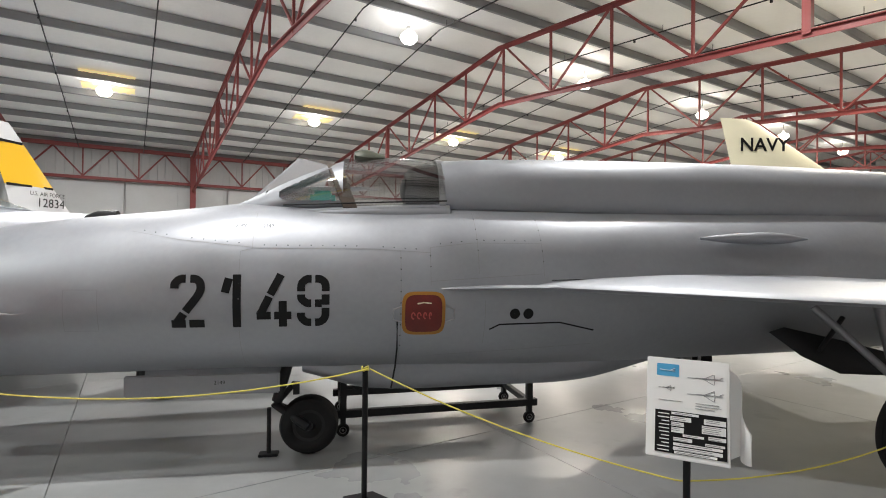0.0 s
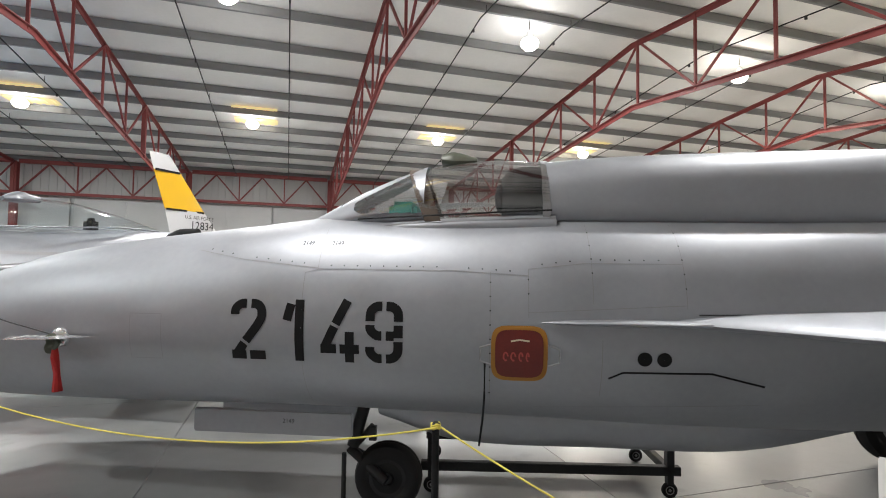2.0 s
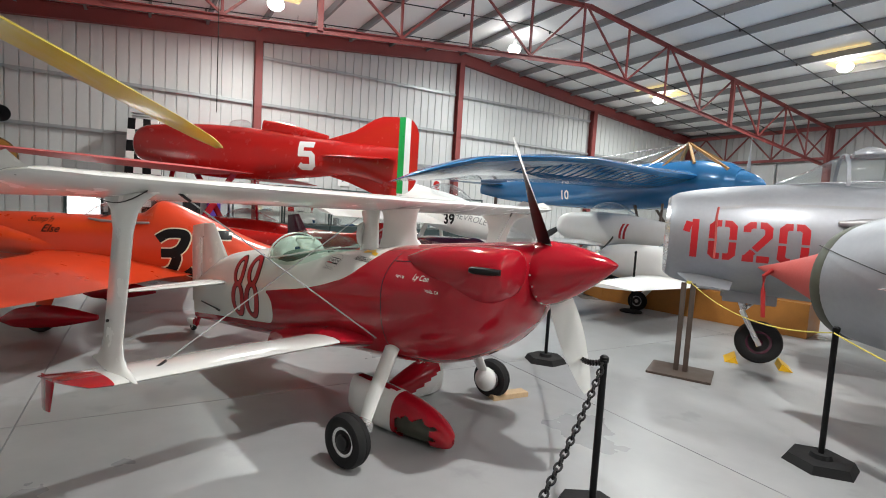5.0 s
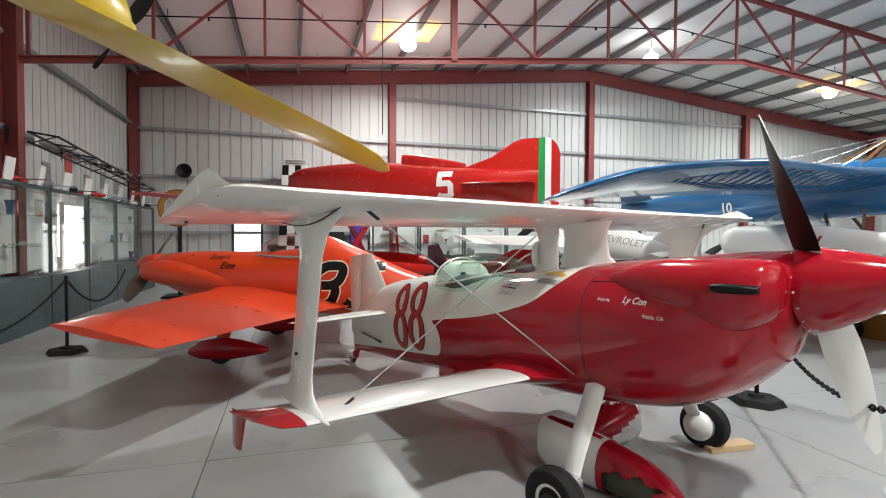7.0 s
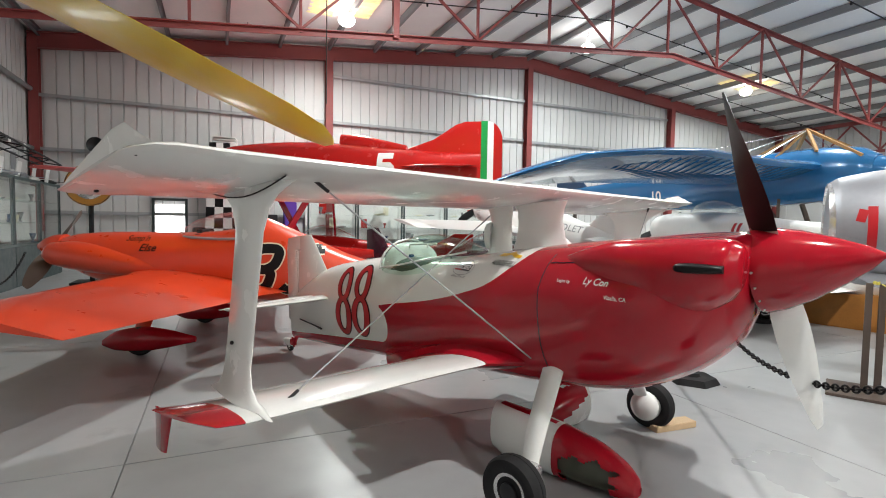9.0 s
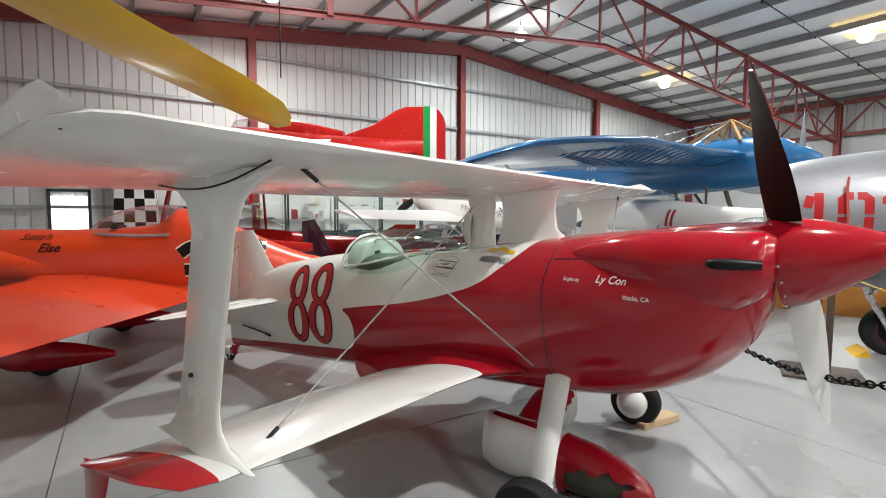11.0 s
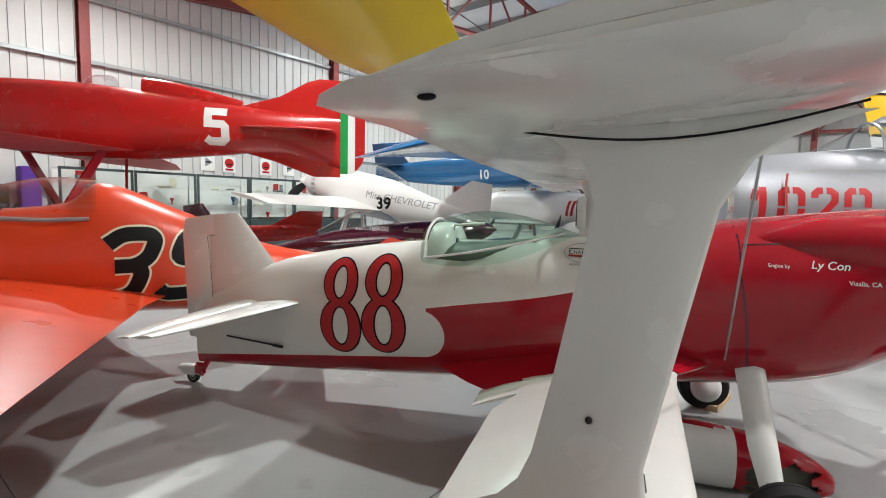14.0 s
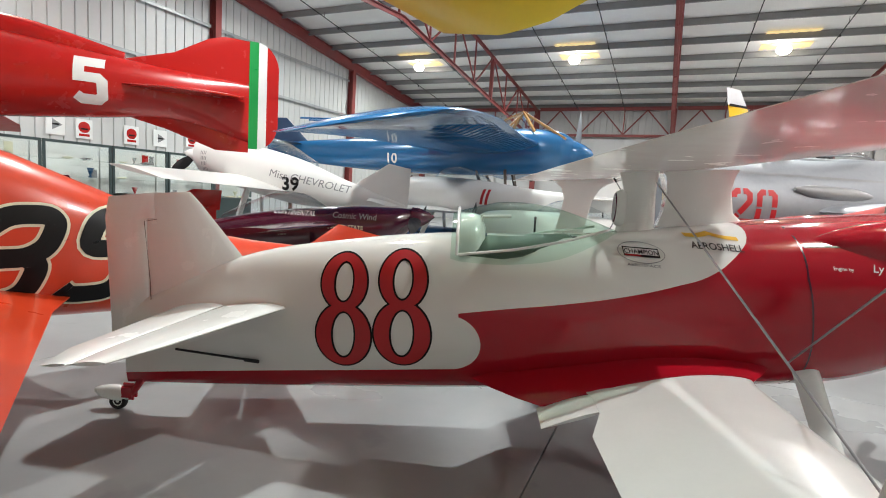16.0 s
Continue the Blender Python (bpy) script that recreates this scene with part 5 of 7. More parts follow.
    for z, a, b, th in ((1.60, -0.28, -1.04, 0.03), (1.585, -0.33, -0.97, 0.05), (1.55, -0.42, -0.90, 0.055), (1.50, -0.49, -0.83, 0.05), (1.40, -0.545, -0.80, 0.045), (1.0, -0.625, -0.875, 0.045), (0.80, -0.665, -0.92, 0.045), (0.73, -0.655, -0.95, 0.055), (0.68, -0.61, -1.0, 0.07), (0.655, -0.53, -1.06, 0.09), (0.64, -0.47, -1.10, 0.05)):
        st.append(((a, s * 1.86, z), (b, s * 1.86, z), th))
    wing(bm, st, 0)
    strut = part("wing_strut", bm, "white", racer)
    bm = bmesh.new()
    bmesh.ops.create_icosphere(bm, subdivisions=2, radius=0.009, matrix=Matrix.Translation((-0.79, s * 1.885, 0.91)))
    part("strut_bolt", bm, "dark_steel", strut)
    for z, x0, x1 in ((1.607, -0.31, -0.99),):
        bm = bmesh.new()
        pts = [(x0 + (x1 - x0) * k / 12, s * 1.89, 1.612 - 0.045 * math.sin(math.pi * k / 12) - 0.045 * k / 12) for k in range(13)]
        tube(bm, pts, 0.003, 6)
        part("fairing_gap", bm, "black", strut)
    # bracing wires
    for a, b in (((-0.42, s * 1.68, 1.60), (-0.18, s * 0.47, 0.70)), ((-0.64, s * 1.69, 0.655), (-0.74, s * 0.16, 1.50))):
        bm = bmesh.new()
        bar(bm, a, b, 0.0042, None, 8)
        wire = part("bracing_wire", bm, "girt", racer)
        bm = bmesh.new()
        d = (Vector(b) - Vector(a)).normalized()
        bar(bm, Vector(a) - d * 0.02, Vector(a) + d * 0.05, 0.008, None, 8)
        part("wire_fork", bm, "dark_steel", wire)
    # gear
    bm = bmesh.new()
    wing(bm, [((0.0, s * 0.40, 0.70), (-0.13, s * 0.40, 0.70), 0.06), ((0.02, s * 0.62, 0.36), (-0.10, s * 0.62, 0.36), 0.05), ((0.03, s * 0.72, 0.19), (-0.06, s * 0.72, 0.19), 0.045)], 0)
    if s > 0:
        bmesh.ops.create_uvsphere(bm, u_segments=24, v_segments=16, radius=0.095, matrix=Matrix.Translation((0.0, 0.70, 0.18)) @ Matrix.Diagonal((1.05, 0.7, 1.1, 1)))
    leg = part("gear_leg", bm, "white", racer)
    bm = bmesh.new()
    box(bm, (0.0, s * 0.73, 0.22), (0.12, 0.07, 0.07), None, 0.012)
    bar(bm, (0, s * 0.66, 0.166), (0, s * 0.90, 0.166), 0.014, None, 12)
    part("axle_bracket", bm, "silver_bright", leg)
    wheel(racer, (0.0, s * (0.86 if s < 0 else 0.80), 0.166), 0.166, 0.115, "silver_bright")
    bm = bmesh.new()
    revolve(bm, [(-0.004, 0.048), (0.006, 0.046), (0.010, 0.030), (0.010, 0.001)] if s > 0 else [(0.004, 0.048), (-0.006, 0.046), (-0.010, 0.030), (-0.010, 0.001)], "y", (0, s * (0.905 if s < 0 else 0.845), 0.166), 20)
    part("axle_cap", bm, "dark_steel", leg)
bm = bmesh.new()
wing(bm, [((-0.20, 0, 1.32), (-0.66, 0, 1.27), 0.09), ((-0.26, 0, 1.37), (-0.63, 0, 1.36), 0.07), ((-0.28, 0, 1.48), (-0.62, 0, 1.47), 0.06), ((-0.27, 0, 1.56), (-0.63, 0, 1.54), 0.07), ((-0.25, 0, 1.60), (-0.66, 0, 1.58), 0.10)], 0)
part("cabane_pylon", bm, "white", racer)
bm = bmesh.new()
wing(bm, [((-0.67, 0, 1.26), (-0.88, 0, 1.23), 0.10), ((-0.68, 0, 1.45), (-0.84, 0, 1.43), 0.08), ((-0.67, 0, 1.58), (-0.88, 0, 1.55), 0.10)], 0)
part("cabane_pylon", bm, "white", racer)
bm = bmesh.new()
revolve(bm, [(-0.03, 0.052), (0.0, 0.06), (0.02, 0.055), (0.02, 0.04), (-0.02, 0.0)], "x", (-0.86, 0, 1.36), 20)
bmesh.ops.scale(bm, vec=(1, 0.7, 1.7), space=Matrix.Translation((0.86, 0, -1.36)), verts=bm.verts)
part("pylon_scoop", bm, "white", racer, "oval scoop with a white rim")
bm = bmesh.new()
revolve(bm, [(-0.034, 0.001), (-0.036, 0.046), (-0.03, 0.047)], "x", (-0.86, 0, 1.36), 20)
bmesh.ops.scale(bm, vec=(1, 0.7, 1.7), space=Matrix.Translation((0.86, 0, -1.36)), verts=bm.verts)
part("scoop_mouth", bm, "maroon", racer, "dark red scoop mouth")
# number 88
for dx, dz in ((0.0, 0.0), (0.308, 0.040)):
    for nm, grow, mt, lift in (("number_outline", 0.010, "black", 0.003), ("number", 0.0, "num_red", 0.0055)):
        bm = bmesh.new()
        for cx, cy, rx, ry in ((0.148, 0.160, 0.146, 0.166), (0.138, 0.432, 0.122, 0.142)):
            prev = None
            for k in range(41):
                a = 2 * math.pi * k / 40
                c, s = math.cos(a), math.sin(a)
                o = bm.verts.new((cx + (rx + grow) * c, cy + (ry + grow) * s, 0))
                i = bm.verts.new((cx + max(0.004, rx * 0.45 - grow) * c, cy + (ry - 0.040 - grow) * s, 0))
                if prev:
                    bm.faces.new((prev[0], o, i, prev[1]))
                prev = (o, i)
        skin_part(nm, bm, body88, mt, racer, -1, -2.435 + dx, 1, 0.460 + dz, lift, "red number 8 with black edge" if nm == "number" else "")
# cowl seams, inlet, exhaust
bm = bmesh.new()
thick_line(bm, [(-0.12, 1.45), (-0.14, 1.1), (-0.10, 0.8), (-0.06, 0.5)], 0.008)
skin_part("cowl_seam", bm, body88, "maroon", racer, -1, 0, 1, 0, 0.002)
bm = bmesh.new()
thick_line(bm, [(-0.12, 1.235), (0.2, 1.26), (0.38, 1.27)], 0.006)
skin_part("cowl_seam", bm, body88, "maroon", racer, -1, 0, 1, 0, 0.002)
for s in (1, -1):
    bm = bmesh.new()
    hull(bm, [(-0.10, 0.02, 1.16, 1.26, 2, 0.5), (0.18, 0.13, 1.08, 1.36, 2, 0.5), (0.46, 0.19, 1.02, 1.395, 2.1, 0.5), (0.66, 0.20, 1.05, 1.40, 2.2, 0.5), (0.77, 0.16, 1.12, 1.395, 2.2, 0.5), (0.81, 0.08, 1.18, 1.37, 2, 0.5)], 32, 6)
    for v in bm.verts:
        v.co.y += s * 0.325
    ck = part("cheek_cowl", bm, "red", racer)
    bm = bmesh.new()
    hull(bm, [(0.58, 0.005, 1.262, 1.275, 2, 0.5), (0.60, 0.035, 1.25, 1.288, 2.5, 0.5), (0.70, 0.035, 1.248, 1.292, 2.5, 0.5), (0.775, 0.06, 1.252, 1.288, 2.5, 0.5)], 16, 3)
    for v in bm.verts:
        v.co.y += s * (0.512 - 4.6 * max(0.0, v.co.x - 0.66) ** 2)
    part("air_inlet", bm, "black", ck, "black slot inlet")
    bm = bmesh.new()
    bar(bm, (0.42, s * 0.2, 0.78), (0.66, s * 0.2, 0.93), 0.035, None, 14)
    part("exhaust_stub", bm, "dark_steel", racer)
bm = bmesh.new()
wing(bm, [((-0.05, -0.12, 0.50), (-0.45, -0.12, 0.46), 0.03), ((-0.10, 0.12, 0.50), (-0.45, 0.12, 0.46), 0.03)], 0)
part("belly_flap", bm, "red", racer)
# lettering on the side
for body, h, tx, tz, mt, sh in (("Ly Con", 0.045, 0.13, 1.137, "white", 0.3), ("Engine by", 0.020, -0.03, 1.14, "white", 0.0), ("Visalia, CA", 0.022, 0.26, 1.085, "white", 0.0), ("AEROSHELL", 0.030, -0.60, 1.19, "black", 0.15)):
    bm = text_bm(body, h, 0.01, sh)
    skin_part("lettering", bm, body88, mt, racer, -1, tx, 1, tz, 0.0035, "", 0.04)
bm = bmesh.new()
thick_line(bm, [(0.0, 0.012), (0.05, 0.014), (0.085, 0.020), (0.11, 0.028), (0.135, 0.020), (0.17, 0.014), (0.22, 0.012)], 0.016)
skin_part("yellow_wings_emblem", bm, body88, "tail_yellow", racer, -1, -0.60, 1, 1.235, 0.003, "", 0.04)
for body, h, z, mt in (("CHAMPION", 0.020, 0.044, "black"), ("AEROSPACE", 0.012, 0.005, "grey_print")):
    if body == "CHAMPION":
        bm = bmesh.new()
        add_ring(bm, 0.085, 0.052, 0.105, 0.047, 0.003, 32)
        skin_part("badge_ring", bm, body88, "grey_print", racer, -1, -0.92, 1, 1.10, 0.003, "", 0.04)
        bm = bmesh.new()
        thick_line(bm, [(0.005, 0.053), (0.165, 0.053)], 0.040)
        skin_part("badge_plate", bm, body88, "black", racer, -1, -0.92, 1, 1.10, 0.004, "", 0.04)
        bm = bmesh.new()
        thick_line(bm, [(0.009, 0.055), (0.161, 0.055)], 0.026)
        skin_part("badge_field", bm, body88, "paper", racer, -1, -0.92, 1, 1.10, 0.0045, "", 0.04)
        bm = bmesh.new()
        thick_line(bm, [(0.009, 0.037), (0.08, 0.037)], 0.007)
        skin_part("badge_stripe", bm, body88, "num_red", racer, -1, -0.92, 1, 1.10, 0.005, "", 0.04)
    bm = text_bm(body, h, 0.008)
    w = max(v.co.x for v in bm.verts)
    for v in bm.verts:
        v.co.x = v.co.x * 0.15 / w
    skin_part("lettering", bm, body88, mt, racer, -1, -0.91, 1, 1.10 + z - (0 if body == "CHAMPION" else 0.015), 0.005, "", 0.04)
# tail wheel
bm = bmesh.new()
bar(bm, (-3.50, 0, 0.22), (-3.58, 0, 0.10), 0.022, None, 10)
box(bm, (-3.60, 0, 0.11), (0.10, 0.05, 0.10), None, 0.02)
part("tail_leg", bm, "red", racer)
wheel(racer, (-3.66, 0, 0.05), 0.05, 0.04, "white", "tail_wheel")
bm = bmesh.new()
hull(bm, [(-3.60, 0.015, 0.06, 0.12, 2, 0.5), (-3.66, 0.034, 0.05, 0.145, 2.4, 0.5), (-3.76, 0.030, 0.07, 0.135, 2.4, 0.5), (-3.80, 0.010, 0.09, 0.12, 2, 0.5)], 20, 4)
part("tail_wheel_fairing", bm, "white", racer)


# ---- wheel fairings lying under the biplane ----
def shell(bm, thick=0.006):
    """Gives an open skin an inner face, so that it shows its thickness at every edge."""
    bmesh.ops.recalc_face_normals(bm, faces=bm.faces)
    bmesh.ops.solidify(bm, geom=bm.faces[:], thickness=thick)


def broken_fairing(m):
    """The longer fairing: white tail, red nose, its wheel opening torn."""
    t = thing("wheel_fairing", "red and white wheel fairing with torn opening, on the floor", "fairing", m, "wheel fairings")
    bm = bmesh.new()
    hull(bm, [(-0.02, 0.125, 0.005, 0.30, 2.4, 0.45), (-0.20, 0.125, 0.005, 0.315, 2.4, 0.45), (-0.38, 0.11, 0.006, 0.325, 2.4, 0.45), (-0.47, 0.09, 0.03, 0.33, 2.3, 0.45)], 48, 6, cap=False)
    shell(bm)
    for f in bm.faces:
        c = f.calc_center_median()
        if c.z > 0.300 - 0.05 * (c.x + 0.02) and c.x > -0.44:
            f.material_index = 1
    part("rear_shell", bm, ["white", "red"], t, "white tail shell with a red top")
    bm = bmesh.new()
    hull(bm, [(0.44, 0.012, 0.06, 0.10, 2, 0.5), (0.42, 0.05, 0.03, 0.14, 2, 0.5), (0.34, 0.09, 0.012, 0.20, 2.2, 0.48), (0.18, 0.118, 0.005, 0.265, 2.3, 0.46), (-0.018, 0.125, 0.005, 0.30, 2.4, 0.45)], 64, 10, cap=False)
    gone = []
    for f in bm.faces:
        c = f.calc_center_median()
        wob = 0.018 * math.sin(47 * c.x + 3) + 0.012 * math.sin(90 * c.z)
        if c.y < 0.02 and c.z < 0.205 + wob - 0.25 * abs(c.x - 0.18) and 0.04 + wob < c.x < 0.33 + wob:
            gone.append(f)
    bmesh.ops.delete(bm, geom=gone, context="FACES")
    shell(bm)
    part("front_shell", bm, "red", t)
    bm = bmesh.new()
    hull(bm, [(0.36, 0.05, 0.03, 0.15, 2, 0.48), (0.18, 0.095, 0.02, 0.24, 2.3, 0.46), (-0.05, 0.10, 0.02, 0.27, 2.4, 0.45)], 32, 5, cap=False)
    part("lining", bm, "olive", t, "dark olive fibreglass inside")


def cut_fairing(m):
    """The shorter fairing: open at its cut end, red over white."""
    t = thing("wheel_fairing", "cut-off red and white wheel fairing lying on the floor", "fairing", m, "wheel fairings")
    bm = bmesh.new()
    hull(bm, [(0.30, 0.14, 0.004, 0.335, 2.3, 0.45), (0.12, 0.125, 0.004, 0.29, 2.3, 0.45), (-0.10, 0.09, 0.006, 0.22, 2.2, 0.45), (-0.28, 0.045, 0.02, 0.15, 2, 0.45), (-0.36, 0.01, 0.05, 0.10, 2, 0.45)], 48, 8, cap=False)
    gone = [f for f in bm.faces if (lambda c: c.z > 0.20 and c.x > 0.10 and abs(c.y) < 0.075 * (c.x - 0.08) / 0.2)(f.calc_center_median())]
    bmesh.ops.delete(bm, geom=gone, context="FACES")
    shell(bm, 0.008)
    for f in bm.faces:
        c = f.calc_center_median()
        if c.z > 0.10 + 0.45 * max(0.0, c.x + 0.05) - 0.02 and c.x < 0.285:
            f.material_index = 1
    part("shell", bm, ["white", "red"], t, "red top over a white belly")


ON88 = plane_pose(-2.56, 1.61, 22)
broken_fairing(ON88 @ pose(-0.06, -0.28, 0, 0, 0, 1))
cut_fairing(ON88 @ pose(-0.46, 0.20, 0, 0, 0, 86))
bm = bmesh.new()
box(bm, (0, 0, 0.022), (0.36, 0.11, 0.044), None, 0.004)
ob = part("timber_chock", bm, "pine")
ob.matrix_world = pose(-2.79, 2.49, 0, 0, 0, 86)
tagged(ob, "short raw pine batten beside the wheel", "chock")


# ---- orange racer 35 ----
orange = thing("racing_plane", "bright orange low-wing racer with black number 35", "aircraft", plane_pose(-7.6, -2.25, 250))
bm = bmesh.new()
hull(bm, [(-0.10, 0.14, 0.98, 1.20, 2, 0.5), (-0.3, 0.30, 0.80, 1.25, 2.2, 0.5), (-0.8, 0.38, 0.62, 1.28, 2.3, 0.5), (-1.4, 0.37, 0.52, 1.28, 2.4, 0.5), (-2.1, 0.34, 0.48, 1.34, 2.3, 0.5), (-2.32, 0.33, 0.47, 1.50, 2.2, 0.42), (-2.8, 0.30, 0.44, 1.33, 2.2, 0.48), (-3.6, 0.22, 0.42, 0.99, 2.2, 0.5), (-4.6, 0.12, 0.42, 0.82, 2.1, 0.5), (-5.3, 0.04, 0.46, 0.74, 2, 0.5)], 48, 5)
body35 = part("fuselage", bm, "orange", orange)
for s in (1, -1):
    bm = bmesh.new()
    hull(bm, [(-0.02, 0.03, 0.97, 1.06, 2, 0.5), (-0.12, 0.13, 0.90, 1.15, 2, 0.5), (-0.5, 0.2, 0.82, 1.16, 2, 0.5), (-1.0, 0.17, 0.76, 1.06, 2, 0.5), (-1.5, 0.05, 0.74, 0.9, 2, 0.5)], 28, 4)
    for v in bm.verts:
        v.co.y += s * 0.27
    part("cheek_cowl", bm, "orange", orange)
    bm = bmesh.new()
    wing(bm, [((-1.0, s * 0.25, 0.82), (-2.75, s * 0.25, 0.60), 0.16), ((-1.15, s * 0.7, 0.82), (-2.60, s * 0.7, 0.62), 0.13), ((-1.25, s * 3.08, 0.84), (-2.08, s * 3.12, 0.69), 0.06)], 0.2)
    part("wing", bm, "orange", orange)
    bm = bmesh.new()
    wing(bm, [((-1.35, s * 0.62, 0.72), (-1.55, s * 0.62, 0.72), 0.05), ((-1.3, s * 0.85, 0.22), (-1.45, s * 0.85, 0.22), 0.04)], 0)
    part("gear_leg", bm, "orange", orange)
    bm = bmesh.new()
    hull(bm, [(-1.0, 0.02, 0.10, 0.16, 2, 0.5), (-1.15, 0.09, 0.05, 0.26, 2, 0.5), (-1.5, 0.10, 0.05, 0.30, 2, 0.5), (-1.95, 0.02, 0.14, 0.2, 2, 0.5)], 20, 4)
    for v in bm.verts:
        v.co.y += s * 0.86
    # dark red instead of orange: shadow under the wing put into the paint
    part("wheel_fairing", bm, "red", orange, "wheel fairing with its shadow painted in as dark red")
    wheel(orange, (-1.38, s * 0.86, 0.15), 0.15, 0.10, "silver_dark")
    bm = bmesh.new()
    wing(bm, [((-4.6, s * 0.05, 0.70), (-5.2, s * 0.05, 0.70), 0.05), ((-4.8, s * 0.9, 0.70), (-5.15, s * 0.9, 0.70), 0.03)], 0)
    part("tailplane", bm, "orange", orange)
bm = bmesh.new()
wing(bm, [((-4.4, 0, 0.76), (-5.3, 0, 0.7), 0.06), ((-4.86, 0, 1.03), (-5.40, 0, 0.90), 0.03)], 0)
part("tail_fin", bm, "orange", orange)
wheel(orange, (-5.1, 0, 0.06), 0.06, 0.04, "silver_dark", "tail_wheel")
bm = bmesh.new()
bar(bm, (-4.95, 0, 0.48), (-5.1, 0, 0.08), 0.015, None, 8)
part("tail_leg", bm, "dark_steel", orange)
bm = bmesh.new()
hull(bm, [(-1.42, 0.06, 1.22, 1.28, 2, 0.4), (-1.62, 0.25, 1.16, 1.42, 2, 0.4), (-1.95, 0.31, 1.15, 1.525, 2, 0.4), (-2.30, 0.29, 1.17, 1.53, 2, 0.4)], 32, 5)
can35 = part("canopy", bm, "glass", orange)
bm = bmesh.new()
box(bm, (-1.70, 0, 1.24), (0.16, 0.34, 0.16), None, 0.05)
part("instrument_coaming", bm, "black", orange)
for s in (-1, 1):
    bm = bmesh.new()
    tube(bm, [(-1.55, s * 0.20, 1.235), (-1.75, s * 0.28, 1.225), (-2.0, s * 0.305, 1.215), (-2.26, s * 0.30, 1.225)], 0.016, 8)
    part("cockpit_trim", bm, "grey_print", orange)
bm = bmesh.new()
revolve(bm, [(-0.10, 0.15), (0.02, 0.14), (0.12, 0.10), (0.2, 0.04), (0.22, 0.005)], "x", (0, 0, 1.09), 28)
part("spinner", bm, "orange", orange)
for a in (-130, 50):
    bm = blade(0.66, 1, 0)
    bmesh.ops.transform(bm, matrix=Matrix.Translation((0.02, 0, 1.09)) @ Matrix.Rotation(radians(a), 4, "X"), verts=bm.verts)
    part("propeller_blade", bm, "brown_steel", orange, "dark brown propeller blade")
for nm, w, mt, lift in (("number_outline", 0.235, "cream", 0.003), ("number", 0.180, "black", 0.006)):
    bm = digits("35", 0.60, 0.46, w, 0.40, 0.4)
    skin_part(nm, bm, body35, mt, orange, 1, -2.17, -1, 0.565, lift, "black italic number 35" if nm == "number" else "")
for body, tx, tz in (("Sump'n", -0.95, 1.16), ("Else", -1.12, 1.065)):
    bm = text_bm(body, 0.085, 0.015, 0.3)
    skin_part("lettering", bm, body35, "black", orange, 1, tx, -1, tz, 0.004)


# ---- red float racer 5 ----
red5 = thing("float_racer", "scarlet float racer with white 5 and tricolour tail", "aircraft", plane_pose(-9.05, 4.25, 226, -0.09))
bm = bmesh.new()
hull(bm, [(6.55, 0.12, 2.60, 2.98, 2, 0.5), (6.35, 0.28, 2.42, 3.20, 2.2, 0.5), (5.8, 0.36, 2.28, 3.28, 2.3, 0.5), (4.5, 0.40, 2.12, 3.30, 2.3, 0.5), (3.2, 0.40, 2.10, 3.22, 2.2, 0.5), (2.0, 0.33, 2.2, 3.08, 2.1, 0.5), (1.0, 0.2, 2.28, 2.98, 2, 0.5), (0.0, 0.05, 2.05, 2.9, 2, 0.5)], 40, 5)
body5 = part("fuselage", bm, "red_light", red5)
bm = bmesh.new()
wing(bm, [((1.75, 0, 3.0), (0.0, 0, 2.8), 0.07), ((1.0, 0, 3.22), (0.0, 0, 3.2), 0.06), ((0.55, 0, 3.48), (0.0, 0, 3.46), 0.04), ((0.35, 0, 3.54), (0.0, 0, 3.53), 0.02)], 0)
part("tail_fin", bm, "red_light", red5)
bm = bmesh.new()
wing(bm, [((1.9, 0, 2.35), (0.0, 0, 2.6), 0.08), ((1.1, 0, 2.14), (0.0, 0, 2.14), 0.06), ((0.45, 0, 1.90), (0.0, 0, 1.90), 0.03)], 0)
part("lower_fin", bm, "red_light", red5)
for k, (mt, x0, x1) in enumerate((("green", 0.0, -0.13), ("white", -0.13, -0.25), ("red_light", -0.25, -0.42))):
    bm = bmesh.new()
    rings = []
    for j in range(9):
        x = x0 + (x1 - x0) * j / 8
        f = max(0.0, (-x - 0.10) / 0.325)
        drop = 0.42 * (1 - math.sqrt(max(0.0, 1 - f * f)))
        y = 0.03 - 0.018 * (-x / 0.42)
        rings.append([bm.verts.new(p) for p in ((x, -y, 1.96 + drop), (x, y, 1.96 + drop), (x, y, 3.53 - drop), (x, -y, 3.53 - drop))])
    skin(bm, rings)
    part("rudder_stripe", bm, mt, red5, ("green", "white", "red")[k] + " rudder stripe")
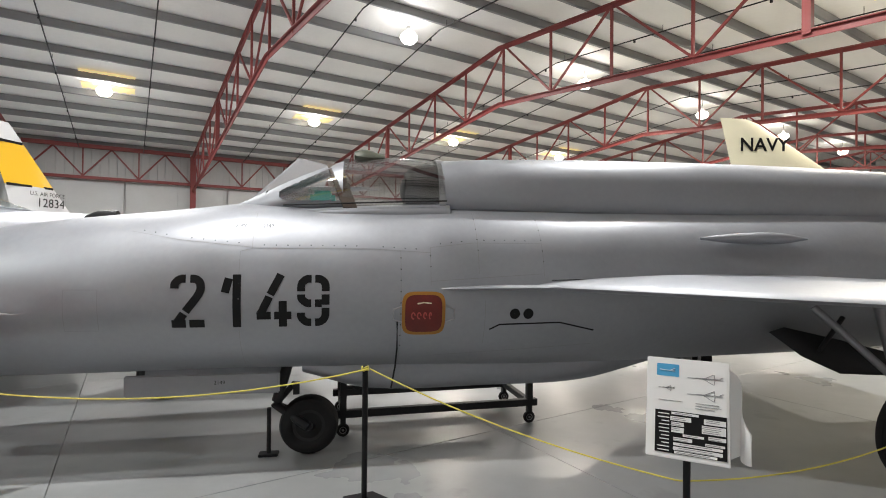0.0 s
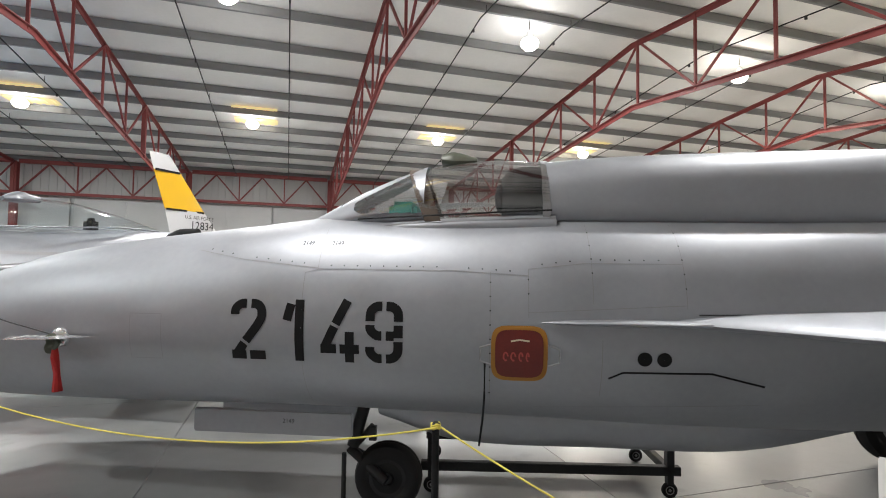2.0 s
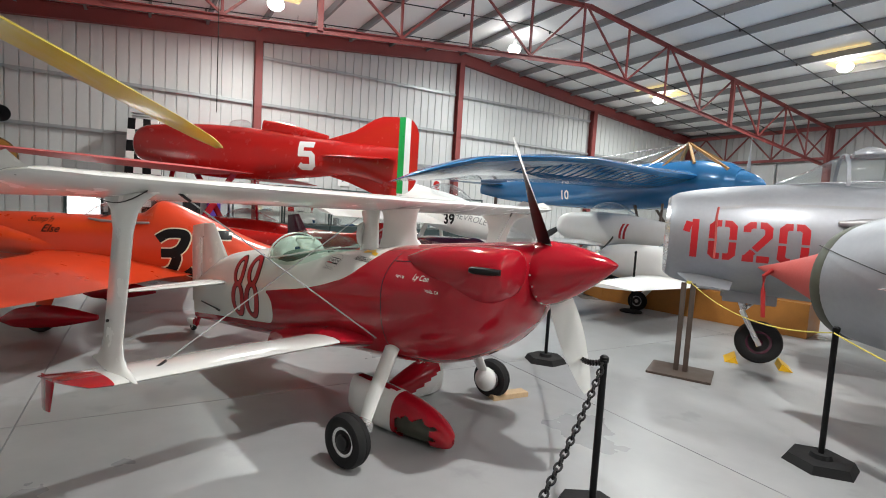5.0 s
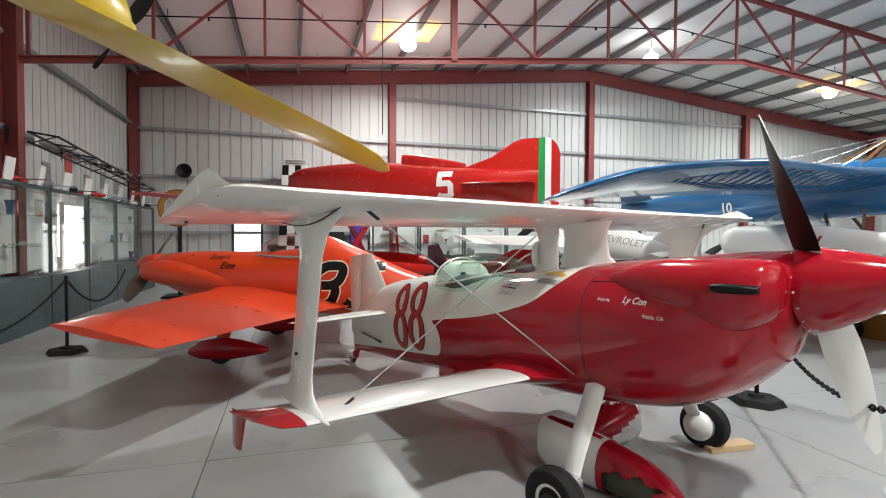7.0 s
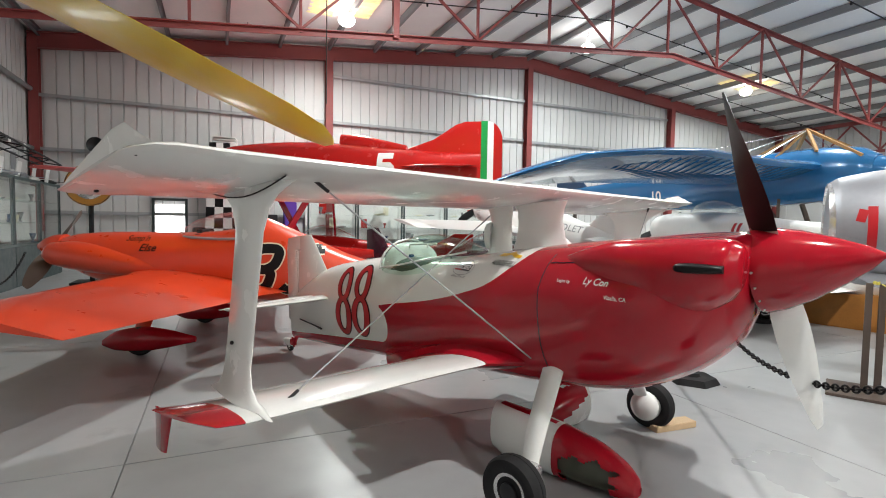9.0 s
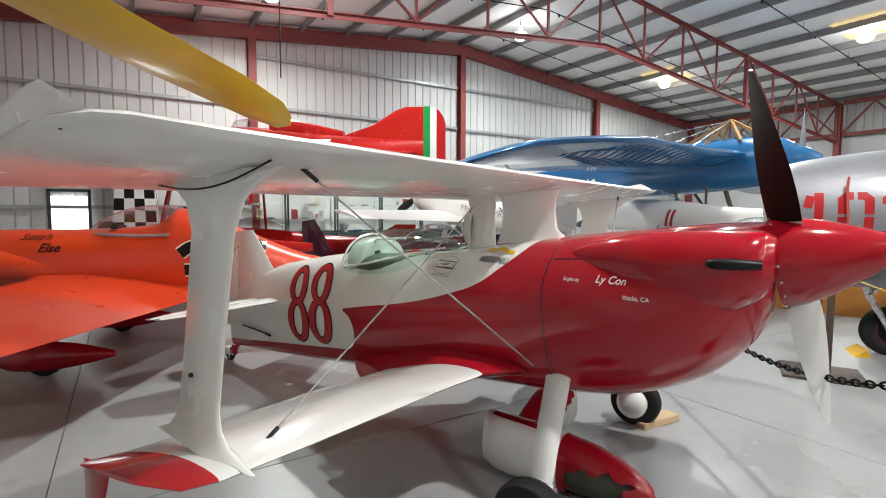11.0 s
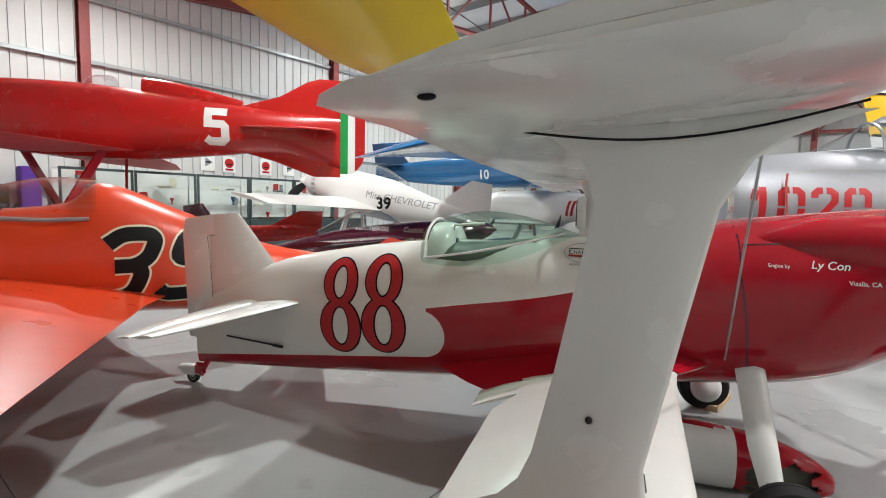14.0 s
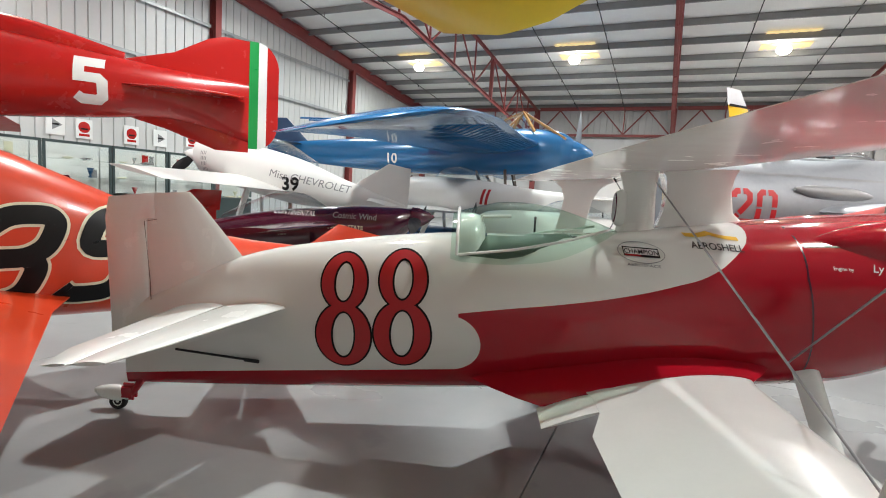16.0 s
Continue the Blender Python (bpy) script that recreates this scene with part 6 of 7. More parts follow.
for s in (1, -1):
    bm = bmesh.new()
    wing(bm, [((1.9, s * 0.08, 2.68), (0.05, s * 0.08, 2.66), 0.08), ((1.1, s * 0.62, 2.64), (0.1, s * 0.72, 2.62), 0.05), ((0.5, s * 0.86, 2.60), (0.0, s * 0.86, 2.58), 0.02)], 0)
    part("tailplane", bm, "red_light", red5)
    bm = bmesh.new()
    wing(bm, [((5.4, s * 0.2, 2.24), (3.2, s * 0.2, 2.22), 0.16), ((5.3, s * 2.8, 2.22), (3.7, s * 2.8, 2.20), 0.13), ((5.1, s * 5.0, 2.22), (4.4, s * 5.0, 2.2), 0.05)], 0.1)
    part("wing", bm, "pink", red5, "faded red wing")
    bm = bmesh.new()
    hull(bm, [(6.6, 0.02, 0.95, 1.0, 2, 0.5), (6.0, 0.22, 0.62, 1.12, 2.2, 0.5), (4.0, 0.28, 0.50, 1.10, 2.2, 0.5), (1.8, 0.02, 0.85, 1.0, 2, 0.5)], 24, 4)
    for v in bm.verts:
        v.co.y += s * 1.05
    part("float", bm, "red_light", red5)
    for x, y0 in ((5.2, 0.35), (3.6, 0.35)):
        bm = bmesh.new()
        bar(bm, (x, s * y0, 2.25), (x + (0.35 if x < 4 else -0.25), s * 1.05, 1.05), 0.045, 0.12)
        part("float_strut", bm, "red", red5)
bm = bmesh.new()
for x in (3.0, 5.4):
    for s in (-1, 1):
        bar(bm, (x, s * 1.05, 0.58), (x, s * 1.05, 0.15), 0.08, 0.08)
    bar(bm, (x, -1.2, 0.132), (x, 1.2, 0.132), 0.08, 0.08)
part("cradle", bm, "dark_steel", red5, "dark steel cradle under the floats")
bm = digits("5", 0.58, 0.5, 0.21)
skin_part("number", bm, body5, "white", red5, 1, 2.12, -1, 2.36, 0.005, "white number 5")
bm = bmesh.new()
hull(bm, [(4.05, 0.05, 3.22, 3.27, 2, 0.4), (3.9, 0.18, 3.2, 3.40, 2, 0.4), (3.65, 0.2, 3.2, 3.42, 2, 0.4), (3.6, 0.2, 3.2, 3.41, 2, 0.4)], 20, 3)
part("windscreen", bm, "glass", red5)
bm = bmesh.new()
hull(bm, [(3.15, 0.10, 3.1, 3.42, 2, 0.4), (2.6, 0.12, 3.05, 3.36, 2, 0.4), (1.6, 0.05, 2.95, 3.12, 2, 0.4)], 20, 3)
part("head_fairing", bm, "red_light", red5)

# ---- blue aeroplane on trestles ----
blue = thing("blue_aeroplane", "blue high-mounted aeroplane with wooden pylon on top", "aircraft", plane_pose(-6.3, 10.1, 4))
bm = bmesh.new()
hull(bm, [(1.05, 0.30, 2.18, 2.78, 2, 0.5), (0.8, 0.42, 2.05, 2.92, 2, 0.5), (0.2, 0.46, 1.95, 3.0, 2.1, 0.5), (-1.5, 0.46, 1.85, 2.95, 2.2, 0.5), (-3.5, 0.36, 1.85, 2.75, 2.2, 0.5), (-6.0, 0.16, 2.0, 2.6, 2, 0.5), (-7.4, 0.04, 2.2, 2.5, 2, 0.5)], 36, 5)
bodyb = part("fuselage", bm, "blue", blue)
bm = bmesh.new()
revolve(bm, [(0.98, 0.31), (1.1, 0.29), (1.3, 0.2), (1.45, 0.09), (1.5, 0.01)], "x", (0, 0, 2.46), 28)
part("spinner", bm, "blue", blue)
for a in (0, 180):
    bm = blade(0.95, 1, 0)
    bmesh.ops.transform(bm, matrix=Matrix.Translation((1.15, 0, 2.46)) @ Matrix.Rotation(radians(a), 4, "X"), verts=bm.verts)
    part("propeller_blade", bm, "grey_print", blue)
bm = bmesh.new()
wing(bm, [((-6.0, 0, 2.5), (-7.4, 0, 2.4), 0.08), ((-6.8, 0, 3.2), (-7.6, 0, 3.2), 0.04)], 0)
part("tail_fin", bm, "blue_dark", blue)
for s in (1, -1):
    bm = bmesh.new()
    wing(bm, [((0.35, s * 0.3, 2.62), (-2.3, s * 0.3, 2.42), 0.42), ((0.25, s * 1.6, 2.60), (-2.35, s * 1.6, 2.38), 0.34), ((0.28, s * 3.6, 2.64), (-2.35, s * 3.6, 2.30), 0.32), ((0.30, s * 4.7, 2.56), (-2.35, s * 4.7, 2.22), 0.28), ((0.30, s * 5.6, 2.46), (-2.35, s * 5.6, 2.14), 0.24), ((0.20, s * 6.05, 2.40), (-2.30, s * 6.05, 2.08), 0.19), ((-0.15, s * 6.35, 2.30), (-2.15, s * 6.35, 2.05), 0.12), ((-0.8, s * 6.52, 2.18), (-1.9, s * 6.52, 2.03), 0.05), ((-1.2, s * 6.56, 2.11), (-1.7, s * 6.56, 2.04), 0.015)], 0.1)
    wg = part("wing", bm, "blue", blue, "blue wing with ribbed underside")
    bm = bmesh.new()
    for k in range(26):
        y = s * (0.8 + k * 0.20)
        z0 = 2.60 - 0.06 * (abs(y) / 4.5)
        tube(bm, [(0.28 - 0.05 * abs(y), y, z0 - 0.05), (-0.3, y, z0 - 0.20), (-1.2, y, z0 - 0.22), (-2.1, y, z0 - 0.21)], 0.012, 6)
    part("wing_ribs", bm, "blue", wg, "row of ribs under the fabric")
    bm = bmesh.new()
    wing(bm, [((-6.2, s * 0.05, 2.5), (-7.2, s * 0.05, 2.5), 0.06), ((-6.5, s * 1.6, 2.5), (-7.1, s * 1.6, 2.5), 0.03)], 0)
    part("tailplane", bm, "blue_dark", blue)
    bm = bmesh.new()
    bar(bm, (-0.4, s * 0.4, 2.0), (-0.1, s * 1.0, 0.35), 0.05, 0.08)
    bar(bm, (-1.1, s * 0.4, 1.95), (-0.2, s * 0.98, 0.4), 0.04, 0.06)
    part("gear_strut", bm, "brown_steel", blue)
    wheel(blue, (-0.1, s * 1.08, 0.36), 0.36, 0.12, "silver_dark")
bm = bmesh.new()
bar(bm, (-6.6, 0, 2.2), (-6.6, 0, 0.0), 0.08, 0.08)
part("tail_trestle", bm, "brown_steel", blue)
for p, q in (((-0.55, -0.3, 2.85), (-0.15, 0, 3.38)), ((-0.55, 0.3, 2.85), (-0.15, 0, 3.38)), ((0.9, -0.3, 2.75), (-0.15, 0, 3.38)), ((0.9, 0.3, 2.75), (-0.15, 0, 3.38)), ((0.2, -0.34, 2.9), (-0.15, 0, 3.38)), ((-1.3, 0, 2.85), (-0.15, 0, 3.38))):
    bm = bmesh.new()
    bar(bm, p, q, 0.05, 0.05)
    part("pylon_strut", bm, "wood", blue, "varnished wooden pylon strut")
bm = bmesh.new()
for y in (-3.0, -2.0, -1.2, 1.2, 2.0, 3.0):
    bar(bm, (-0.15, 0, 3.37), (-0.4, y, 2.72), 0.005, None, 6)
part("bracing_wires", bm, "silver_bright", blue)
bm = text_bm("10", 0.25, 0.02)
on_skin(bm, bodyb, side_place(-1, lambda u: -3.45 + u, lambda v: 2.06 + v), -1, 0.004)
part("number", bm, "white", blue)


# ---- the small racers in between ----
def small_racer(label, x, y, deg, paint, canopy="glass", length=5.2, top=1.2, zc=0.8, wing_z=0.55, half=2.5, wing_paint=None, tail_h=1.5, wide=0.30, spinner=None, slope=0.0, prop=60):
    t = thing("racing_plane", label, "aircraft", plane_pose(x, y, deg))
    L = length
    bm = bmesh.new()
    hull(bm, [(0.0, 0.10, zc - 0.10, zc + 0.14, 2, 0.5), (-0.25, wide * 0.9, zc - 0.28, top - 0.06, 2.2, 0.5), (-1.0, wide, zc - 0.38, top, 2.3, 0.5), (-2.2, wide * 0.95, zc - 0.40, top - 0.02, 2.2, 0.5), (-0.7 * L, wide * 0.55, zc - 0.28, top - 0.18, 2.1, 0.5), (-L, 0.03, zc - 0.12, zc + 0.14, 2, 0.5)], 36, 5)
    fus = part("fuselage", bm, paint, t)
    bm = bmesh.new()
    hull(bm, [(-1.15, 0.05, top - 0.06, top - 0.02, 2, 0.4), (-1.5, wide * 0.72, top - 0.12, top + 0.20, 2, 0.4), (-1.9, wide * 0.74, top - 0.12, top + 0.24, 2, 0.4), (-2.6, 0.08, top - 0.1, top + 0.0, 2, 0.4)], 28, 4)
    part("canopy", bm, canopy, t)
    for s in (1, -1):
        bm = bmesh.new()
        wing(bm, [((-0.9, s * wide * 0.7, wing_z), (-2.2, s * wide * 0.7, wing_z), 0.14), ((-1.1, s * half, wing_z + 0.06), (-1.9, s * half, wing_z + 0.06), 0.06)], 0.2)
        part("wing", bm, wing_paint or paint, t)
        bm = bmesh.new()
        wing(bm, [((-L + 0.7, s * 0.05, zc + 0.1), (-L + 0.1, s * 0.05, zc + 0.1), 0.05), ((-L + 0.5, s * 0.85, zc + 0.1), (-L + 0.15, s * 0.85, zc + 0.1), 0.03)], 0)
        part("tailplane", bm, wing_paint or paint, t)
        bm = bmesh.new()
        bar(bm, (-1.3, s * 0.2, wing_z), (-1.15, s * 0.62, 0.18), 0.05, 0.10)
        part("gear_leg", bm, paint, t)
        wheel(t, (-1.15, s * 0.66, 0.17), 0.17, 0.10, "silver_dark")
    bm = bmesh.new()
    wing(bm, [((-L + 1.1, 0, top - 0.3), (-L - 0.05, 0, zc + 0.05), 0.06), ((-L + 0.35, 0, tail_h), (-L - 0.08, 0, tail_h), 0.03)], 0)
    part("tail_fin", bm, paint, t)
    bm = bmesh.new()
    revolve(bm, [(-0.02, 0.15), (0.08, 0.13), (0.2, 0.07), (0.28, 0.005)], "x", (0, 0, zc + 0.02), 24)
    part("spinner", bm, spinner or paint, t)
    for a in (prop, prop + 180):
        bm = blade(0.8, 1, 0)
        bmesh.ops.transform(bm, matrix=Matrix.Translation((0.06, 0, zc + 0.02)) @ Matrix.Rotation(radians(a), 4, "X"), verts=bm.verts)
        part("propeller_blade", bm, "black", t)
    bm = bmesh.new()
    bar(bm, (-L + 0.3, 0, zc - 0.1), (-L + 0.2, 0, 0.06), 0.015, None, 8)
    part("tail_leg", bm, "dark_steel", t)
    wheel(t, (-L + 0.2, 0, 0.06), 0.06, 0.04, "silver_dark", "tail_wheel")
    for ob in t.children_recursive:
        if slope and "wheel" not in ob.name and "hub" not in ob.name:
            for v in ob.data.vertices:
                v.co.z += slope * (v.co.x + 1.2) * max(0.0, min(1.0, (v.co.z - 0.12) / 0.5))
    return t, fus


maroon, fus_m = small_racer("maroon racer with clear canopy and dark mid wing", -6.2, 4.34, 20, "maroon", length=5.2, top=1.10, zc=0.86, wing_z=0.86, half=2.0, tail_h=1.75, slope=0.12, prop=98)
for body, u, z, h, mt in (("CONTINENTAL", -1.85, 0.98, 0.062, "white"), ("QUAKER STATE", -1.1, 0.84, 0.06, "cream"), ("Cosmic Wind", -1.02, 0.98, 0.075, "grey_print")):
    bm = text_bm(body, h, 0.01)
    skin_part("lettering", bm, fus_m, mt, maroon, -1, u, 1, z, 0.004)
white39, fus_w = small_racer("white vintage racer number 39 with lettered fuselage", -12.0, 5.8, 195, "white_flat", length=4.4, top=2.10, zc=1.58, wing_z=1.42, half=3.4, tail_h=2.42, wide=0.48, slope=0.19)
bm = text_bm("39", 0.26, 0.03)
skin_part("number", bm, fus_w, "black", white39, 1, -2.1, -1, 1.25, 0.004)
bm = text_bm("Miss CHEVROLET", 0.14, 0.0, 0.2)
for v in bm.verts:
    v.co = Vector((-1.85 - v.co.x, 1.60 + v.co.y - 0.16 * (v.co.x + 0.6), 0))
on_skin(bm, fus_w, side_place(1, lambda u: u, lambda v: v), 1, 0.004)
part("lettering", bm, "grey_print", white39)
for k in range(5):
    bm = bmesh.new()
    for j in range(4):
        thick_line(bm, [(j * 0.035, 0), (j * 0.035 + 0.015, 0.07)], 0.012)
    skin_part("louvre_row", bm, fus_w, "grey_print", white39, 1, -0.42, -1, 1.44 + k * 0.10, 0.004)
redk, fus_k = small_racer("red racer with long slim fuselage and wide red tail", -13.6, 0.5, 228, "red_light", length=5.4, top=1.10, zc=0.82, half=2.2, tail_h=1.2)
w11, fus_11 = small_racer("white racer with red scalloped nose and red 11", -9.3, 9.3, 170, "white_flat", length=5.4, top=1.75, zc=1.35, wing_z=1.0, half=2.0, tail_h=2.1, wide=0.45, spinner="red_light")
bm = text_bm("II", 0.32, 0.02, 0.2)
skin_part("number", bm, fus_11, "num_red", w11, 1, -2.6, -1, 1.2, 0.004)
w2, fus_2 = small_racer("white racer with red tail flash beside the trestles", -6.6, 7.7, 195, "white_flat", length=5.0, top=1.15, zc=0.8, half=2.6, tail_h=1.7, wide=0.36)
bm = bmesh.new()
hull(bm, [(-3.6, 0.30, 0.55, 1.28, 2, 0.5), (-4.0, 0.26, 0.6, 1.4, 2, 0.5), (-4.5, 0.12, 0.6, 1.6, 2, 0.5), (-4.9, 0.03, 0.7, 1.7, 2, 0.5)], 24, 4)
part("tail_cone", bm, "red_light", w2, "red tail flash")

# low blue racer on the floor and plywood crate
bm = bmesh.new()
hull(bm, [(1.3, 0.05, 0.25, 0.35, 2, 0.5), (0.8, 0.3, 0.12, 0.5, 2.3, 0.5), (-0.8, 0.34, 0.10, 0.6, 2.3, 0.5), (-1.5, 0.05, 0.3, 0.5, 2, 0.5)], 24, 4)
lowb = thing("low_racer", "small dark blue and white low racer on the floor", "aircraft", plane_pose(-7.9, 9.6, 20))
part("body", bm, "blue_dark", lowb)
bm = bmesh.new()
wing(bm, [((0.5, -1.6, 0.42), (-0.3, -1.6, 0.42), 0.05), ((0.5, 1.6, 0.42), (-0.3, 1.6, 0.42), 0.05)], 0)
part("deck_wing", bm, "blue", lowb)
for s in (-1, 1):
    wheel(lowb, (0.2, s * 0.5, 0.14), 0.14, 0.09, "silver_dark")
crate = thing("plywood_float", "orange-brown plywood float with pointed bow on the floor", "float", plane_pose(-5.4, 8.1, 12))
bm = bmesh.new()
rings = []
for x, w, z0, z1 in ((-1.9, 0.02, 0.04, 0.06), (-1.0, 0.35, 0.0, 0.28), (0.0, 0.42, 0.0, 0.48), (1.6, 0.42, 0.0, 0.52), (2.4, 0.40, 0.0, 0.52)):
    rings.append([bm.verts.new(p) for p in ((x, -w, z0), (x, w, z0), (x, w, z1), (x, -w, z1))])
skin(bm, rings)
part("hull", bm, "crate", crate, smooth=False)

# ---- yellow aeroplane hung from the roof ----
yel = thing("hanging_aeroplane", "yellow aeroplane hung banked from the roof, black propeller", "aircraft")
bm = bmesh.new()
A, B = Vector((-3.67, 0.23, 1.99)), Vector((-4.95, -3.28, 3.77))
d = (B - A).normalized()
cv = Vector((1.0, -0.25, 0.09)).normalized()
wing(bm, [(A - cv * 0.10 + d * 0.0, A + cv * 0.12, 0.015), (A - cv * 0.30 + d * 0.08, A + cv * 0.30 + d * 0.05, 0.05), (A - cv * 0.42 + d * 0.3, A + cv * 0.42 + d * 0.25, 0.08), (A - cv * 0.50 + d * 1.0, A + cv * 0.52 + d * 1.0, 0.12), (B - cv * 0.55, B + cv * 0.65, 0.18)], 0.2)
part("wing", bm, "yellow", yel, "yellow rounded wing")
bm = bmesh.new()
hull(bm, [(1.9, 0.16, -0.2, 0.2, 2, 0.5), (1.5, 0.32, -0.36, 0.34, 2.1, 0.5), (0.4, 0.40, -0.45, 0.45, 2.2, 0.5), (-1.0, 0.36, -0.4, 0.5, 2.2, 0.5), (-3.4, 0.06, -0.1, 0.25, 2, 0.5)], 32, 4)
fm = Matrix.Translation((-5.6, -3.0, 4.27)) @ Matrix.Rotation(radians(166), 4, "Z") @ Matrix.Rotation(radians(4), 4, "Y")
bmesh.ops.transform(bm, matrix=fm, verts=bm.verts)
part("fuselage", bm, "yellow", yel)
bm = bmesh.new()
revolve(bm, [(1.86, 0.17), (1.98, 0.16), (2.10, 0.11), (2.18, 0.04), (2.20, 0.002)], "x", (0, 0, 0), 24)
bmesh.ops.transform(bm, matrix=fm, verts=bm.verts)
part("spinner", bm, "yellow", yel)
for a in (35, 215):
    bm = blade(0.62, 1, 0)
    bmesh.ops.transform(bm, matrix=fm @ Matrix.Translation((1.96, 0, 0)) @ Matrix.Rotation(radians(a), 4, "X"), verts=bm.verts)
    part("propeller_blade", bm, "black", yel)
bm = bmesh.new()
for p in ((-5.6, -3.0, 4.5), (-6.6, -2.8, 4.5), (-3.75, 0.2, 2.25)):
    bar(bm, p, (p[0], p[1], roof_z(p[1]) - 0.2), 0.004, None, 6)
part("hanging_wire", bm, "dark_steel", yel)


# ---- stanchions, ropes, chains ----
def hex_stanchion(x, y, turn, h=0.95, base="hex", label="black post on a hexagonal rubber base"):
    t = thing("stanchion", label, "stanchion", pose(x, y, 0, 0, 0, turn), "barrier posts")
    bm = bmesh.new()
    if base == "hex":
        bmesh.ops.create_cone(bm, cap_ends=True, segments=6, radius1=0.235, radius2=0.20, depth=0.055, matrix=Matrix.Translation((0, 0, 0.0275)))
        bmesh.ops.create_cone(bm, cap_ends=True, segments=20, radius1=0.07, radius2=0.06, depth=0.03, matrix=Matrix.Translation((0, 0, 0.07)))
    else:
        revolve(bm, [(0.0, 0.19), (0.02, 0.19), (0.035, 0.15), (0.045, 0.03)], "z", (0, 0, 0), 28)
    part("base", bm, "rubber", t, smooth=(base != "hex"))
    bm = bmesh.new()
    bar(bm, (0, 0, 0.05), (0, 0, h), 0.019, None, 16)
    part("post", bm, "black", t)
    bm = bmesh.new()
    revolve(bm, [(h - 0.01, 0.024), (h + 0.015, 0.024), (h + 0.025, 0.012)], "z", (0, 0, 0), 16)
    part("cap", bm, "black", t)


for x, y, a in ((-0.94, 3.775, 12), (1.75, 2.30, 20), (-1.20, 1.82, 30), (-3.51, 3.57, 8), (-7.42, -3.17, 0)):
    hex_stanchion(x, y, a, 0.87 if x == -1.20 else 0.95)
hex_stanchion(-5.24, 7.11, 0, 1.05, "round", "black post on a round iron base")
hex_stanchion(-6.6, 4.9, 0, 1.0, "round", "black post on a round iron base")

stand = thing("sign_stand", "brown steel twin-post stand on a square plate", "stand", pose(-2.65, 4.72, 0, 0, 0, 28))
bm = bmesh.new()
box(bm, (0, 0, 0.012), (0.62, 0.52, 0.024), None, 0.004)
part("base_plate", bm, "brown_steel", stand)
for dx in (-0.045, 0.045):
    bm = bmesh.new()
    box(bm, (dx, 0, 0.5), (0.05, 0.05, 0.96), None, 0.004)
    part("post", bm, "brown_steel", stand)


def sag(p, q, drop, n=24):
    p, q = Vector(p), Vector(q)
    return [p.lerp(q, k / n) - Vector((0, 0, drop * 4 * (k / n) * (1 - k / n))) for k in range(n + 1)]


def rope(pts, label="yellow nylon barrier rope sagging between posts"):
    bm = bmesh.new()
    tube(bm, pts, 0.0048, 8)
    tagged(part("barrier_rope", bm, "rope"), label, "rope", "barrier ropes")


rope(sag((1.75, 2.27, 0.955), (-0.94, 3.75, 0.93), 0.17))
rope(sag((1.77, 2.27, 0.955), (2.95, 0.86, 0.50), 0.06) + sag((2.97, 0.84, 0.50), (5.4, 0.3, 0.62), 0.12))
rope(sag((-0.94, 3.80, 0.93), (-2.6, 4.70, 0.98), 0.14))
for p in ((1.75, 2.30, 0.955), (-2.65, 4.72, 0.985)):
    bm = bmesh.new()
    for k in range(3):
        pts = [(p[0] + 0.021 * math.cos(a), p[1] + 0.021 * math.sin(a), p[2] + 0.008 * (k - 1) + 0.004 * math.sin(3 * a)) for a in [2 * math.pi * i / 16 for i in range(17)]]
        tube(bm, pts, 0.006, 6)
    tagged(part("rope_knot", bm, "rope"), "yellow rope wound round a post top", "rope")


def chain(p, q, drop, label="black iron chain between barrier posts"):
    t = thing("chain", label, "chain", None, "barrier chains")
    pts = sag(p, q, drop, 200)
    L = sum((b - a).length for a, b in zip(pts, pts[1:]))
    step, acc, k = 0.042, 0.0, 0
    nxt = 0.0
    link = bmesh.new()
    ring = []
    for i in range(16):
        a = 2 * math.pi * i / 16
        ring.append(Vector((0.027 * math.cos(a), 0.014 * math.sin(a), 0)))
    tube(link, ring + [ring[0]], 0.0055, 6)
    me = bpy.data.meshes.new("link")
    link.to_mesh(me)
    link.free()
    me.materials.append(M["black"])
    me.shade_smooth()
    for a, b in zip(pts, pts[1:]):
        d = b - a
        while nxt <= acc + d.length:
            c = a + d * ((nxt - acc) / d.length)
            x = d.normalized()
            y = x.cross(Vector((0, 0, 1)))
            y = y.normalized() if y.length > 1e-3 else Vector((0, 1, 0))
            z = x.cross(y)
            if k % 2:
                y, z = z, -y
            o = new("link", me)
            o.parent = t
            o.matrix_local = Matrix.Translation(c) @ Matrix((x, y, z)).transposed().to_4x4()
            k += 1
            nxt += step
        acc += d.length


chain((-1.20, 1.82, 0.86), (0.35, -1.0, 0.90), 0.42)
chain((-1.20, 1.82, 0.86), (-3.51, 3.57, 0.93), 0.28)
chain((-3.51, 3.57, 0.93), (-6.6, 4.9, 0.93), 0.38)
chain((-7.42, -3.17, 0.93), (-5.0, -3.9, 0.90), 0.5)
chain((-7.42, -3.17, 0.93), (-9.9, -3.2, 0.90), 0.4)
# ---- information board ----
sign = thing("information_board", "white information board with drawings on a black post", "sign", pose(2.95, 0.80, 0, 0, 0, -58))
tilt = Matrix.Translation((0, 0, 0.90)) @ Matrix.Rotation(radians(-14), 4, "X")
bm = bmesh.new()
box(bm, (0, 0, 0), (0.40, 0.012, 0.52), tilt, 0.004)
part("board", bm, "paper", sign)
bm = bmesh.new()
bar(bm, (0, 0.02, 0.66), (0, 0.03, 0.0), 0.019, None, 14)
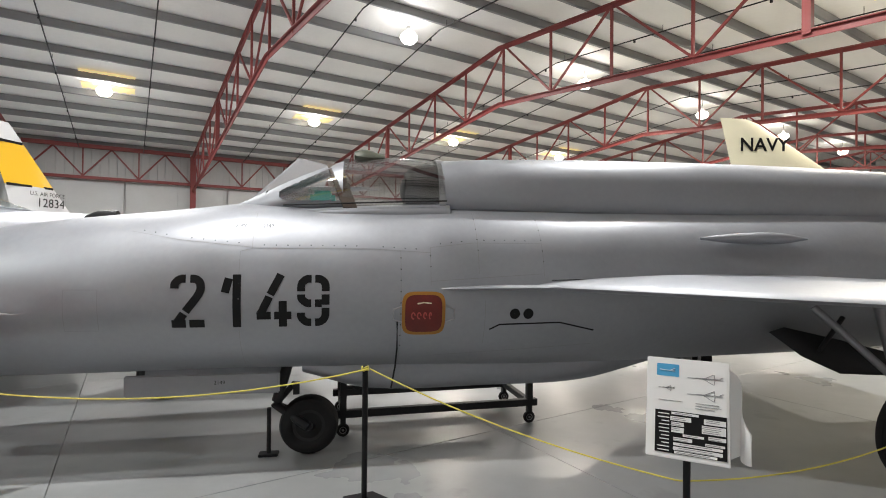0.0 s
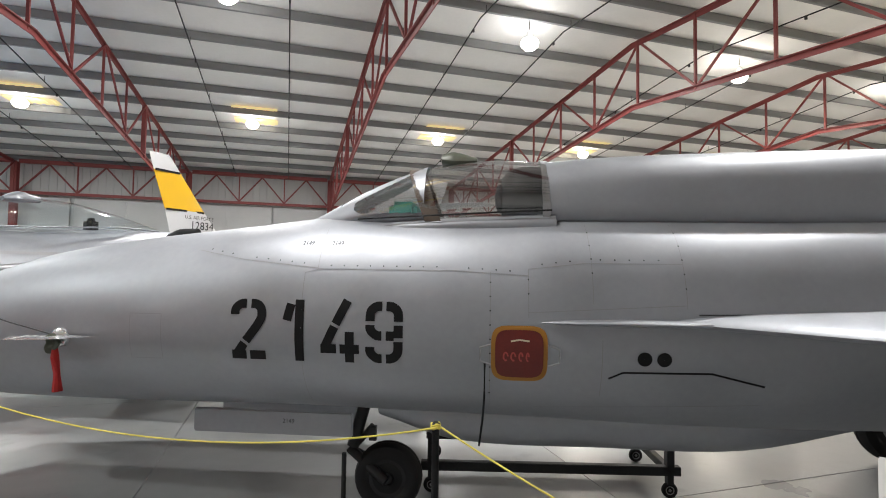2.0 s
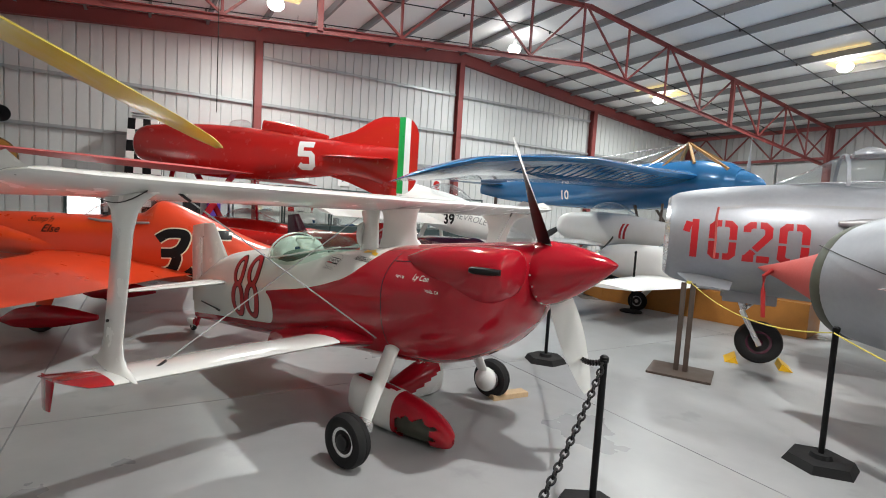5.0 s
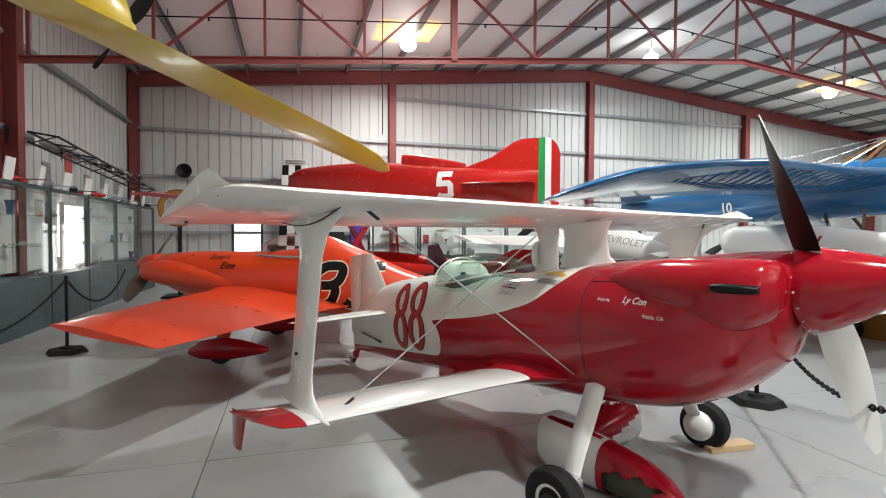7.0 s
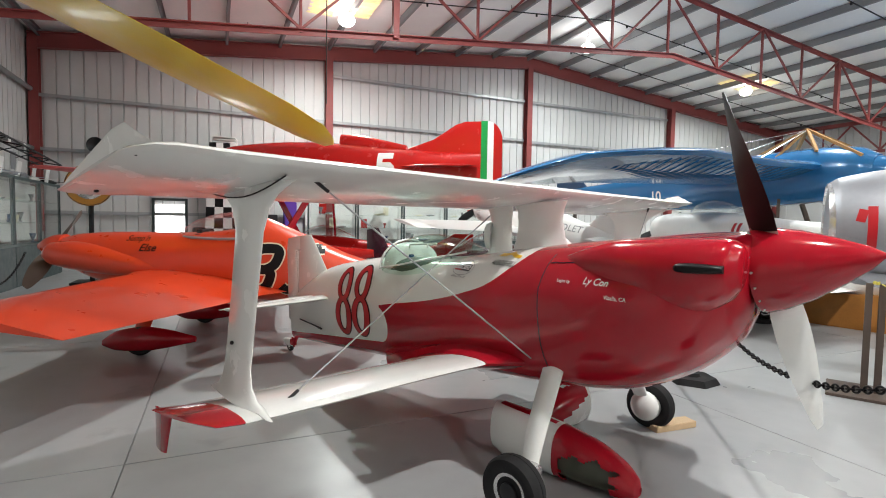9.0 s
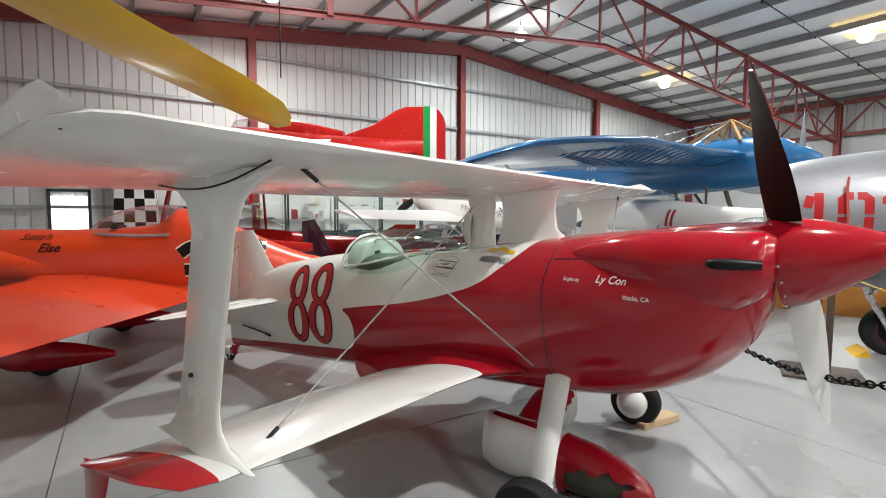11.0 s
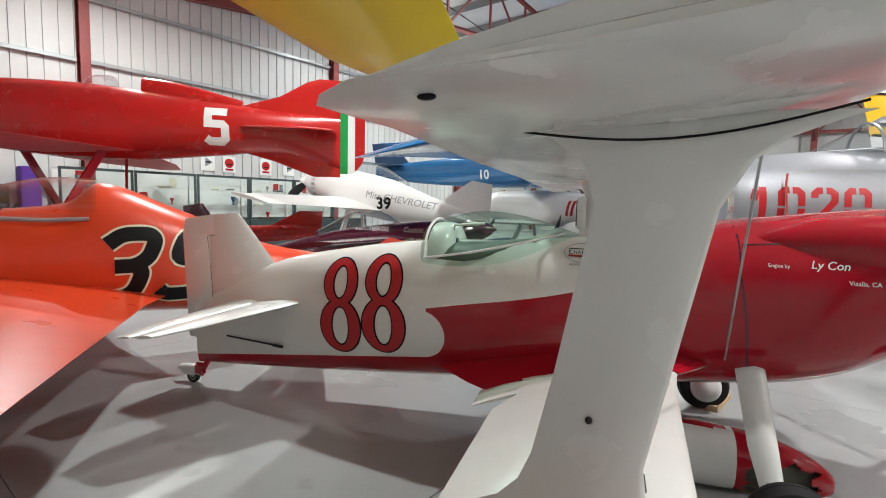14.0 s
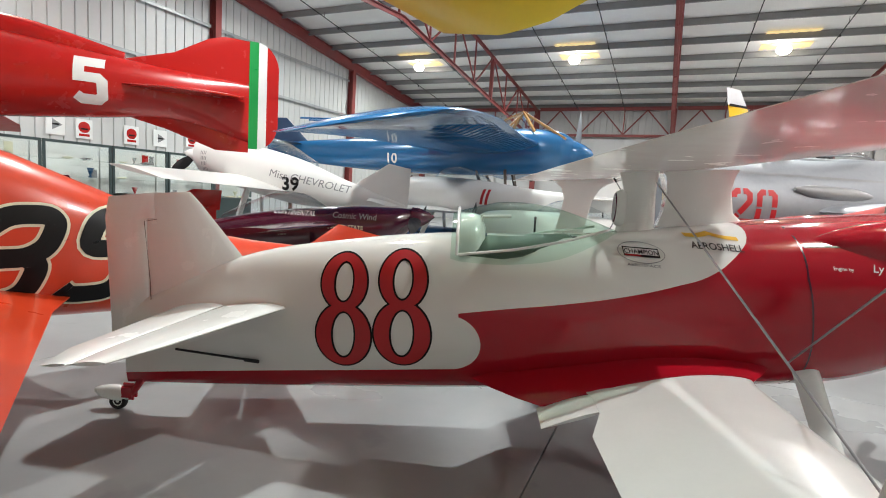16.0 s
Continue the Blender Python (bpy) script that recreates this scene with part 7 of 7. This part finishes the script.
part("post", bm, "black", sign)
bm = bmesh.new()
revolve(bm, [(0.0, 0.19), (0.02, 0.19), (0.035, 0.15), (0.045, 0.03)], "z", (0, 0.03, 0), 28)
part("base", bm, "rubber", sign)
bm = bmesh.new()
box(bm, (0.015, -0.0075, 0.0), (0.345, 0.002, 0.47), tilt)
part("printed_sheet", bm, "paper", sign)
bm = bmesh.new()
box(bm, (-0.095, -0.0095, 0.195), (0.11, 0.002, 0.065), tilt)
head = part("blue_heading", bm, "sky_blue", sign)
bm = bmesh.new()
for x0, x1, z0, z1 in ((-0.135, -0.06, 0.196, 0.192), (-0.08, -0.06, 0.197, 0.206)):
    bar(bm, tilt @ Vector((x0, -0.0112, z0)), tilt @ Vector((x1, -0.0112, z1)), 0.010, 0.002)
part("heading_picture", bm, "paper", head)
bm = bmesh.new()
box(bm, (0.015, -0.0095, -0.125), (0.34, 0.002, 0.215), tilt)
part("text_panel", bm, "black", sign)
random.seed(4)
for cx, cz, w, h in ((-0.01, -0.028, 0.13, 0.012), (-0.03, -0.055, 0.10, 0.022), (0.13, -0.052, 0.10, 0.026), (-0.045, -0.083, 0.06, 0.020), (0.125, -0.092, 0.11, 0.040), (-0.045, -0.112, 0.06, 0.026), (0.03, -0.135, 0.10, 0.012), (0.14, -0.132, 0.08, 0.018), (-0.02, -0.158, 0.09, 0.018), (0.13, -0.165, 0.09, 0.012), (0.05, -0.183, 0.23, 0.014), (0.05, -0.205, 0.23, 0.018), (0.04, -0.224, 0.20, 0.012)):
    bm = bmesh.new()
    box(bm, (cx, -0.0112, cz), (w, 0.002, h), tilt)
    block = part("text_block", bm, "paper", sign)
    for k in range(max(1, int(h / 0.009))):
        bm = bmesh.new()
        box(bm, (cx - 0.01, -0.0128, cz + h / 2 - 0.006 - k * 0.009), (w * random.uniform(0.6, 0.85), 0.002, 0.0028), tilt)
        part("text_line", bm, "grey_print", block)
for k in range(11):
    bm = bmesh.new()
    w = random.uniform(0.035, 0.06)
    box(bm, (-0.085 - w / 2, -0.0112, -0.035 - k * 0.0185), (w, 0.002, 0.005), tilt)
    part("text_line", bm, "paper", sign)
for cx, cz, sc in ((0.085, 0.165, 0.085), (-0.10, 0.100, 0.040), (0.085, 0.080, 0.085)):
    bm = bmesh.new()
    for a, b in (((-1, 0), (1, 0)), ((-0.1, 0), (0.5, 0.32)), ((-0.1, 0), (0.5, -0.32)), ((0.5, 0.32), (0.55, 0)), ((0.5, -0.32), (0.55, 0)), ((0.8, 0.1), (1, 0.2)), ((-0.5, 0.04), (0.9, 0.06))):
        p, q = Vector((cx + a[0] * sc, -0.0105, cz + a[1] * sc)), Vector((cx + b[0] * sc, -0.0105, cz + b[1] * sc))
        bar(bm, tilt @ p, tilt @ q, 0.0022, 0.002)
    part("line_drawing", bm, "grey_print", sign)
for x0, x1, z in ((-0.14, -0.02, 0.035), (0.04, 0.15, 0.035), (0.04, 0.16, 0.022), (0.04, 0.13, 0.009)):
    bm = bmesh.new()
    bar(bm, tilt @ Vector((x0, -0.0105, z)), tilt @ Vector((x1, -0.0105, z)), 0.003, 0.002)
    part("caption_line", bm, "grey_print", sign)
bm = bmesh.new()
rings = []
for k in range(9):
    f = k / 8
    rings.append([bm.verts.new((0.20 + 0.10 * f + 0.02 * math.sin(6 * f), 0.02 + 0.04 * math.sin(3 * f), z + 0.02 * math.sin(5 * f))) for z in (1.12 - 0.30 * f, 0.66)] + [bm.verts.new((0.205 + 0.10 * f + 0.02 * math.sin(6 * f), 0.024 + 0.04 * math.sin(3 * f), z + 0.02 * math.sin(5 * f))) for z in (0.66, 1.12 - 0.30 * f)])
skin(bm, rings)
part("loose_sheet", bm, "paper", sign, "curled clear plastic sheet")

# ---- steel dolly under the jet ----
dolly = thing("steel_dolly", "dark grey steel dolly on castors under the jet", "dolly", pose(3.13, 3.75, 0, 0, 0, -18.5))
for y in (-0.37, 0.37):
    bm = bmesh.new()
    box(bm, (0, y, 0.21), (2.02, 0.06, 0.07), None, 0.004)
    part("side_rail", bm, "dark_steel", dolly)
    for x in (-0.93, 0.93):
        bm = bmesh.new()
        box(bm, (x, y, 0.46), (0.06, 0.06, 0.56), None, 0.004)
        part("upright", bm, "dark_steel", dolly)
        wheel(dolly, (x, y, 0.06), 0.06, 0.04, "silver_dark", "castor")
        bm = bmesh.new()
        box(bm, (x, y, 0.145), (0.05, 0.055, 0.07))
        part("castor_fork", bm, "dark_steel", dolly)
for x in (-0.93, 0.93):
    bm = bmesh.new()
    box(bm, (x, 0, 0.21), (0.055, 0.70, 0.06), None, 0.004)
    part("cross_rail", bm, "dark_steel", dolly)
bm = bmesh.new()
box(bm, (0, 0.1, 0.33), (1.8, 0.03, 0.03))
part("tie_bar", bm, "dark_steel", dolly)


# ---- display cases ----
def display_case(x, y, deg, w, h, base_h, label, back=True):
    t = thing("display_case", label, "cabinet", pose(x, y, 0, 0, 0, deg), "display cases")
    dpt = 0.55
    bm = bmesh.new()
    box(bm, (w / 2, dpt / 2, base_h / 2), (w - 0.01, dpt, base_h), None, 0.006)
    part("plinth", bm, "case_green", t)
    bm = bmesh.new()
    box(bm, (w / 2, 0.03, h - 0.03), (w - 0.01, 0.06, 0.06), None, 0.005)
    part("cornice", bm, "case_green", t)
    bm = bmesh.new()
    box(bm, (w / 2, dpt / 2 + 0.03, h - 0.03), (w - 0.03, dpt - 0.08, 0.008))
    p = part("glass_top", bm, "pane", t)
    p.visible_shadow = False
    for px in (0.03, w - 0.03):
        bm = bmesh.new()
        box(bm, (px, 0.03, (h + base_h) / 2), (0.05, 0.05, h - base_h - 0.1))
        part("stile", bm, "case_green", t)
    if back:
        bm = bmesh.new()
        box(bm, (w / 2, dpt - 0.02, (h + base_h) / 2), (w - 0.02, 0.02, h - base_h - 0.1))
        part("back_panel", bm, "white_flat", t)
    bm = bmesh.new()
    box(bm, (w / 2, 0.012, (h + base_h) / 2), (w - 0.12, 0.006, h - base_h - 0.12))
    p = part("glass_front", bm, "pane", t)
    p.visible_shadow = False
    for k in range(2):
        bm = bmesh.new()
        box(bm, (w / 2, dpt / 2, base_h + (h - base_h) * (k + 1) / 3), (w - 0.12, dpt - 0.1, 0.012))
        p = part("shelf", bm, "pane", t)
        p.visible_shadow = False
    random.seed(int(abs(x * 13 + y * 7)))
    for k in range(7):
        lv = base_h + (h - base_h) * random.randint(0, 2) / 3 + 0.012
        cx, s = random.uniform(0.2, w - 0.2), random.uniform(0.05, 0.11)
        bm = bmesh.new()
        if k % 3 == 0:
            hull(bm, [(-2 * s, 0.01, 0.02, 0.03, 2, 0.5), (-s, 0.3 * s, 0.0, 0.6 * s, 2, 0.5), (s, 0.35 * s, 0.0, 0.7 * s, 2, 0.5), (2 * s, 0.01, 0.03, 0.05, 2, 0.5)], 12, 2)
            wing(bm, [((0.3 * s, -2 * s, 0.3 * s), (-0.4 * s, -2 * s, 0.3 * s), 0.01), ((0.3 * s, 2 * s, 0.3 * s), (-0.4 * s, 2 * s, 0.3 * s), 0.01)], 0)
            nm, lab, cat = "model_aeroplane", "small model aeroplane on a case shelf", "model"
        elif k % 3 == 1:
            box(bm, (0, 0, 1.6 * s), (2.2 * s, 0.012, 3.2 * s), None, 0.003)
            nm, lab, cat = "photo_card", "framed photo standing in the display case", "picture"
        else:
            revolve(bm, [(0, 0.5 * s), (0.2 * s, 0.5 * s), (0.5 * s, 0.15 * s), (1.4 * s, 0.5 * s), (2.4 * s, 0.8 * s), (2.45 * s, 0.7 * s)], "z", (0, 0, 0), 16)
            nm, lab, cat = "trophy_cup", "small metal trophy cup on a case shelf", "trophy"
        o = part(nm, bm, random.choice(["red_light", "silver_bright", "grey_print", "blue_dark", "cream"]))
        o.matrix_world = pose(x, y, 0, 0, 0, deg) @ Matrix.Translation((cx, 0.26, lv)) @ Matrix.Rotation(random.uniform(-0.5, 0.5), 4, "Z")
        tagged(o, lab, cat, "display case exhibits")


for k in range(5):
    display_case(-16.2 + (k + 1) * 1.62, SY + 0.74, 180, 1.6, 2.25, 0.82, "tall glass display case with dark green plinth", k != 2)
for k in range(6):
    display_case(WX + 0.75, 2.0 + k * 1.55, 90, 1.53, 2.05, 0.80, "glass display case against the gable wall")


# ---- along the gable wall ----
def pylon(x, y, h):
    t = thing("checkered_pylon", "black and white checkered racing pylon", "pylon", pose(x, y, 0, 0, 0, -8))
    n = 12
    bm = bmesh.new()
    for k in range(n):
        for j in range(4):
            w0, w1 = 0.52 - 0.014 * k, 0.52 - 0.014 * (k + 1)
            z0, z1 = h * k / n, h * (k + 1) / n
            for face in range(4):
                m = Matrix.Rotation(face * math.pi / 2, 4, "Z")
                vs = [m @ Vector(p) for p in ((w0, -w0 + j * w0 / 2, z0), (w0, -w0 + (j + 1) * w0 / 2, z0), (w1, -w1 + (j + 1) * w1 / 2, z1), (w1, -w1 + j * w1 / 2, z1))]
                f = bm.faces.new([bm.verts.new(v) for v in vs])
                f.material_index = (k + j + face) % 2
    bmesh.ops.remove_doubles(bm, verts=bm.verts, dist=0.001)
    part("cone", bm, ["white_flat", "black"], t, smooth=False)
    bm = bmesh.new()
    for k in range(3):
        box(bm, (0, 0, h + 0.03 + k * 0.07), (0.6, 0.6, 0.02))
    box(bm, (0, 0, h + 0.1), (0.05, 0.05, 0.25))
    part("top_slats", bm, "white_flat", t)


pylon(-15.9, -0.3, 3.55)
random.seed(9)
for y, z, w, h, mt in ((6.4, 2.42, 0.40, 0.48, "red_light"), (5.75, 2.45, 0.42, 0.5, "grey_print"), (7.62, 2.42, 0.42, 0.5, "red_light"), (8.47, 2.44, 0.42, 0.47, "grey_print"), (9.52, 2.5, 0.42, 0.42, "red_light"), (4.3, 2.5, 0.42, 0.5, "grey_print")):
    t = thing("wall_poster", "small white poster with a printed emblem", "poster", Matrix.Translation((WX + 0.03, y, z)), "wall posters")
    bm = bmesh.new()
    box(bm, (0, 0, 0), (0.012, w, h), None, 0.002)
    part("sheet", bm, "paper", t)
    bm = bmesh.new()
    if mt == "grey_print":
        bmesh.ops.create_cone(bm, cap_ends=True, segments=3, radius1=0.15, radius2=0.15, depth=0.004, matrix=Matrix.Translation((0.009, 0, 0.0)) @ Matrix.Rotation(radians(90), 4, "Y"))
    else:
        bmesh.ops.create_cone(bm, cap_ends=True, segments=20, radius1=0.14, radius2=0.14, depth=0.004, matrix=Matrix.Translation((0.009, 0, 0.04)) @ Matrix.Rotation(radians(90), 4, "Y"))
        box(bm, (0.009, 0, -0.15), (0.004, 0.25, 0.06))
    part("emblem", bm, mt, t)
    bm = bmesh.new()
    box(bm, (0.012, 0, 0.0), (0.004, 0.16, 0.04))
    part("emblem_bar", bm, "black", t)

door = thing("bright_doorway", "white-lit doorway in the gable wall", "door", Matrix.Translation((WX + 0.08, -1.75, 0)), "", "structure")
bm = bmesh.new()
box(bm, (0, 0, 0.95), (0.02, 0.75, 1.75))
part("lit_opening", bm, "daylight", door)
bm = bmesh.new()
for y in (-0.42, 0.42):
    box(bm, (0.02, y, 1.0), (0.08, 0.07, 2.0))
box(bm, (0.02, 0, 1.98), (0.08, 0.9, 0.07))
part("door_frame", bm, "case_green", door)
t = thing("loudspeaker", "small black horn loudspeaker on a wall bracket", "speaker", Matrix.Translation((WX + 0.25, -3.45, 3.36)))
bm = bmesh.new()
revolve(bm, [(-0.2, 0.05), (-0.05, 0.06), (0.1, 0.13), (0.17, 0.21), (0.18, 0.2), (0.05, 0.08), (0.0, 0.01)], "x", (0, 0, 0), 24)
part("horn", bm, "dark_steel", t)
lampy = thing("search_lamp", "large round lamp with yellow rim on a black stand", "lamp", Matrix.Translation((-13.2, -3.0, 0)))
bm = bmesh.new()
revolve(bm, [(-0.25, 0.12), (-0.12, 0.34), (0.0, 0.42), (0.06, 0.44), (0.09, 0.42), (0.05, 0.40)], "x", (0, 0, 2.12), 36)
part("bowl", bm, "dark_steel", lampy)
bm = bmesh.new()
revolve(bm, [(0.05, 0.395), (0.04, 0.43), (0.075, 0.437), (0.085, 0.40)], "x", (0, 0, 2.12), 36)
part("rim", bm, "ochre", lampy, "dull brass rim")
bm = bmesh.new()
revolve(bm, [(0.05, 0.40), (0.10, 0.25), (0.12, 0.0)], "x", (0, 0, 2.12), 32)
part("lens", bm, "silver_bright", lampy, "clear ribbed lens")
bm = bmesh.new()
bar(bm, (-0.1, 0, 1.75), (-0.1, 0, 0.0), 0.05, None, 14)
box(bm, (-0.1, 0, 0.03), (0.7, 0.7, 0.06), None, 0.01)
part("stand", bm, "black", lampy)
for y, z, w, h, mt in ((-0.9, 0.6, 0.5, 1.2, "case_green"), (0.9, 0.8, 0.45, 1.6, "dark_steel"), (1.5, 1.0, 0.35, 2.0, "purple")):
    bm = bmesh.new()
    box(bm, (0, 0, h / 2), (0.4, w, h), None, 0.02)
    o = part("storage_box" if mt != "purple" else "draped_banner", bm, mt)
    o.matrix_world = Matrix.Translation((WX + 0.6, y, 0))
    tagged(o, "dark upright storage box against the wall" if mt != "purple" else "purple cloth draped over a stand", "box" if mt != "purple" else "banner")

# models, pennants and frames above the side cases
random.seed(12)
for k in range(32):
    x = -16.2 + k * 0.25
    bm = bmesh.new()
    kind = k % 4
    if kind == 0:
        hull(bm, [(-0.32, 0.01, -0.02, 0.02, 2, 0.5), (-0.1, 0.05, -0.06, 0.06, 2, 0.5), (0.22, 0.06, -0.07, 0.07, 2, 0.5), (0.34, 0.01, -0.02, 0.02, 2, 0.5)], 14, 3)
        wing(bm, [((0.12, -0.42, 0.0), (-0.08, -0.42, 0.0), 0.015), ((0.12, 0.42, 0.0), (-0.08, 0.42, 0.0), 0.015)], 0)
        o = part("model_aeroplane", bm, random.choice(["red_light", "silver", "white_flat", "black"]))
        o.matrix_world = pose(x, SY + 0.48, 2.322, 0, 0, random.uniform(-40, 40))
        tagged(o, "model aeroplane on top of the display cases", "model", "models on the cases")
    elif kind == 1:
        box(bm, (0, 0, 0.19), (0.26, 0.02, 0.38), None, 0.006)
        o = part("framed_picture", bm, "paper")
        o.matrix_world = pose(x, SY + 0.50, 2.25, -8, 0, random.uniform(-8, 8))
        tagged(o, "framed white picture leaning above the cases", "picture", "pictures above the cases")
    elif kind == 2:
        v = [bm.verts.new(p) for p in ((-0.09, 0, 0), (0.09, 0, 0), (0, 0, -0.3), (-0.09, 0.006, 0), (0.09, 0.006, 0), (0, 0.006, -0.3))]
        for f in ((0, 1, 2), (3, 5, 4), (0, 3, 4, 1), (1, 4, 5, 2), (2, 5, 3, 0)):
            bm.faces.new([v[i] for i in f])
        o = part("pennant", bm, random.choice(["red_light", "white_flat", "black"]), smooth=False)
        o.matrix_world = pose(x, SY + 0.165, 3.21, 0, 0, 0)
        tagged(o, "small triangular pennant hung on the wall rail", "pennant", "pennants")
    else:
        box(bm, (0, 0, 0), (0.34, 0.015, 0.42), None, 0.004)
        o = part("wall_notice", bm, random.choice(["paper", "grey_print", "black", "cover"]))
        o.matrix_world = pose(x, SY + 0.009, random.uniform(2.62, 3.0), 0, 0, 0)
        tagged(o, "sheet of racing memorabilia fixed to the wall", "poster", "wall notices")
bm = bmesh.new()
for (a, b) in (((-9.6, SY + 0.5, 3.12), (-15.2, SY + 0.7, 2.72)), ((-9.6, SY + 0.9, 3.06), (-15.2, SY + 1.0, 2.68)), ((-9.6, SY + 0.5, 2.96), (-15.2, SY + 0.7, 2.60))):
    bar(bm, a, b, 0.02, None, 8)
for k in range(8):
    f = k / 7
    a, b = Vector((-9.6, SY + 0.5, 3.12)).lerp(Vector((-15.2, SY + 0.7, 2.72)), f), Vector((-9.6, SY + 0.9, 3.06)).lerp(Vector((-15.2, SY + 1.0, 2.68)), f)
    bar(bm, a, b, 0.015, None, 6)
    bar(bm, b, b + Vector((0, -0.38, -0.12)), 0.010, None, 6)
t = part("glider_frame", bm, "dark_steel")
tagged(t, "dark bare tubular airframe hung over the cases", "airframe")

# ---- floor slabs, last ----
slab_meshes = {}
for i in range(len(xs) - 1):
    for j in range(len(ys) - 1):
        w, h = xs[i + 1] - xs[i] - 0.006, ys[j + 1] - ys[j] - 0.006
        key = (round(w, 3), round(h, 3))
        if key not in slab_meshes:
            bm = bmesh.new()
            c = 0.002
            lo = [bm.verts.new((sx * w / 2, sy * h / 2, -c)) for sx, sy in ((-1, -1), (1, -1), (1, 1), (-1, 1))]
            hi = [bm.verts.new((sx * (w / 2 - c), sy * (h / 2 - c), 0)) for sx, sy in ((-1, -1), (1, -1), (1, 1), (-1, 1))]
            bt = [bm.verts.new((sx * w / 2, sy * h / 2, -0.02)) for sx, sy in ((-1, -1), (1, -1), (1, 1), (-1, 1))]
            bm.faces.new(hi)
            for k in range(4):
                bm.faces.new((lo[k], lo[(k + 1) % 4], hi[(k + 1) % 4], hi[k]))
                bm.faces.new((bt[k], bt[(k + 1) % 4], lo[(k + 1) % 4], lo[k]))
            me = bpy.data.meshes.new("slab")
            bm.to_mesh(me)
            bm.free()
            me.materials.append(M["floor"])
            slab_meshes[key] = me
        o = new("slab", slab_meshes[key])
        o.parent = ground
        o.location = ((xs[i] + xs[i + 1]) / 2, (ys[j] + ys[j + 1]) / 2, 0)


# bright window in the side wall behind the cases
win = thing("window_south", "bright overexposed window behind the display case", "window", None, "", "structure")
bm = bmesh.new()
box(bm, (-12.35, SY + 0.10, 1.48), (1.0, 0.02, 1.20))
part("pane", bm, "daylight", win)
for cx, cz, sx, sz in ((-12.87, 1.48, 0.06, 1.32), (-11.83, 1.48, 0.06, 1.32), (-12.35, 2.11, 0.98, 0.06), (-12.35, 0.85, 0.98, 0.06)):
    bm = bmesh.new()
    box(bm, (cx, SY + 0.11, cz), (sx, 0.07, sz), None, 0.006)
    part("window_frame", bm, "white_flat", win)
